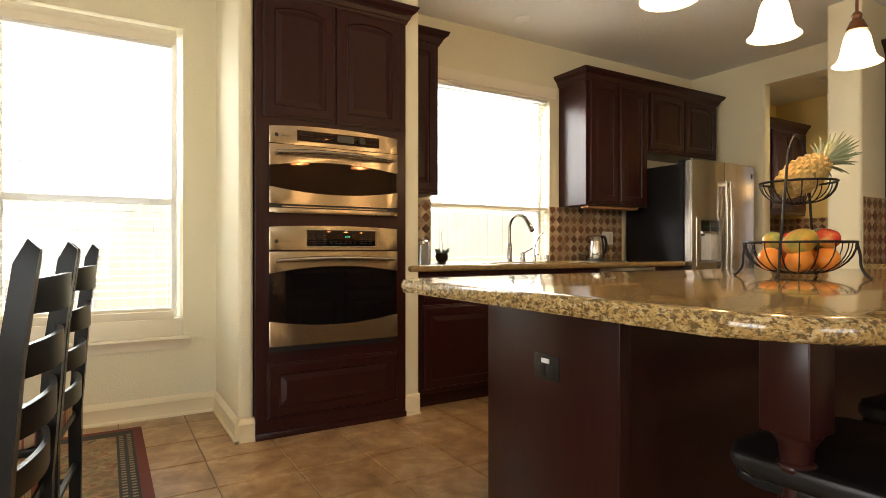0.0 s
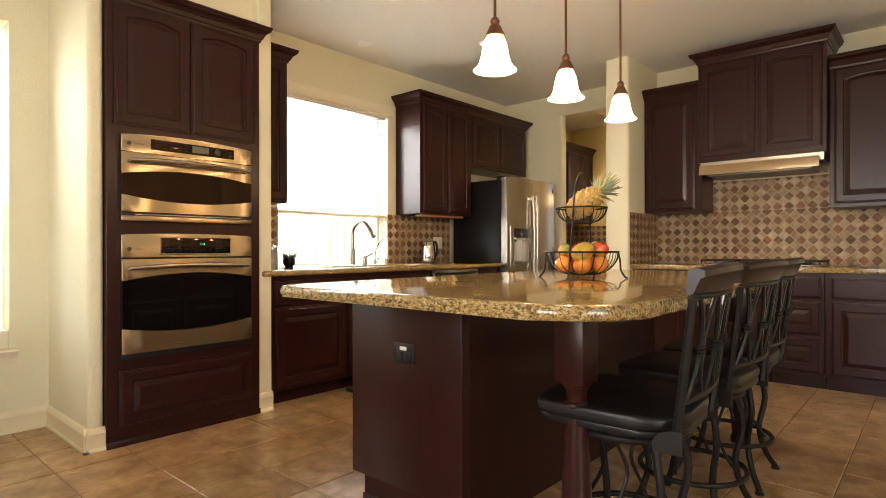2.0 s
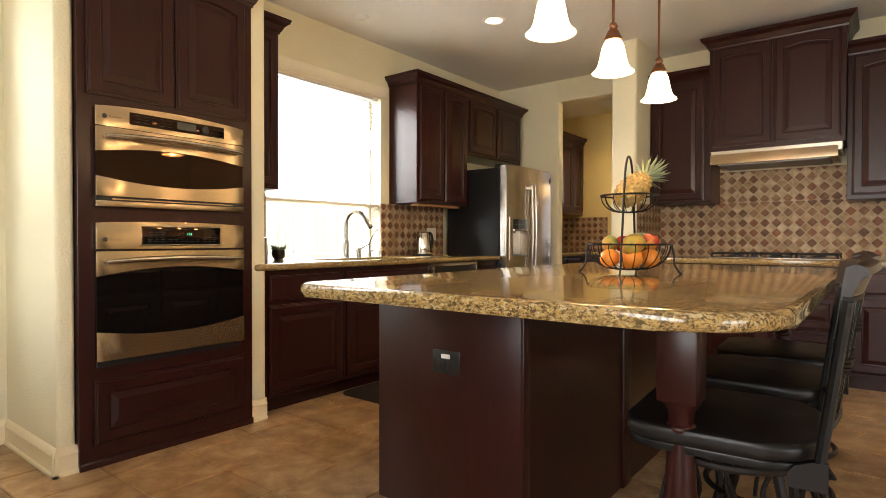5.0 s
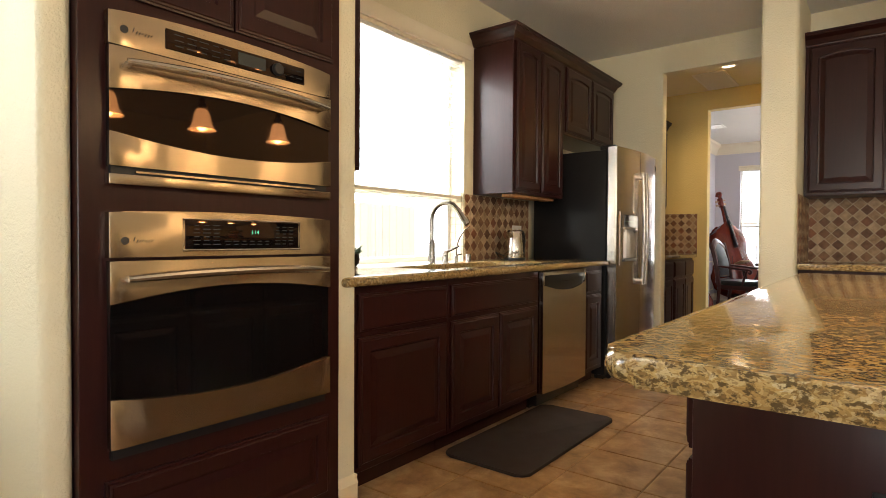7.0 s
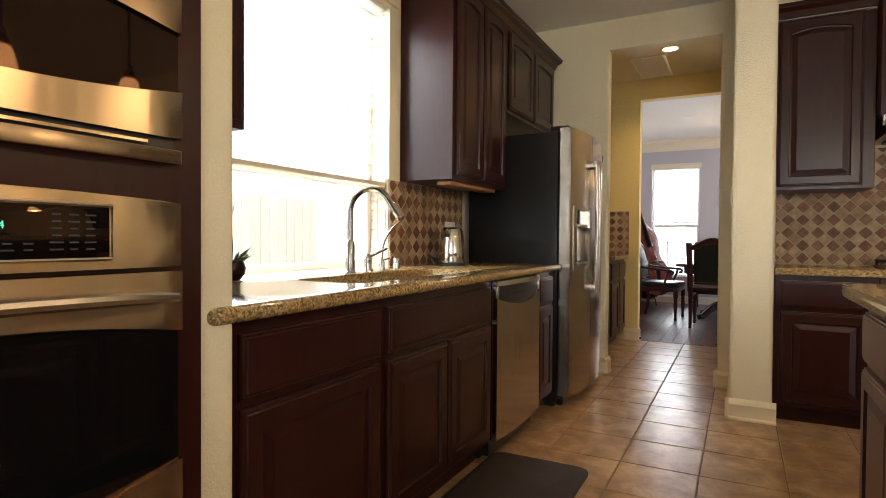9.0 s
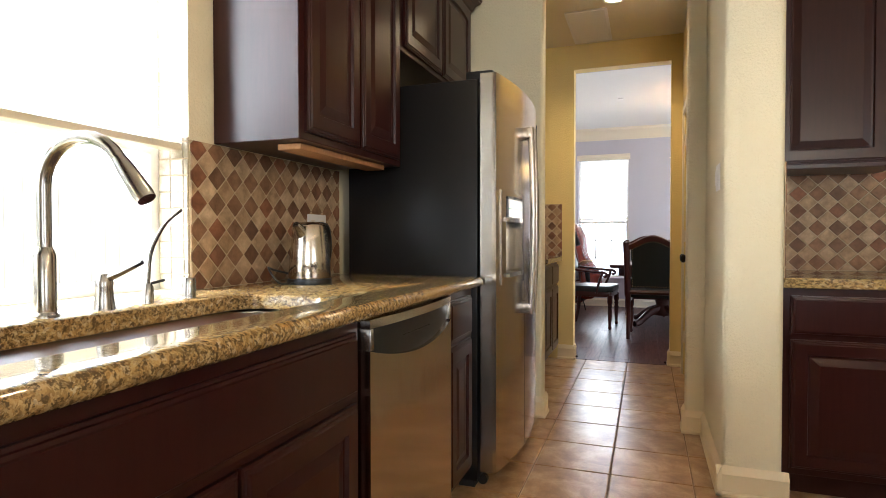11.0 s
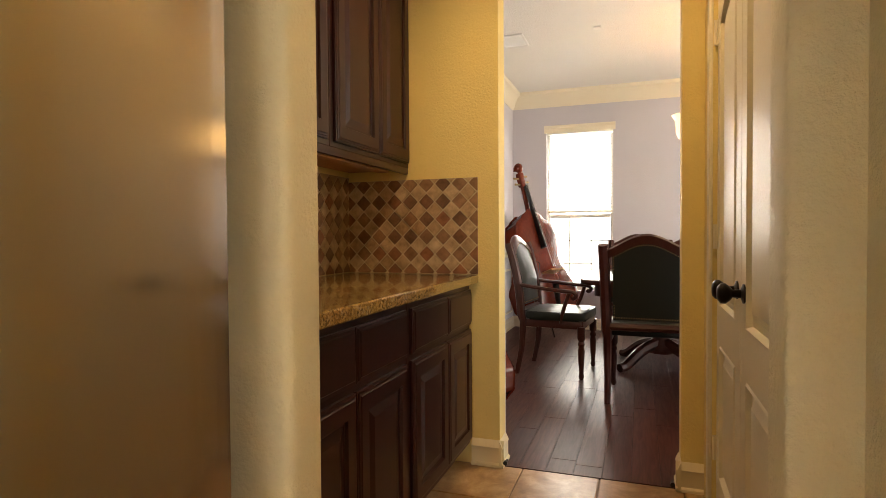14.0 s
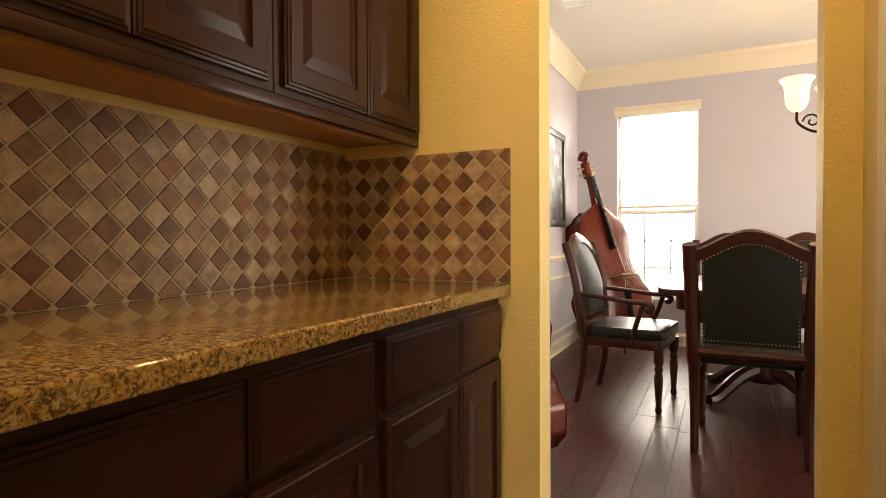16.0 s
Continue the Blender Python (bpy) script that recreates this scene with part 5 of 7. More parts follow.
part("plate", box(4.265, 4.405, SW_Y - 0.016, SW_Y - 0.0095, 1.06, 1.18, 0.003), WHITE, op)
for x in (4.30, 4.37):
    part("receptacle", box(x - 0.016, x + 0.016, SW_Y - 0.018, SW_Y - 0.0155, 1.085, 1.155, 0.002), TRIM, op)

JAR = material("jar_glass", (0.55, 0.56, 0.52), 0.08, spec=0.6)
bsdf(JAR).inputs["Transmission Weight"].default_value = 0.75
for x, y, r, h in ((2.235, 3.80, 0.042, 0.165), (2.16, 3.86, 0.045, 0.13), (2.09, 3.80, 0.04, 0.10)):
    j = thing("glass_canister", "small glass canister with steel lid on the counter", "canister", pose(x, y, CT1), "counter canisters")
    part("jar", lathe([(r * 0.95, 0), (r, 0.006), (r, h * 0.75), (r * 0.85, h * 0.82), (r * 0.85, h * 0.84)], 22), JAR, j)
    part("lid", lathe([(r * 0.9, h * 0.84), (r * 0.9, h * 0.96), (r * 0.5, h), (0.012, h + 0.004), (0.012, h + 0.018), (0, h + 0.02)], 22), STEEL_PLAIN, j)
pl = thing("potted_succulent", "small succulent in a dark round pot beside the window", "plant", pose(2.48, 3.95, CT1))
part("pot", lathe([(0.028, 0), (0.045, 0.02), (0.05, 0.045), (0.044, 0.07), (0.040, 0.072), (0.036, 0.06), (0.0, 0.06)], 22), BRONZE, pl)
LEAF = material("grey_green_leaf", (0.07, 0.12, 0.06), 0.55)
lf = bmesh.new()
lr = random.Random(3)
for k in range(46):
    a, up_ = lr.uniform(0, 6.283), lr.uniform(0.25, 1.3)
    ln = lr.uniform(0.025, 0.05)
    dx, dy = math.cos(a), math.sin(a)
    b0 = Vector((dx * 0.018, dy * 0.018, 0.06))
    add_tube(lf, [b0, b0 + Vector((dx * ln * 0.5, dy * ln * 0.5, ln * up_ * 0.6)), b0 + Vector((dx * ln, dy * ln, ln * up_))], 0.005, 5, [0.004, 0.006, 0.001])
part("leaves", lf, LEAF, pl)
part("stem", tube(curve_points([(0, 0, 0.06), (0.01, 0.005, 0.13), (-0.005, 0.0, 0.20), (0.012, 0.0, 0.27)], 12), 0.0018, 5), LEAF, pl)

# ---------- fruit basket on the island ----------
fb = thing("fruit_basket", "two-tier black wire fruit basket standing on the island", "fruit basket", pose(2.395, 1.345, CT1, 0, 0, 10.5))


def wire_bowl(r, z_rim, depth):
    bm = bmesh.new()
    add_tube(bm, [(r * math.cos(2 * math.pi * k / 36), r * math.sin(2 * math.pi * k / 36), z_rim) for k in range(36)], 0.0045, 6, closed=True)
    add_tube(bm, [(r * 0.28 * math.cos(2 * math.pi * k / 20), r * 0.28 * math.sin(2 * math.pi * k / 20), z_rim - depth) for k in range(20)], 0.003, 6, closed=True)
    return bm


def wire_ribs(parent, r, z_rim, depth, ribs, wire=0.0022):
    pts = []
    for i in range(8):
        u = i / 7
        pts.append((r * (1 - 0.72 * (1 - math.cos(u * math.pi / 2))), 0, z_rim - depth * math.sin(u * math.pi / 2)))
    data = mesh_of("rib", tube(pts, wire, 5), IRON, 60)
    for k in range(ribs):
        o = new("rib", data)
        o.parent, o.matrix_basis = parent, pose(0, 0, 0, 0, 0, 360 * k / ribs)


wire_ribs(part("lower_bowl", wire_bowl(0.172, 0.125, 0.108), IRON, fb), 0.172, 0.125, 0.108, 20)
wire_ribs(part("upper_bowl", wire_bowl(0.118, 0.335, 0.072), IRON, fb), 0.118, 0.335, 0.072, 16)
for k in range(4):
    a = math.pi / 2 * k
    c0, s0 = math.cos(a), math.sin(a)
    pts = curve_points([(0.172 * c0, 0.172 * s0, 0.125), (0.182 * c0, 0.182 * s0, 0.08), (0.185 * c0, 0.185 * s0, 0.04), (0.205 * c0, 0.205 * s0, 0.008), (0.216 * c0, 0.216 * s0, 0.005)], 12)
    part("foot", tube(pts, 0.0045, 6), IRON, fb)
hp = [(-0.172, 0, 0.125), (-0.150, 0, 0.21), (-0.122, 0, 0.335), (-0.095, 0, 0.43), (-0.05, 0, 0.487), (0, 0, 0.503), (0.05, 0, 0.487), (0.095, 0, 0.43), (0.122, 0, 0.335), (0.150, 0, 0.21), (0.172, 0, 0.125)]
part("handle", tube(curve_points(hp, 40), 0.0048, 6), IRON, fb)


def fruit_skin(name, a, b, c, scale, rough=0.4):
    m = material(name, a, rough)
    v = coords(m)
    n1 = noise_of(m, v, scale, 3)
    colour_in(m, ramp(m, n1, (0.35, a), (0.5, b), (0.66, c)))
    bump(m, noise_of(m, v, 420, 2), 0.15, 0.001)
    return m


ORANGE = fruit_skin("orange_peel", (0.72, 0.22, 0.02), (0.78, 0.27, 0.03), (0.70, 0.19, 0.02), 12)
MANGO = fruit_skin("mango_skin", (0.55, 0.10, 0.02), (0.55, 0.33, 0.05), (0.16, 0.22, 0.05), 11)
APPLE = fruit_skin("apple_skin", (0.55, 0.03, 0.02), (0.60, 0.09, 0.03), (0.72, 0.48, 0.08), 14, 0.25)
RED = fruit_skin("red_skin", (0.42, 0.012, 0.012), (0.50, 0.02, 0.015), (0.36, 0.01, 0.01), 9, 0.2)
GREEN_MANGO = fruit_skin("green_mango_skin", (0.10, 0.13, 0.05), (0.14, 0.17, 0.06), (0.30, 0.10, 0.05), 9)
FC = Vector((2.395, 1.345, CT1))


def fruit(name, label, mat, x, y, z, r, sx=1.0, sz=1.0, turn=0, dimple=0.0):
    bm = bmesh.new()
    bmesh.ops.create_uvsphere(bm, u_segments=20, v_segments=14, radius=r)
    for v in bm.verts:
        q = v.co.copy()
        pole = max(0.0, abs(q.z) / r - 0.75) / 0.25
        v.co = (q.x * sx, q.y, q.z * sz * (1 - dimple * pole * pole))
    ob = part(name, bm, mat, at=pose(FC.x + x, FC.y + y, CT1 + z, lr.uniform(-30, 30), lr.uniform(-30, 30), turn), smooth=180)
    return tagged(ob, label, name.split("_")[-1])


for x, y, z in ((-0.075, 0.055, 0.066), (0.03, 0.09, 0.064), (0.085, 0.0, 0.066), (0.02, -0.085, 0.066), (-0.075, -0.045, 0.066), (0.0, 0.0, 0.058)):
    fruit("orange", "round ripe orange in the wire basket", ORANGE, x, y, z, 0.040)
fruit("mango", "orange and green mango in the wire basket", MANGO, -0.075, -0.045, 0.126, 0.044, 1.35, 0.95, -30)
fruit("mango", "dark green mango in the wire basket", GREEN_MANGO, 0.115, -0.02, 0.135, 0.044, 1.3, 0.95, 40)
fruit("apple", "yellow and red apple in the wire basket", APPLE, 0.045, -0.075, 0.138, 0.040, 1.0, 0.92, 0, 0.25)
fruit("apple", "shiny red apple in the wire basket", RED, 0.02, 0.03, 0.126, 0.039, 1.0, 0.92, 0, 0.25)
fruit("peach", "orange peach in the wire basket", MANGO, -0.03, 0.07, 0.128, 0.036)

pn = thing("pineapple", "ripe yellow pineapple with green crown lying in the upper basket", "pineapple", Matrix.Translation((2.305, 1.345, CT1 + 0.312)) @ Vector((0.90, -0.13, 0.46)).to_track_quat("Z", "Y").to_matrix().to_4x4())
PINE = fruit_skin("pineapple_rind", (0.40, 0.235, 0.055), (0.50, 0.33, 0.11), (0.22, 0.15, 0.045), 60, 0.6)


def pine_radius(u):
    return 0.060 * (math.sin(math.pi * (0.10 + 0.80 * u)) ** 0.5)


LEN = 0.215
part("core", lathe([(pine_radius(k / 14) * 0.97, LEN * k / 14) for k in range(15)], 24), PINE, pn)
eye_bm = bmesh.new()
for row in range(11):
    u = (row + 0.5) / 11
    r = pine_radius(u)
    n = 13
    for k in range(n):
        a = 2 * math.pi * (k + (row % 2) * 0.5) / n
        dirv = Vector((math.cos(a), math.sin(a), 0))
        side = Vector((-math.sin(a), math.cos(a), 0))
        c0 = dirv * r * 0.96 + Vector((0, 0, LEN * u))
        w0, h0 = math.pi * r / n * 0.92, LEN / 11 * 0.92
        ring = [eye_bm.verts.new(c0 + side * w0 * i + Vector((0, 0, h0 * j))) for i, j in ((-1, 0), (0, -1), (1, 0), (0, 1))]
        tip = eye_bm.verts.new(c0 + dirv * 0.0075 + Vector((0, 0, 0.002)))
        for i in range(4):
            eye_bm.faces.new((ring[i], ring[(i + 1) % 4], tip))
part("rind", eye_bm, PINE, pn, smooth=10)["kind"] = "stuff"
CROWN_LEAF = material("pineapple_crown_leaf", (0.22, 0.26, 0.15), 0.5)
cl = bmesh.new()
for k in range(44):
    a = k * 2.399
    lvl = k / 44
    ln = 0.075 + 0.085 * lvl + lr.uniform(-0.012, 0.012)
    spread = 1.15 - 1.0 * lvl
    dirv = Vector((math.cos(a), math.sin(a), 0))
    side = Vector((-math.sin(a), math.cos(a), 0))
    prev = None
    for i in range(6):
        u = i / 5
        c0 = Vector((0, 0, LEN - 0.006 + 0.03 * lvl)) + dirv * (0.014 + ln * spread * (u ** 1.3) * 0.75) + Vector((0, 0, ln * u * (1.05 - 0.35 * spread * u)))
        wv = 0.0085 * (1 - u) ** 0.7 + 0.0004
        cur = [cl.verts.new(c0 - side * wv + dirv * 0.002), cl.verts.new(c0 - dirv * 0.0015), cl.verts.new(c0 + side * wv + dirv * 0.002)]
        if prev:
            cl.faces.new((prev[0], prev[1], cur[1], cur[0]))
            cl.faces.new((prev[1], prev[2], cur[2], cur[1]))
        prev = cur
crown_ob = part("crown", cl, CROWN_LEAF, pn, "spiky grey-green leaf crown", smooth=60)
sol = crown_ob.modifiers.new("thickness", "SOLIDIFY")
sol.thickness = 0.0012

# ---------- bar stools ----------


def bar_stool(at):
    """Origin on the floor; the sitter faces +y."""
    s = thing("bar_stool", "dark iron bar stool with black leather seat at the island", "bar stool", at, "island bar stools")
    H = 0.585
    out_ = rounded(-0.215, 0.215, -0.20, 0.22, (0.12, 0.12, 0.07, 0.07), 6)
    seat = prism(out_, H - 0.034, H + 0.006, 0.015, 4)
    for v in seat.verts:
        if v.co.z > H - 0.01:
            v.co.z += 0.012 * max(0, 1 - (v.co.x / 0.22) ** 2) * max(0, 1 - (v.co.y / 0.22) ** 2)
    part("seat", seat, LEATHER, s, "padded black leather seat", smooth=60)
    part("seat_frame", prism(rounded(-0.21, 0.21, -0.198, 0.212, (0.12, 0.12, 0.07, 0.07), 6), H - 0.055, H - 0.034, 0.006, 2), BLACK_PAINT, s)
    part("swivel", lathe([(0.09, H - 0.10), (0.09, H - 0.054)], 18), IRON, s)
    part("apron_ring", tube([(0.17 * math.cos(2 * math.pi * k / 28), 0.17 * math.sin(2 * math.pi * k / 28), H - 0.085) for k in range(28)], 0.011, 8, closed=True), IRON, s)
    for sx, sy in ((-1, -1), (1, -1), (1, 1), (-1, 1)):
        pts = curve_points([(sx * 0.11, sy * 0.11, H - 0.10), (sx * 0.135, sy * 0.135, H - 0.24), (sx * 0.115, sy * 0.115, H - 0.38), (sx * 0.135, sy * 0.135, 0.09), (sx * 0.17, sy * 0.17, 0.012)], 16)
        leg = part("leg", tube(pts, 0.012, 8), IRON, s)
        part("foot_glide", lathe([(0.018, 0.0), (0.018, 0.008), (0.012, 0.014)], 12, (sx * 0.17, sy * 0.17)), BLACK, leg)
    part("foot_ring", tube([(0.185 * math.cos(2 * math.pi * k / 32), 0.185 * math.sin(2 * math.pi * k / 32), 0.185) for k in range(32)], 0.010, 8, closed=True), IRON, s)
    for k in range(4):
        a = math.pi / 2 * k
        c0, s0 = math.cos(a), math.sin(a)
        part("scroll", tube(curve_points([(0.10 * c0, 0.10 * s0, H - 0.12), (0.07 * c0 - 0.02 * s0, 0.07 * s0 + 0.02 * c0, H - 0.22), (0.12 * c0, 0.12 * s0, H - 0.33), (0.16 * c0, 0.16 * s0, H - 0.385)], 12), 0.006, 6), IRON, s)

    def back(x, z):
        """A point of the leaning, bowed back."""
        u = (z - H) / 0.42
        return (x, -0.185 - 0.055 * u - 0.03 * (1 - (x / 0.22) ** 2), z)
    for sx in (-1, 1):
        pts = [back(sx * (0.185 + 0.02 * k / 8), H - 0.06 + 0.40 * k / 8) for k in range(9)]
        part("back_post", tube(pts, 0.0115, 8, flat=1.25), BLACK_PAINT, s)
        plate = [(-0.205, H - 0.085), (-0.135, H - 0.085), (-0.13, H - 0.06), (-0.145, H - 0.035), (-0.175, H - 0.022), (-0.205, H - 0.02)]
        part("side_plate", add_loops(bmesh.new(), [[(sx * 0.196 + d, y, z) for y, z in plate] for d in (-0.005, 0.005)]), IRON, s)
    rail = bmesh.new()
    loops = []
    for k in range(17):
        x = -0.225 + 0.45 * k / 16
        z0, z1 = H + 0.352, H + 0.408 + 0.010 * (1 - (x / 0.22) ** 2)
        a, b = back(x, z0), back(x, z1)
        loops.append([(a[0], a[1] - 0.009, a[2]), (a[0], a[1] + 0.009, a[2]), (b[0], b[1] + 0.011, b[2] - 0.012), (b[0], b[1] + 0.008, b[2] + 0.006), (b[0], b[1] - 0.010, b[2] + 0.013),
                      (b[0], b[1] - 0.028, b[2] + 0.006), (b[0], b[1] - 0.030, b[2] - 0.010), (b[0], b[1] - 0.018, b[2] - 0.016)])
    part("top_rail", add_loops(rail, loops), cabinet_rail, s, "dark wooden curved top rail", smooth=50)
    part("upper_rail", tube([back(-0.2 + 0.4 * k / 12, H + 0.342) for k in range(13)], 0.0105, 8, flat=0.8), IRON, s)
    lowr = [back(-0.19 + 0.38 * k / 10, H + 0.055) for k in range(11)]
    part("lower_rail", tube(lowr, 0.010, 8), IRON, s)
    for x0 in (-0.118, 0.0, 0.118):
        for sgn in (-1, 1):
            pts = [back(x0 + sgn * (0.008 + 0.043 * abs(2 * k / 14 - 1) ** 1.8), H + 0.055 + 0.292 * k / 14) for k in range(15)]
            part("splat_bar", tube(pts, 0.0056, 6, flat=1.5), BLACK_PAINT, s)
    for x0 in (-0.13, 0.0, 0.13):
        p0 = Vector(back(x0, H + 0.19))
        tie = bmesh.new()
        for dz in (-0.010, 0.0, 0.010):
            add_tube(tie, [(p0.x + 0.019 * math.cos(2 * math.pi * q / 12), p0.y + 0.012 * math.sin(2 * math.pi * q / 12), p0.z + dz) for q in range(12)], 0.0042, 6, closed=True)
        part("splat_tie", tie, IRON, s)
    return s


cabinet_rail = cabinet_wood("dark_rail_wood", (0.012, 0.006, 0.005), (0.024, 0.012, 0.009), 0.3)
stool = bar_stool(pose(1.67, 0.80, 0, 0, 0, 4) @ Matrix.Diagonal((1.1, 1.06, 1.0, 1.0)))
copy_thing(stool, pose(2.28, 0.80, 0, 0, 0, -3))
copy_thing(stool, pose(2.81, 0.82, 0, 0, 0, 2))

# ---------- breakfast nook ----------


def plaid():
    m = material("woven_plaid_cushion", (0.5, 0.36, 0.22), 0.85)
    v = coords(m)
    sep = m.node_tree.nodes.new("ShaderNodeSeparateXYZ")
    link(m, v, sep.inputs[0])
    lines = []
    for axis in ("X", "Y"):
        w = m.node_tree.nodes.new("ShaderNodeMath")
        w.operation = "MULTIPLY"
        w.inputs[1].default_value = 34.0
        link(m, sep.outputs[axis], w.inputs[0])
        f = m.node_tree.nodes.new("ShaderNodeMath")
        f.operation = "FRACT"
        link(m, w.outputs[0], f.inputs[0])
        g = m.node_tree.nodes.new("ShaderNodeMath")
        g.operation = "LESS_THAN"
        g.inputs[1].default_value = 0.2
        link(m, f.outputs[0], g.inputs[0])
        lines.append(g.outputs[0])
    c = mix(m, lines[0], (0.50, 0.36, 0.22), (0.28, 0.08, 0.05))
    colour_in(m, mix(m, lines[1], c, (0.25, 0.10, 0.06)))
    bump(m, noise_of(m, v, 500, 2), 0.4, 0.001)
    return m


PLAID = plaid()


def ladder_chair(at):
    """Origin on the floor under the seat; the sitter faces -x."""
    c = thing("ladder_back_chair", "black painted ladder-back chair with plaid seat cushion", "chair", at, "breakfast chairs")
    for sy in (-1, 1):
        y = 0.205 * sy
        loops = []
        for z, x, hw in ((0, 0.20, 0.016), (0.45, 0.20, 0.020), (0.80, 0.225, 0.020), (0.99, 0.25, 0.019), (1.035, 0.262, 0.010)):
            loops.append([(x - hw, y - hw * 0.8, z), (x + hw, y - hw * 0.8, z - (0.02 if z > 1 else 0)), (x + hw, y + hw * 0.8, z - (0.02 if z > 1 else 0)), (x - hw, y + hw * 0.8, z)])
        bm = add_loops(bmesh.new(), loops)
        part("back_post", bm, BLACK_PAINT, c, smooth=40)
        part("front_leg", lathe([(0.014, 0), (0.019, 0.2), (0.018, 0.44)], 12, (-0.20, 0.20 * sy)), BLACK_PAINT, c)
        part("side_stretcher", tube([(-0.20, 0.2 * sy, 0.2), (0.20, 0.205 * sy, 0.2)], 0.010, 8), BLACK_PAINT, c)
    part("front_stretcher", tube([(-0.20, -0.2, 0.28), (-0.20, 0.2, 0.28)], 0.010, 8), BLACK_PAINT, c)
    part("back_stretcher", tube([(0.20, -0.2, 0.26), (0.20, 0.2, 0.26)], 0.010, 8), BLACK_PAINT, c)
    for z, h in ((0.925, 0.075), (0.80, 0.07), (0.68, 0.065), (0.56, 0.06)):
        xo = 0.222 + 0.028 * (z - 0.75) / 0.25
        loops = []
        for k in range(11):
            u = k / 10 * 2 - 1
            y = 0.195 * u
            x = xo + 0.035 * (1 - u * u)
            hh = h * (0.85 + 0.15 * (1 - u * u))
            loops.append([(x - 0.006, y, z - hh / 2), (x + 0.006, y, z - hh / 2), (x + 0.006, y, z + hh / 2), (x - 0.006, y, z + hh / 2)])
        part("back_slat", add_loops(bmesh.new(), loops), BLACK_PAINT, c, smooth=50)
    part("seat", prism(rounded(-0.215, 0.205, -0.21, 0.21, (0.03,) * 4, 4), 0.425, 0.45, 0.006, 2), BLACK_PAINT, c)
    part("cushion", prism(rounded(-0.21, 0.20, -0.205, 0.205, (0.06,) * 4, 5), 0.450, 0.488, 0.017, 4), PLAID, c, "tan and brown plaid cushion", smooth=60)
    return c


ch = ladder_chair(pose(-0.06, 1.80, 0, 0, 0, -6))
copy_thing(ch, pose(-0.02, 2.47, 0, 0, 0, -6))
tb = thing("breakfast_table", "round-cornered breakfast table under a yellow cloth", "table", pose(-0.80, 2.15, 0))
part("tabletop", prism(rounded(-0.52, 0.42, -0.85, 0.85, (0.08,) * 4, 5), 0.715, 0.745, 0.006, 2), BLACK_PAINT, tb)
for sx in (-0.44, 0.34):
    for sy in (-0.76, 0.76):
        part("leg", lathe([(0.02, 0), (0.03, 0.1), (0.034, 0.6), (0.034, 0.716)], 14, (sx, sy)), BLACK_PAINT, tb)
CLOTH = fruit_skin("yellow_tablecloth", (0.62, 0.44, 0.06), (0.66, 0.49, 0.10), (0.58, 0.40, 0.06), 6, 0.85)
cloth = bmesh.new()
ol, loops = rounded(-1.33, -0.372, 1.29, 3.01, (0.09,) * 4, 8), []
for z, k in ((0.7475, 0.96), (0.7475, 1.0), (0.735, 1.008), (0.66, 1.015), (0.52, 1.03)):
    loops.append([(-0.851 + (x + 0.851) * k + 0.006 * (0.75 - z) * 4 * math.sin(i * 1.9), 2.15 + (y - 2.15) * k + 0.006 * (0.75 - z) * 4 * math.cos(i * 2.3), z) for i, (x, y) in enumerate(ol)])
tagged(part("tablecloth", add_loops(cloth, loops, cap_first=True, cap_last=False), CLOTH, smooth=60), "yellow cotton tablecloth hanging over the breakfast table", "tablecloth")

RUG = material("patterned_rug", (0.2, 0.13, 0.08), 0.95)
rv = coords(RUG)
vor = node(RUG, "ShaderNodeTexVoronoi", Scale=13.0)
link(RUG, rv, vor.inputs["Vector"])
rug_noise = noise_of(RUG, rv, 11, 5, 0.6)
field = ramp(RUG, rug_noise, (0.34, (0.13, 0.035, 0.025)), (0.44, (0.13, 0.13, 0.07)), (0.5, (0.40, 0.28, 0.15)), (0.58, (0.24, 0.09, 0.055)), (0.68, (0.08, 0.10, 0.06)))
colour_in(RUG, mix(RUG, ramp(RUG, vor.outputs["Distance"], (0.25, (0, 0, 0)), (0.5, (0.6, 0.6, 0.6))), field, (0.24, 0.16, 0.08)))
bump(RUG, noise_of(RUG, rv, 350, 2), 0.5, 0.002)
rg = thing("area_rug", "patterned rust and green area rug on the tile floor", "rug")
part("field", box(-1.85, 0.34, 0.62, 3.78, 0.001, 0.009), RUG, rg)
BORDER = material("dark_rug_border", (0.035, 0.035, 0.03), 0.95)
EDGE = material("rust_rug_edge", (0.15, 0.035, 0.025), 0.95)
for nm, m_, a, b in (("border", BORDER, 0.34, 0.42), ("edge_band", EDGE, 0.42, 0.465)):
    part(nm, box(a, b, 0.62 - (a - 0.34), 3.78 + (b - 0.34), 0.001, 0.0092), m_, rg)
    part(nm, box(-1.85, a, 3.78 + (a - 0.34), 3.78 + (b - 0.34), 0.001, 0.0092), m_, rg)
dots = bmesh.new()
for k in range(95):
    y = 0.66 + k * 0.033
    add_box(dots, 0.352, 0.372, y, y + 0.014, 0.0088, 0.0098)
    add_box(dots, 0.388, 0.408, y + 0.016, y + 0.03, 0.0088, 0.0098)
part("border_motif", dots, material("tan_rug_motif", (0.26, 0.20, 0.12), 0.95), rg)

# ---------- hall: closet doors, switch ----------
DOOR_PAINT = paint("cream_door_paint", (0.74, 0.66, 0.48), 0.08)
bsdf(DOOR_PAINT).inputs["Roughness"].default_value = 0.42


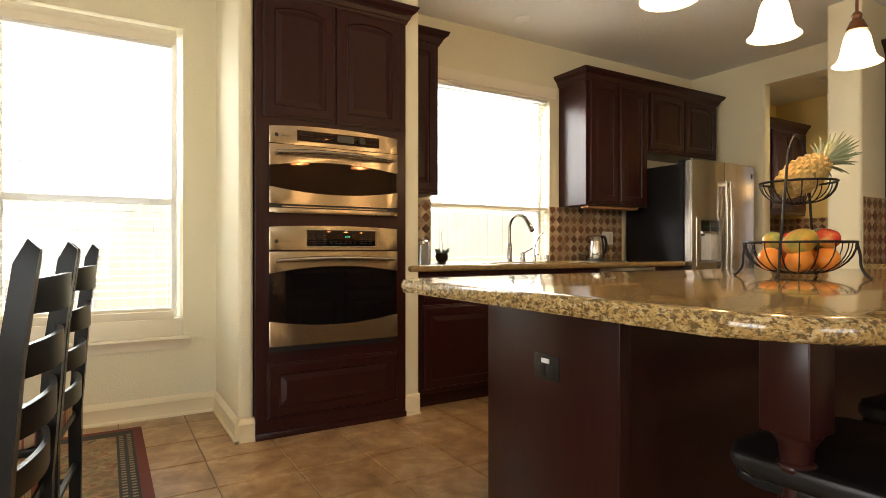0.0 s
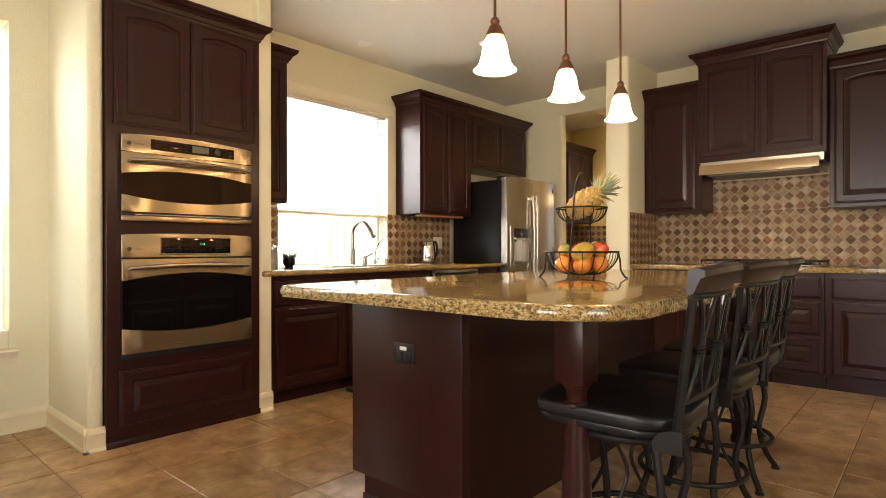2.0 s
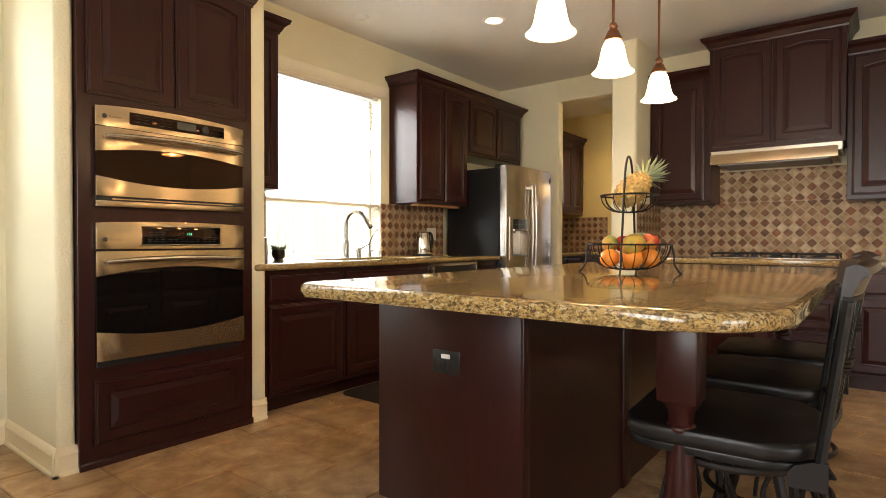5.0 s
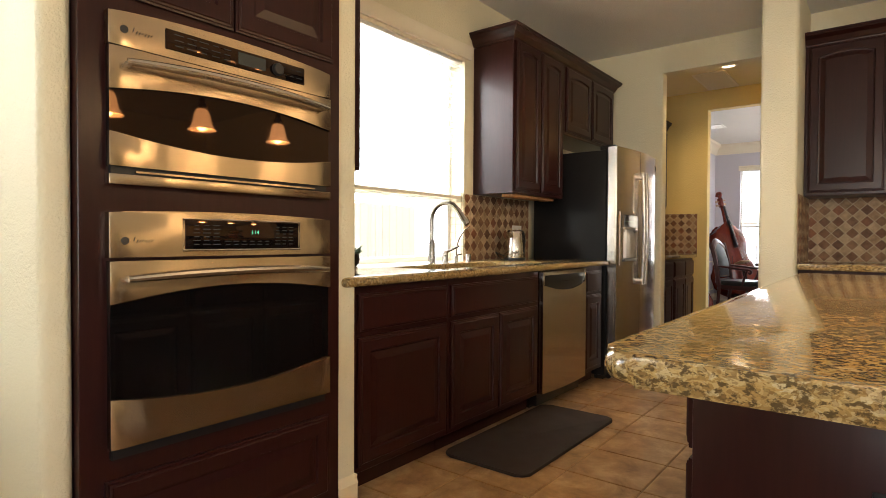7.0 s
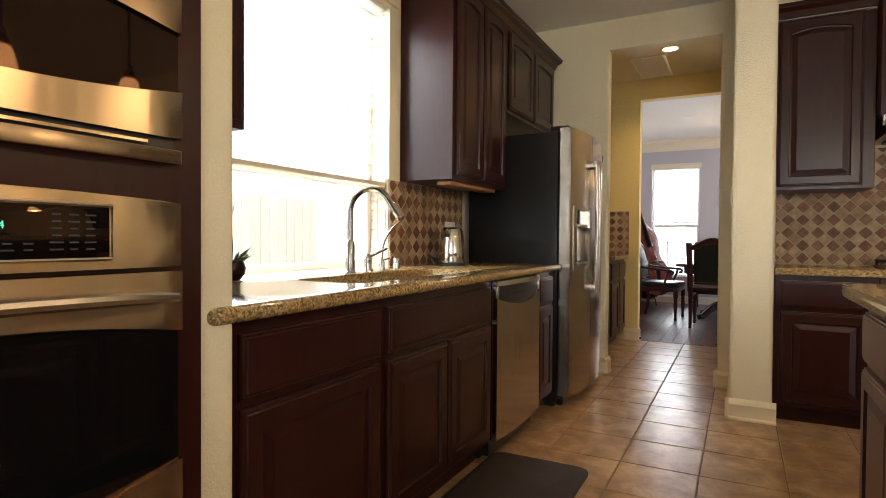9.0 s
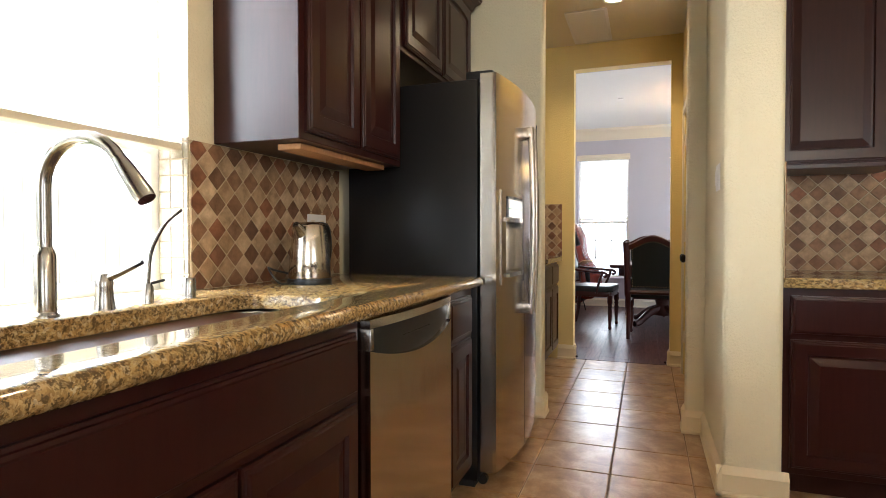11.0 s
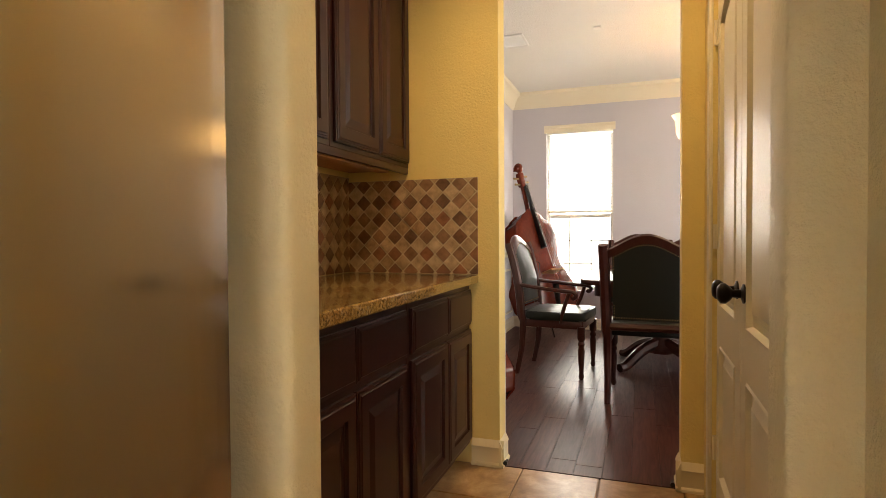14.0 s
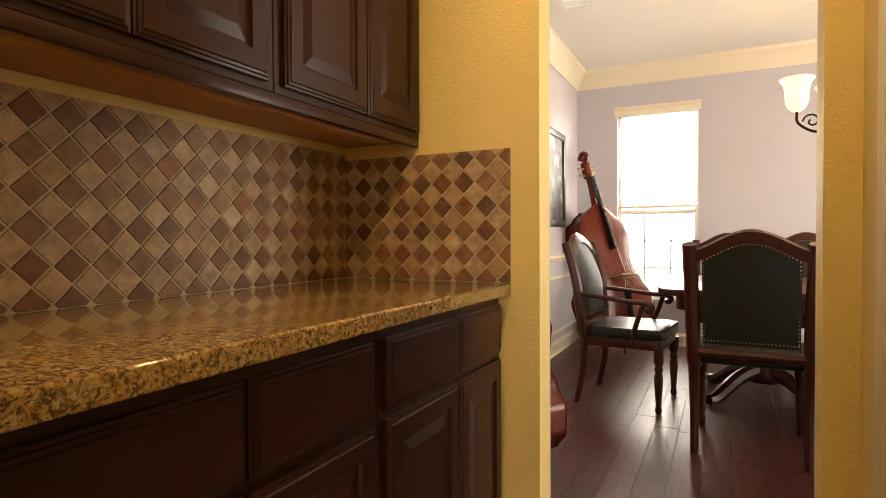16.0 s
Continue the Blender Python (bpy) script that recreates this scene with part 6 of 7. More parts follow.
def recess_panel(bm, x0, x1, z0, z1, arch=0.0):
    loops = []
    for inset, dep in ((0, 0.0), (0.006, -0.004), (0.014, 0.012), (0.030, 0.014), (0.055, 0.002)):
        w, h = x1 - x0, z1 - z0
        pts = [(x0 + inset, z0 + inset), (x1 - inset, z0 + inset)]
        for k in range(9):
            u = x1 - inset - (w - 2 * inset) * k / 8
            pts.append((u, z1 - inset - arch * (2 * (u - x0) / w - 1) ** 2))
        loops.append([(x, dep, z) for x, z in pts])
    return add_loops(bm, loops, cap_first=False)


def closet_leaf(name, x0, w, knob_x, hinge_x):
    """A moulded two-panel door leaf in the south wall, its face towards +y."""
    d = setting(thing(name, "closed cream two-panel closet door with dark bronze knob", "door", pose(x0 + w, 2.395, 0, 0, 0, 180)), "", "door")
    ph, bm = 2.035, bmesh.new()
    st = 0.095
    zs = ((0.22, 0.70), (0.84, 1.90))
    for a in ((0, st, 0.01, ph), (w - st, w, 0.01, ph), (st, w - st, 0.01, zs[0][0]), (st, w - st, zs[0][1], zs[1][0]), (st, w - st, zs[1][1], ph)):
        add_box(bm, a[0], a[1], 0.0, 0.035, a[2], a[3])
    for k in range(9):
        u0, u1 = st + (w - 2 * st) * k / 9, st + (w - 2 * st) * (k + 1) / 9
        um = ((u0 + u1) / 2 - w / 2) / (w / 2 - st)
        add_box(bm, u0, u1, 0.0, 0.035, zs[1][1] - 0.06 * um * um, zs[1][1] + 0.001)
    recess_panel(bm, st, w - st, zs[0][0], zs[0][1])
    recess_panel(bm, st, w - st, zs[1][0], zs[1][1], 0.06)
    add_box(bm, st, w - st, 0.02, 0.034, zs[0][0], zs[1][1])
    part("leaf", bm, DOOR_PAINT, d, smooth=25)
    kx = x0 + w - knob_x
    k1 = bmesh.new()
    lathe([(0.027, 0), (0.027, 0.004), (0.012, 0.010), (0.011, 0.030), (0.020, 0.036), (0.029, 0.048), (0.028, 0.060), (0.018, 0.068), (0.0, 0.069)], 22, bm=k1)
    bmesh.ops.transform(k1, matrix=pose(kx, 0, 0.935, 90), verts=k1.verts)
    part("knob", k1, BRONZE, d, "dark oil-rubbed bronze knob", smooth=60)
    hx = x0 + w - hinge_x
    for z in (0.30, 1.09, 1.84):
        hb = tube([(hx, -0.008, z - 0.045), (hx, -0.008, z + 0.045)], 0.007, 8)
        add_box(hb, hx - 0.02, hx + 0.02, -0.003, 0.001, z - 0.045, z + 0.045)
        part("hinge", hb, DOOR_PAINT, d)
    return d


closet_leaf("door_1", 5.985, 0.523, 6.452, 5.985)
closet_leaf("door_2", 6.512, 0.523, 6.570, 7.035)
cs = bmesh.new()
add_box(cs, 5.915, 5.978, 2.41, 2.424, 0.0, 2.10, 0.004)
add_box(cs, 7.042, 7.105, 2.41, 2.424, 0.0, 2.10, 0.004)
add_box(cs, 5.978, 7.042, 2.41, 2.424, 2.04, 2.10, 0.004)
setting(part("door_casing", cs, DOOR_PAINT), "cream door casing", "trim")
sw = thing("light_switch", "white double light switch plate on the cream wall", "light switch")
part("plate", box(4.958, 5.082, 2.385, 2.391, 1.288, 1.404, 0.003), WHITE, sw)
for x in (4.997, 5.043):
    part("toggle", box(x - 0.016, x + 0.016, 2.39, 2.396, 1.313, 1.379, 0.003), WHITE, sw)

# ---------- dining room ----------
NAIL = material("brass_nailhead", (0.35, 0.24, 0.12), 0.35, 0.9)


def dining_chair(name, label, at, arms=False):
    """Origin on the floor under the seat; the sitter faces +y, the back stands at -y."""
    c = thing(name, label, "dining chair", at, "dining chairs")
    W, D, H = 0.27, 0.24, 0.47

    def back(x, z):
        u = max(0.0, (z - H) / 0.62)
        return (x, -D - 0.02 - 0.10 * u * u - 0.02 * u, z)

    def crest(x):
        return 1.045 + 0.055 * math.cos(min(1.0, abs(x) / W) * math.pi / 1.15) * (1 if abs(x) < W * 0.93 else 0.9)
    for sx in (-1, 1):
        post = [(sx * (W - 0.03), -D - 0.06, 0.0), (sx * (W - 0.03), -D - 0.02, 0.2), (sx * (W - 0.025), -D - 0.005, H - 0.05)] + [back(sx * (W - 0.022 + 0.012 * k / 8), H + 0.565 * k / 8) for k in range(9)]
        part("back_post", tube(post, 0.022, 8, [0.019, 0.023, 0.028] + [0.034] * 9), WOOD_RED, c)
        part("front_leg", lathe([(0.014, 0), (0.022, 0.02), (0.016, 0.05), (0.022, 0.12), (0.027, 0.22), (0.020, 0.25), (0.028, 0.27), (0.020, 0.29), (0.030, 0.31), (0.030, 0.40)], 16, (sx * (W - 0.03), D - 0.03)), WOOD_RED, c)
        part("side_rail", box(sx * (W - 0.03) - 0.014, sx * (W - 0.03) + 0.014, -D, D - 0.03, H - 0.09, H - 0.03, 0.004), WOOD_RED, c)
    part("front_rail", box(-W + 0.03, W - 0.03, D - 0.045, D - 0.015, H - 0.09, H - 0.03, 0.004), WOOD_RED, c)
    part("back_rail", tube([back(x, H + 0.03) for x in (-W + 0.03, 0, W - 0.03)], 0.026, 8), WOOD_RED, c)
    part("seat", prism(rounded(-W + 0.005, W - 0.005, -D + 0.005, D, (0.05,) * 4, 5), H - 0.03, H + 0.035, 0.026, 4), LEATHER_GREEN, c, "padded dark green leather seat", smooth=60)
    n = 18
    for sgn, nm in ((-1, "back_panel"), (1, "back_cushion")):
        loops = []
        for k in range(n + 1):
            x = -(W - 0.065) + 2 * (W - 0.065) * k / n
            top = crest(x) - 0.05
            a, m_, b = back(x, H + 0.075), back(x, (H + 0.075 + top) / 2), back(x, top)
            bulge = (0.012 if sgn < 0 else 0.03) * (1 - (x / (W - 0.04)) ** 4)
            ring = [(a[0], a[1], a[2]), (a[0], a[1] + sgn * 0.014, a[2]), (m_[0], m_[1] + sgn * (0.016 + bulge), m_[2]), (b[0], b[1] + sgn * 0.014, b[2]), (b[0], b[1], b[2])]
            loops.append(ring)
        part(nm, add_loops(bmesh.new(), loops), LEATHER_GREEN, c, "padded dark green leather panel", smooth=60)
    rail = []
    for k in range(n + 1):
        x = -W + 2 * W * k / n
        t = crest(x)
        b0, b1 = back(x, t - 0.06), back(x, t)
        rail.append([(b0[0], b0[1] - 0.022, b0[2]), (b0[0], b0[1] + 0.022, b0[2]), (b1[0], b1[1] + 0.020, b1[2] - 0.008), (b1[0], b1[1], b1[2] + 0.004), (b1[0], b1[1] - 0.020, b1[2] - 0.008)])
    part("crest_rail", add_loops(bmesh.new(), rail), WOOD_RED, c, "arched carved crest rail", smooth=60)
    nails = bmesh.new()
    line = [(x, crest(x) - 0.066) for x in [-(W - 0.072) + 2 * (W - 0.072) * k / 26 for k in range(27)]]
    line += [(sx * (W - 0.072), H + 0.10 + 0.40 * k / 22) for sx in (-1, 1) for k in range(23)]
    line += [(-(W - 0.072) + 2 * (W - 0.072) * k / 26, H + 0.092) for k in range(27)]
    for x, z in line:
        p = Vector(back(x, z))
        for sgn in (-1, 1):
            add_box(nails, p.x - 0.003, p.x + 0.003, p.y + sgn * 0.018 - 0.003, p.y + sgn * 0.018 + 0.003, p.z - 0.003, p.z + 0.003)
    part("nailhead_row", nails, NAIL, c)["kind"] = "stuff"
    if arms:
        for sx in (-1, 1):
            pts = curve_points([back(sx * (W - 0.015), H + 0.24), (sx * (W + 0.01), -D + 0.10, H + 0.225), (sx * (W + 0.025), 0.05, H + 0.205), (sx * (W + 0.025), 0.15, H + 0.20), (sx * (W + 0.025), 0.185, H + 0.175), (sx * (W + 0.02), 0.165, H + 0.15), (sx * (W + 0.02), 0.15, H + 0.165)], 24)
            part("arm", tube(pts, 0.02, 8, flat=0.8), WOOD_RED, c)
            part("arm_post", tube(curve_points([(sx * (W + 0.02), 0.13, H + 0.19), (sx * (W + 0.02), 0.10, H + 0.10), (sx * (W - 0.01), 0.07, H + 0.02), (sx * (W - 0.02), 0.06, H - 0.05)], 10), 0.016, 8), WOOD_RED, c)
    return c


side_chair = dining_chair("dining_chair", "mahogany dining chair with nailhead-trimmed dark leather back", pose(8.80, 2.615, 0, 0, 0, -92))
copy_thing(side_chair, pose(8.80, 1.85, 0, 0, 0, -90))
copy_thing(side_chair, pose(10.66, 2.70, 0, 0, 0, 90))
copy_thing(side_chair, pose(10.66, 2.12, 0, 0, 0, 90))
dining_chair("dining_armchair", "carved mahogany dining armchair with dark leather seat and back", pose(9.35, 3.27, 0, 0, 0, 174), True)

dt = thing("dining_table", "dark mahogany dining table with rounded moulded edge", "dining table")
part("tabletop", prism(rounded(9.02, 10.42, 0.9, 3.10, (0.16,) * 4, 8), 0.722, 0.762, 0.014, 4), WOOD_RED, dt, smooth=60)
part("apron", prism(rounded(9.12, 10.32, 1.0, 3.0, (0.12,) * 4, 6), 0.63, 0.724), WOOD_RED, dt)
for y in (1.45, 2.50):
    ped = part("pedestal", lathe([(0.10, 0.12), (0.12, 0.16), (0.07, 0.24), (0.10, 0.36), (0.12, 0.44), (0.06, 0.54), (0.09, 0.60), (0.14, 0.635)], 24, (9.72, y)), WOOD_RED, dt, smooth=60)
    for k in range(4):
        a = math.pi / 4 + math.pi / 2 * k
        c0, s0 = math.cos(a), math.sin(a)
        part("foot", tube(curve_points([(9.72 + 0.06 * c0, y + 0.06 * s0, 0.20), (9.72 + 0.22 * c0, y + 0.22 * s0, 0.15), (9.72 + 0.38 * c0, y + 0.38 * s0, 0.05), (9.72 + 0.45 * c0, y + 0.45 * s0, 0.035)], 12), 0.04, 8, [0.05 - 0.0012 * i for i in range(13)]), WOOD_RED, ped)

# double bass
VARNISH = cabinet_wood("red_varnished_spruce", (0.095, 0.011, 0.005), (0.16, 0.023, 0.008), 0.24)


def outline_width(u):
    """Half width of the body over its height (0 bottom, 1 top)."""
    pts = ((0.0, 0.05), (0.05, 0.22), (0.15, 0.315), (0.28, 0.33), (0.42, 0.26), (0.50, 0.205), (0.58, 0.20), (0.66, 0.225), (0.76, 0.245), (0.86, 0.22), (0.94, 0.12), (1.0, 0.035))
    for (a, wa), (b, wb) in zip(pts, pts[1:]):
        if u <= b:
            f = (u - a) / (b - a)
            f = f * f * (3 - 2 * f)
            return wa + (wb - wa) * f
    return 0.035


def string_bass(name, label, at, k=1.0):
    """Local z along the instrument, local -y its front; origin at the end pin's tip."""
    b = thing(name, label, name.split("_")[-1], at)
    z0, hb = 0.12 * k, 1.08 * k
    n = 36
    right = [(outline_width(i / n) * k, z0 + hb * i / n) for i in range(n + 1)]
    ring = right + [(-x, z) for x, z in right[::-1]]
    dep = 0.10 * k
    cz = z0 + hb * 0.45
    loops = []
    for s, y in ((0.86, -dep - 0.018 * k), (0.985, -dep), (1.0, -dep + 0.006), (0.97, -dep + 0.008), (0.97, dep - 0.008), (1.0, dep - 0.006), (0.985, dep), (0.86, dep + 0.02 * k)):
        loops.append([(x * s, y, cz + (z - cz) * s) for x, z in ring])
    part("body", add_loops(bmesh.new(), loops), VARNISH, b, "red-brown varnished body", smooth=50)
    part("end_pin", tube([(0, 0, 0.0), (0, 0, z0 + 0.02)], 0.007 * k, 8), BLACK, b)
    top = z0 + hb
    part("neck", tube([(0, -dep * 0.6, top - 0.04), (0, -dep * 0.75, top + 0.16 * k), (0, -dep * 0.72, top + 0.25 * k)], 0.024 * k, 10), VARNISH, b)
    part("fingerboard", tube([(0, -dep - 0.055 * k, z0 + hb * 0.63), (0, -dep - 0.012 * k, top + 0.23 * k)], 0.028 * k, 8, [0.040 * k, 0.024 * k], flat=0.45), BLACK, b, "black ebony fingerboard")
    sc = bmesh.new()
    add_box(sc, -0.026 * k, 0.026 * k, -dep * 1.0, -dep * 0.4, top + 0.24 * k, top + 0.38 * k, 0.008)
    spiral = [(0, -dep * 0.75 + (0.052 - 0.0042 * i) * k * math.cos(i * 0.6), top + 0.42 * k + (0.052 - 0.0042 * i) * k * math.sin(i * 0.6)) for i in range(12)]
    add_tube(sc, spiral, 0.022 * k, 8)
    part("scroll", sc, VARNISH, b, "carved scroll and peg box", smooth=40)
    for i, sx in enumerate((-1, 1, -1, 1)):
        part("tuning_peg", tube([(0, -dep * 0.7, top + (0.26 + 0.030 * i) * k), (sx * 0.085 * k, -dep * 0.7, top + (0.26 + 0.030 * i) * k)], 0.007 * k, 6, [0.006 * k, 0.011 * k]), NAIL, b)
    part("bridge", box(-0.075 * k, 0.075 * k, -dep - 0.15 * k, -dep - 0.012 * k, z0 + hb * 0.405, z0 + hb * 0.42, 0.004), RAW_WOOD, b, "pale maple bridge")
    part("tailpiece", tube([(0, -dep - 0.03 * k, z0 + 0.02), (0, -dep - 0.085 * k, z0 + hb * 0.33)], 0.03 * k, 8, [0.02 * k, 0.042 * k], flat=0.35), BLACK, b)
    for i in range(4):
        x = (-0.024 + 0.016 * i) * k
        part("string", tube([(x, -dep - 0.095 * k, z0 + hb * 0.33), (x * 1.6, -dep - 0.152 * k, z0 + hb * 0.412), (x * 0.6, -dep - 0.03 * k, top + 0.25 * k)], 0.0016, 4), STEEL_PLAIN, b)
    # black strips on the uncut front stand in for the shaded openings
    for sx in (-1, 1):
        pts = curve_points([(sx * 0.10 * k, 0, z0 + hb * 0.52), (sx * 0.075 * k, 0, z0 + hb * 0.50), (sx * 0.095 * k, 0, z0 + hb * 0.44), (sx * 0.13 * k, 0, z0 + hb * 0.37), (sx * 0.115 * k, 0, z0 + hb * 0.345)], 14)
        part("sound_hole", tube([(p.x, -dep - 0.0135 * k, p.z) for p in pts], 0.008 * k, 6, flat=0.5), BLACK_MATTE, b)
    return b


string_bass("double_bass", "red-brown varnished double bass leaning in the dining room corner", pose(10.80, 3.53, 0.0, 0, 0, -38) @ pose(0, 0, 0, -20), 1.20)
string_bass("cello", "red-brown cello leaning against the dining room wall", pose(7.95, 3.55, 0, 0, -6, -120), 0.70)

# chandelier
SHADE_CUP = material("alabaster_cup_glass", (0.9, 0.7, 0.4), 0.4)
bsdf(SHADE_CUP).inputs["Emission Color"].default_value = (1.0, 0.66, 0.26, 1)
bsdf(SHADE_CUP).inputs["Emission Strength"].default_value = 0.8
cd = thing("chandelier", "bronze scroll-arm chandelier with lit alabaster cup shades", "chandelier", pose(9.65, 2.00, 1.715))
part("stem", lathe([(0.01, 0), (0.03, 0.02), (0.018, 0.06), (0.035, 0.12), (0.015, 0.2), (0.02, 0.34), (0.008, 0.38), (0.006, DINING_CEIL - 1.735)], 16), BRONZE, cd)
part("canopy", lathe([(0.01, DINING_CEIL - 1.765), (0.06, DINING_CEIL - 1.735), (0.065, DINING_CEIL - 1.715)], 20), BRONZE, cd)
for k in range(5):
    a = math.pi / 2 + 2 * math.pi * k / 5
    c0, s0 = math.cos(a), math.sin(a)
    arm = curve_points([(0.02 * c0, 0.02 * s0, 0.13), (0.10 * c0, 0.10 * s0, 0.03), (0.22 * c0, 0.22 * s0, 0.0), (0.32 * c0, 0.32 * s0, 0.06), (0.33 * c0, 0.33 * s0, 0.135)], 16)
    ar = part("arm", tube(arm, 0.009, 8), BRONZE, cd)
    curl = [(c0 * (0.25 + (0.05 - 0.003 * i) * math.cos(i * 0.55)), s0 * (0.25 + (0.05 - 0.003 * i) * math.cos(i * 0.55)), 0.07 + (0.05 - 0.003 * i) * math.sin(i * 0.55)) for i in range(14)]
    part("scroll", tube(curl, 0.006, 6), BRONZE, ar)
    st = 24
    prof = [(0.02, 0.135), (0.046, 0.155), (0.064, 0.20), (0.066, 0.26), (0.074, 0.305), (0.098, 0.34), (0.095, 0.342), (0.070, 0.305), (0.062, 0.26), (0.060, 0.20), (0.042, 0.16)]
    sh = add_loops(bmesh.new(), [[(0.33 * c0 + r * math.cos(2 * math.pi * i / st), 0.33 * s0 + r * math.sin(2 * math.pi * i / st), z) for i in range(st)] for r, z in prof], cap_last=True)
    part("shade", sh, SHADE_CUP, ar, "glowing frosted cup shade", smooth=60).visible_shadow = False

# framed picture and wall mouldings
fp = thing("framed_picture", "dark framed picture with pale floral print on the dining wall", "picture")
PX0, PX1, PZ0, PZ1 = 10.03, 10.81, 1.165, 2.035
fr_bm = bmesh.new()
for a in ((PX0, PX1, PZ0, PZ0 + 0.06), (PX0, PX1, PZ1 - 0.06, PZ1), (PX0, PX0 + 0.06, PZ0 + 0.06, PZ1 - 0.06), (PX1 - 0.06, PX1, PZ0 + 0.06, PZ1 - 0.06)):
    add_box(fr_bm, a[0], a[1], 4.08, 4.113, a[2], a[3], 0.008)
part("frame", fr_bm, material("dark_silver_frame", (0.07, 0.065, 0.06), 0.35, 0.5), fp)
ART = material("dark_still_life_print", (0.05, 0.05, 0.06), 0.4)
colour_in(ART, ramp(ART, noise_of(ART, coords(ART), 7, 4), (0.42, (0.02, 0.022, 0.03)), (0.55, (0.12, 0.12, 0.14)), (0.66, (0.55, 0.53, 0.50))))
part("print", box(PX0 + 0.055, PX1 - 0.055, 4.098, 4.112, PZ0 + 0.055, PZ1 - 0.055), ART, fp)
for x0, x1 in ((7.65, 8.75), (8.95, 10.05), (10.25, 11.335)):
    bm = bmesh.new()
    for a in ((x0, x1, 0.19, 0.215), (x0, x1, 0.685, 0.71), (x0, x0 + 0.025, 0.215, 0.685), (x1 - 0.025, x1, 0.215, 0.685)):
        add_box(bm, a[0], a[1], 4.101, 4.1145, a[2], a[3], 0.004)
    setting(part("panel_moulding", bm, TRIM), "white rectangular wall panel moulding", "trim")
for x, y, z in ((7.345, 3.261, 0.02), (7.345, 2.533, 0.02)):
    s = thing("door_stop", "small bronze spring door stop at the baseboard", "door stop", pose(x - 0.045, y - (0.0 if y > 3 else 0.0), z))
    part("spring", tube([(0, 0, 0.012), (0.03, 0, 0.012)], 0.006, 8), BRONZE, s)
    part("tip", tube([(-0.012, 0, 0.012), (0.002, 0, 0.012)], 0.010, 10), BLACK, s)

# ---------- tiles, planks ----------


def clip(poly, x0, x1, y0, y1):
    for axis, limit, keep in ((0, x0, 1), (0, x1, -1), (1, y0, 1), (1, y1, -1)):
        out = []
        for a, b in zip(poly, poly[1:] + poly[:1]):
            ia, ib = (a[axis] - limit) * keep >= 0, (b[axis] - limit) * keep >= 0
            if ia:
                out.append(a)
            if ia != ib:
                f = (limit - a[axis]) / (b[axis] - a[axis])
                out.append((a[0] + (b[0] - a[0]) * f, a[1] + (b[1] - a[1]) * f))
        poly = out
        if len(poly) < 3:
            return []
    return poly


def tile_mesh(poly, thick, soft, mat):
    """A low tile on a flat outline; local z stands out of the wall."""
    cx, cy = sum(p[0] for p in poly) / len(poly), sum(p[1] for p in poly) / len(poly)
    top = []
    for x, y in poly:
        d = math.hypot(x - cx, y - cy) or 1.0
        f = max(0.3, 1 - soft / d)
        top.append((cx + (x - cx) * f, cy + (y - cy) * f, thick))
    bm = bmesh.new()
    add_loops(bm, [[(x, y, 0) for x, y in poly], [(x, y, thick * 0.6) for x, y in poly], top], cap_first=False)
    return mesh_of("tile", bm, mat, 20)


def area_of(poly):
    return abs(sum(a[0] * b[1] - b[0] * a[1] for a, b in zip(poly, poly[1:] + poly[:1]))) / 2


SIDE, JOINT = 0.0560, 0.0046


def backsplash(name, label, at, w, h, skip=None, phase=(0.0, 0.0), diamond=True, mats=(TILE_DARK, TILE_LIGHT), grout=GROUT):
    """Tiled panel: local x along the wall, local y up, local z into the room."""
    back = part(name, box(0, w, 0, h, 0.0005, 0.004), grout, at=at)
    setting(back, label, "backsplash")
    tiles = []
    if diamond:
        pitch = (SIDE + JOINT) * math.sqrt(2)
        half = SIDE / math.sqrt(2)
        row = 0
        y = phase[1] - pitch
        while y < h + pitch:
            x = phase[0] - pitch + (pitch / 2 if row % 2 else 0)
            while x < w + pitch:
                tiles.append((x, y, [(x, y - half), (x + half, y), (x, y + half), (x - half, y)], mats[row % 2]))
                x += pitch
            y += pitch / 2
            row += 1
    else:
        pitch = 0.052
        for i in range(int(w / pitch) + 1):
            for j in range(int(h / pitch) + 1):
                x, y = i * pitch, j * pitch
                tiles.append((x, y, [(x, y), (x + 0.048, y), (x + 0.048, y + 0.048), (x, y + 0.048)], mats[(i + j) % 2]))
    shared = {}
    for x, y, poly, mat in tiles:
        full = area_of(poly)
        cut = clip(poly, 0.001, w - 0.001, 0.001, h - 0.001)
        if len(cut) < 3 or area_of(cut) < 0.06 * full:
            continue
        if skip and skip(x, y):
            continue
        if area_of(cut) > 0.999 * full:
            if mat not in shared:
                shared[mat] = tile_mesh([(a - x, b - y) for a, b in poly], 0.0056, 0.002, mat)
            ob = new("tile", shared[mat])
            ob.parent, ob.matrix_basis = back, pose(x, y, 0.002)
        else:
            ob = new("tile", tile_mesh(cut, 0.0056, 0.002, mat))
            ob.parent, ob.matrix_basis = back, pose(0, 0, 0.002)
    return back


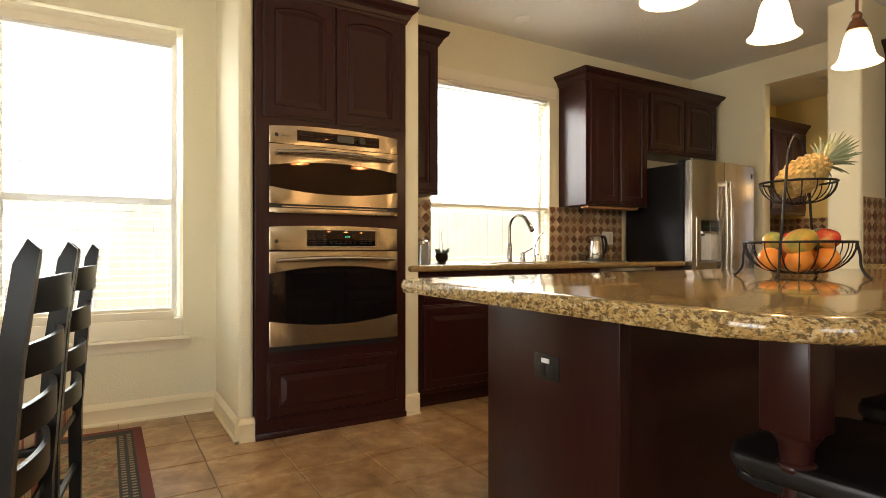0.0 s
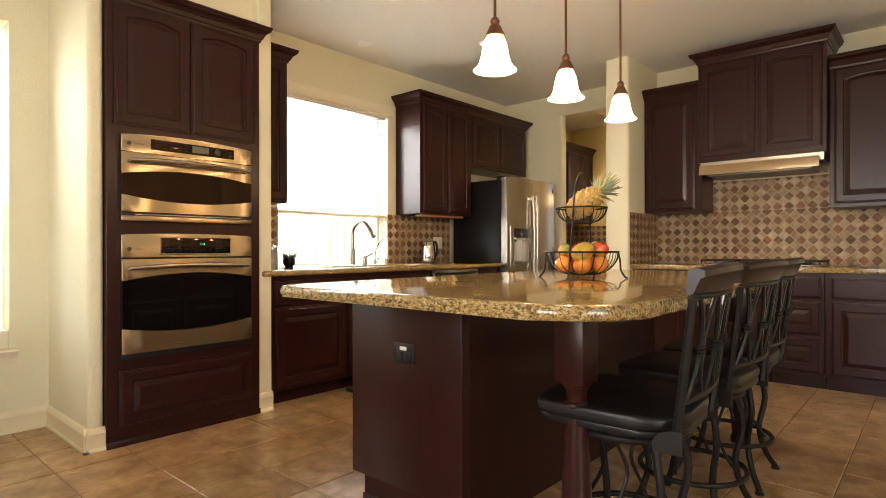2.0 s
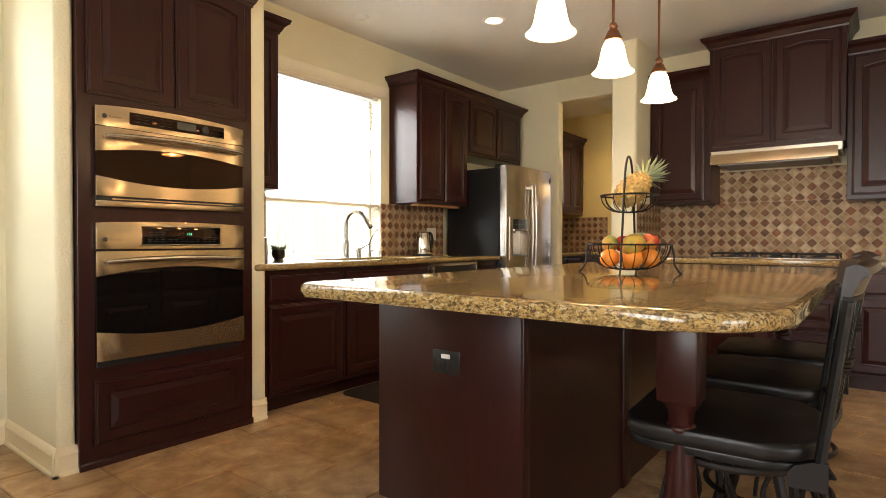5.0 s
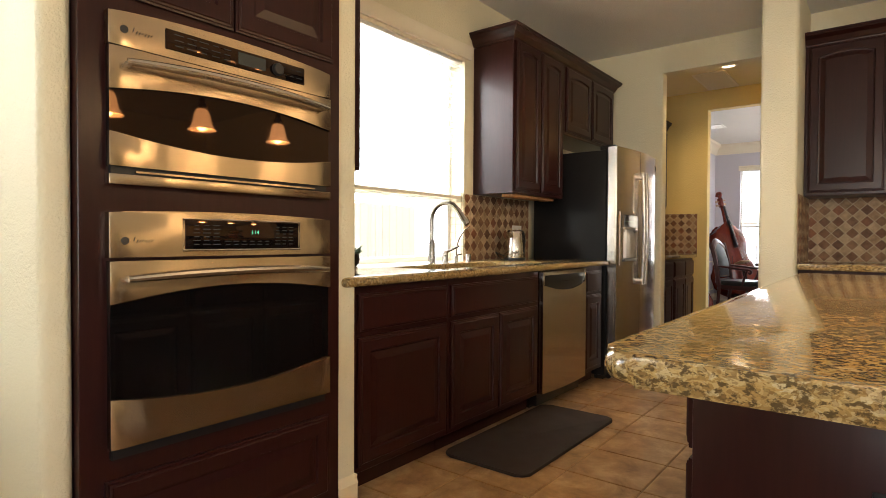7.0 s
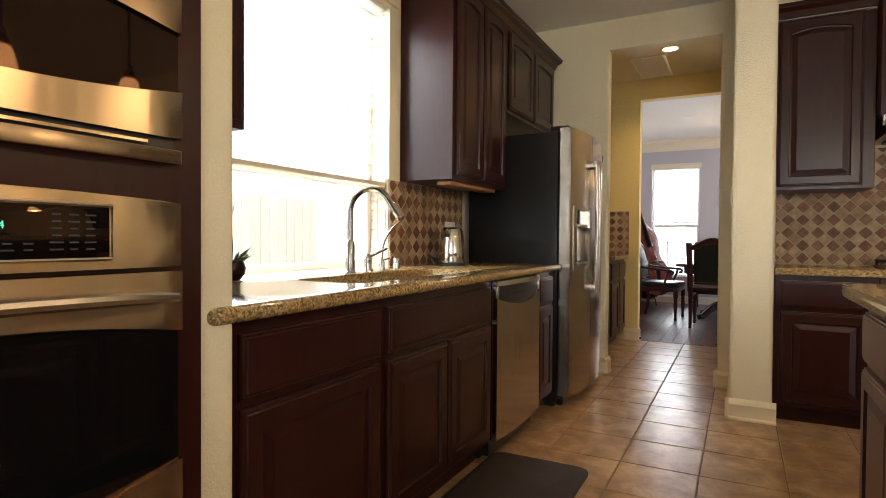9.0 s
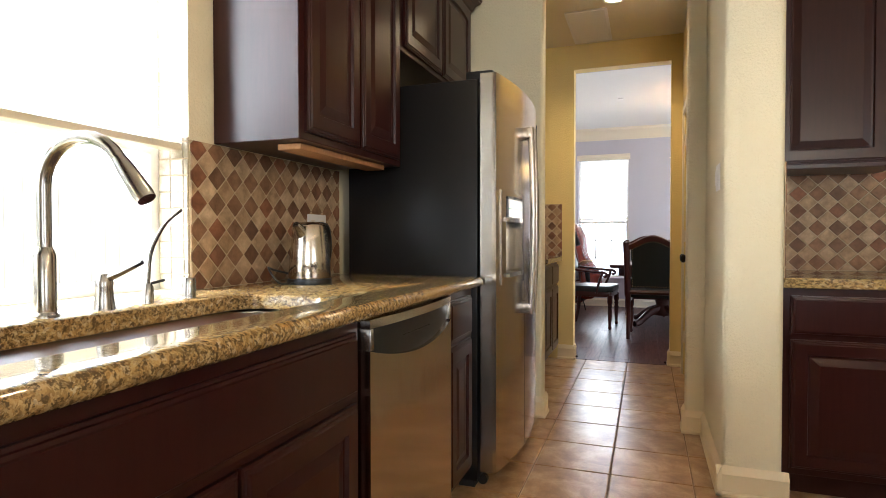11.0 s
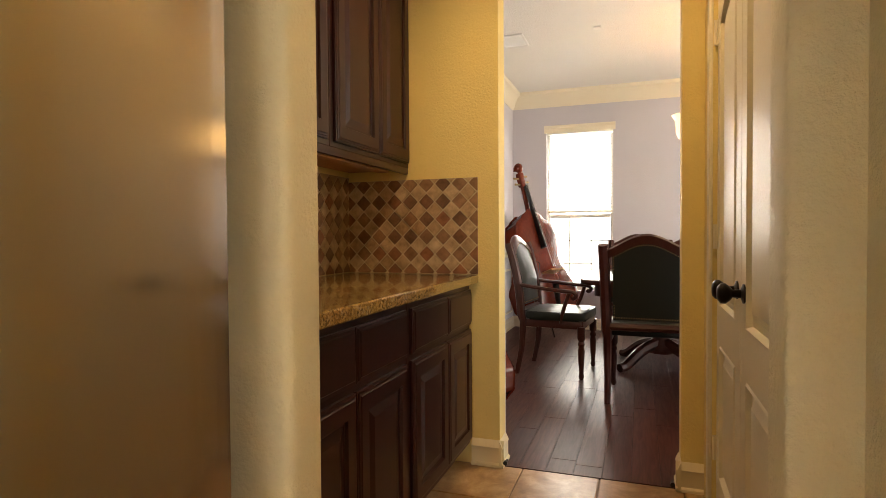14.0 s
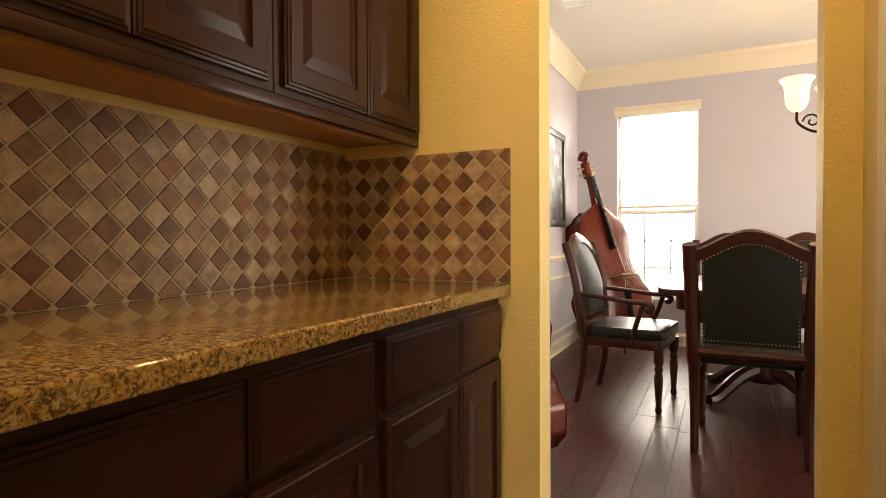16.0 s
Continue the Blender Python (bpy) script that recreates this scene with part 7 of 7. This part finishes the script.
DIAMOND = "brown and tan stone tiles in a diamond pattern"
backsplash("backsplash_sink", DIAMOND + " above the sink counter", pose(3.63, SW_Y, CT1, 90), 0.905, 1.388 - CT1, phase=(0.03, 0.02))
backsplash("backsplash_sink_left", DIAMOND + " beside the window", pose(1.96, SW_Y, CT1, 90), 0.47, 1.394 - CT1)
backsplash("backsplash_range", DIAMOND + " behind the cooktop", pose(5.535, 2.158, CT1, 90, 0, -90), 2.016, 0.48, phase=(0.02, 0.04))
backsplash("backsplash_hood", DIAMOND + " under the hood", pose(5.535, 1.66, CT1 + 0.48, 90, 0, -90), 0.97, 0.275, phase=(0.032, 0.025))
backsplash("backsplash_range_side", DIAMOND + " on the wall end", pose(4.86, 2.16, CT1, 90), 0.67, 1.388 - CT1)
backsplash("backsplash_pantry", DIAMOND + " behind the pantry counter", pose(5.73, 4.09, CT1, 90), 1.588, 1.40 - CT1, phase=(0.02, 0.01))
backsplash("backsplash_pantry_side", DIAMOND + " beside the pantry", pose(7.322, 4.085, CT1, 90, 0, -90), 0.69, 1.378 - CT1, phase=(0.0, 0.01))
backsplash("backsplash_window_reveal", "pale square stone tiles on the window reveal", pose(3.63, SW_Y + 0.118, CT1, 90, 0, -90), 0.118, 0.48, diamond=False, mats=(TILE_PALE, TILE_PALE))

# floor tiles: those along the walk are pieces of their own, the rest one joined sheet
PITCH, FJ = 0.349, 0.007
LX, LY = 7.334, 3.185
near_mesh = tile_mesh([(FJ / 2, FJ / 2), (PITCH - FJ / 2, FJ / 2), (PITCH - FJ / 2, PITCH - FJ / 2), (FJ / 2, PITCH - FJ / 2)], 0.006, 0.004, FLOOR_TILE)
rest = bmesh.new()
count = 0
for i in range(-31, 0):
    for j in range(-19, 3):
        x, y = LX + i * PITCH, LY + j * PITCH
        poly = clip([(x + FJ / 2, y + FJ / 2), (x + PITCH - FJ / 2, y + FJ / 2), (x + PITCH - FJ / 2, y + PITCH - FJ / 2), (x + FJ / 2, y + PITCH - FJ / 2)], -3.2, 7.33, -3.2, 4.05)
        if len(poly) < 3:
            continue
        hidden = (1.75 < x and x + PITCH < 3.25 and 1.45 < y and y + PITCH < 1.9) or (y > 3.45 and x > 0.9)
        if 0.0 < x and y > 0.0 and not hidden and count < 300 and area_of(poly) > 0.11:
            ob = new("tile", near_mesh)
            ob.parent = floor
            ob.matrix_basis = pose(x, y, -0.006)
            count += 1
        else:
            vs = [rest.verts.new((a, b, 0.0)) for a, b in poly]
            rest.faces.new(vs)
for f in rest.faces:
    f.normal_update()
rest_tiles = part("tile_field", rest, FLOOR_TILE, floor)
rest_tiles["kind"] = "stuff"

# dining room planks
prng = random.Random(11)
y = -0.6
lengths = {}
while y < 4.1:
    x = 7.338 - prng.uniform(0, 0.9)
    while x < 11.43:
        n = prng.choice((0.9, 1.1, 1.35))
        a, b = max(x, 7.338), min(x + n, 11.42)
        if b - a > 0.05:
            key = round(b - a, 3)
            if key not in lengths:
                lengths[key] = mesh_of("plank", box(0.0008, key - 0.0008, 0.0008, 0.1262, -0.004, 0.0, 0.0012, 1), PLANK, 20)
            ob = new("plank", lengths[key])
            ob.parent, ob.location = floor_dining, (a, y, 0.0)
        x += n
    y += 0.127
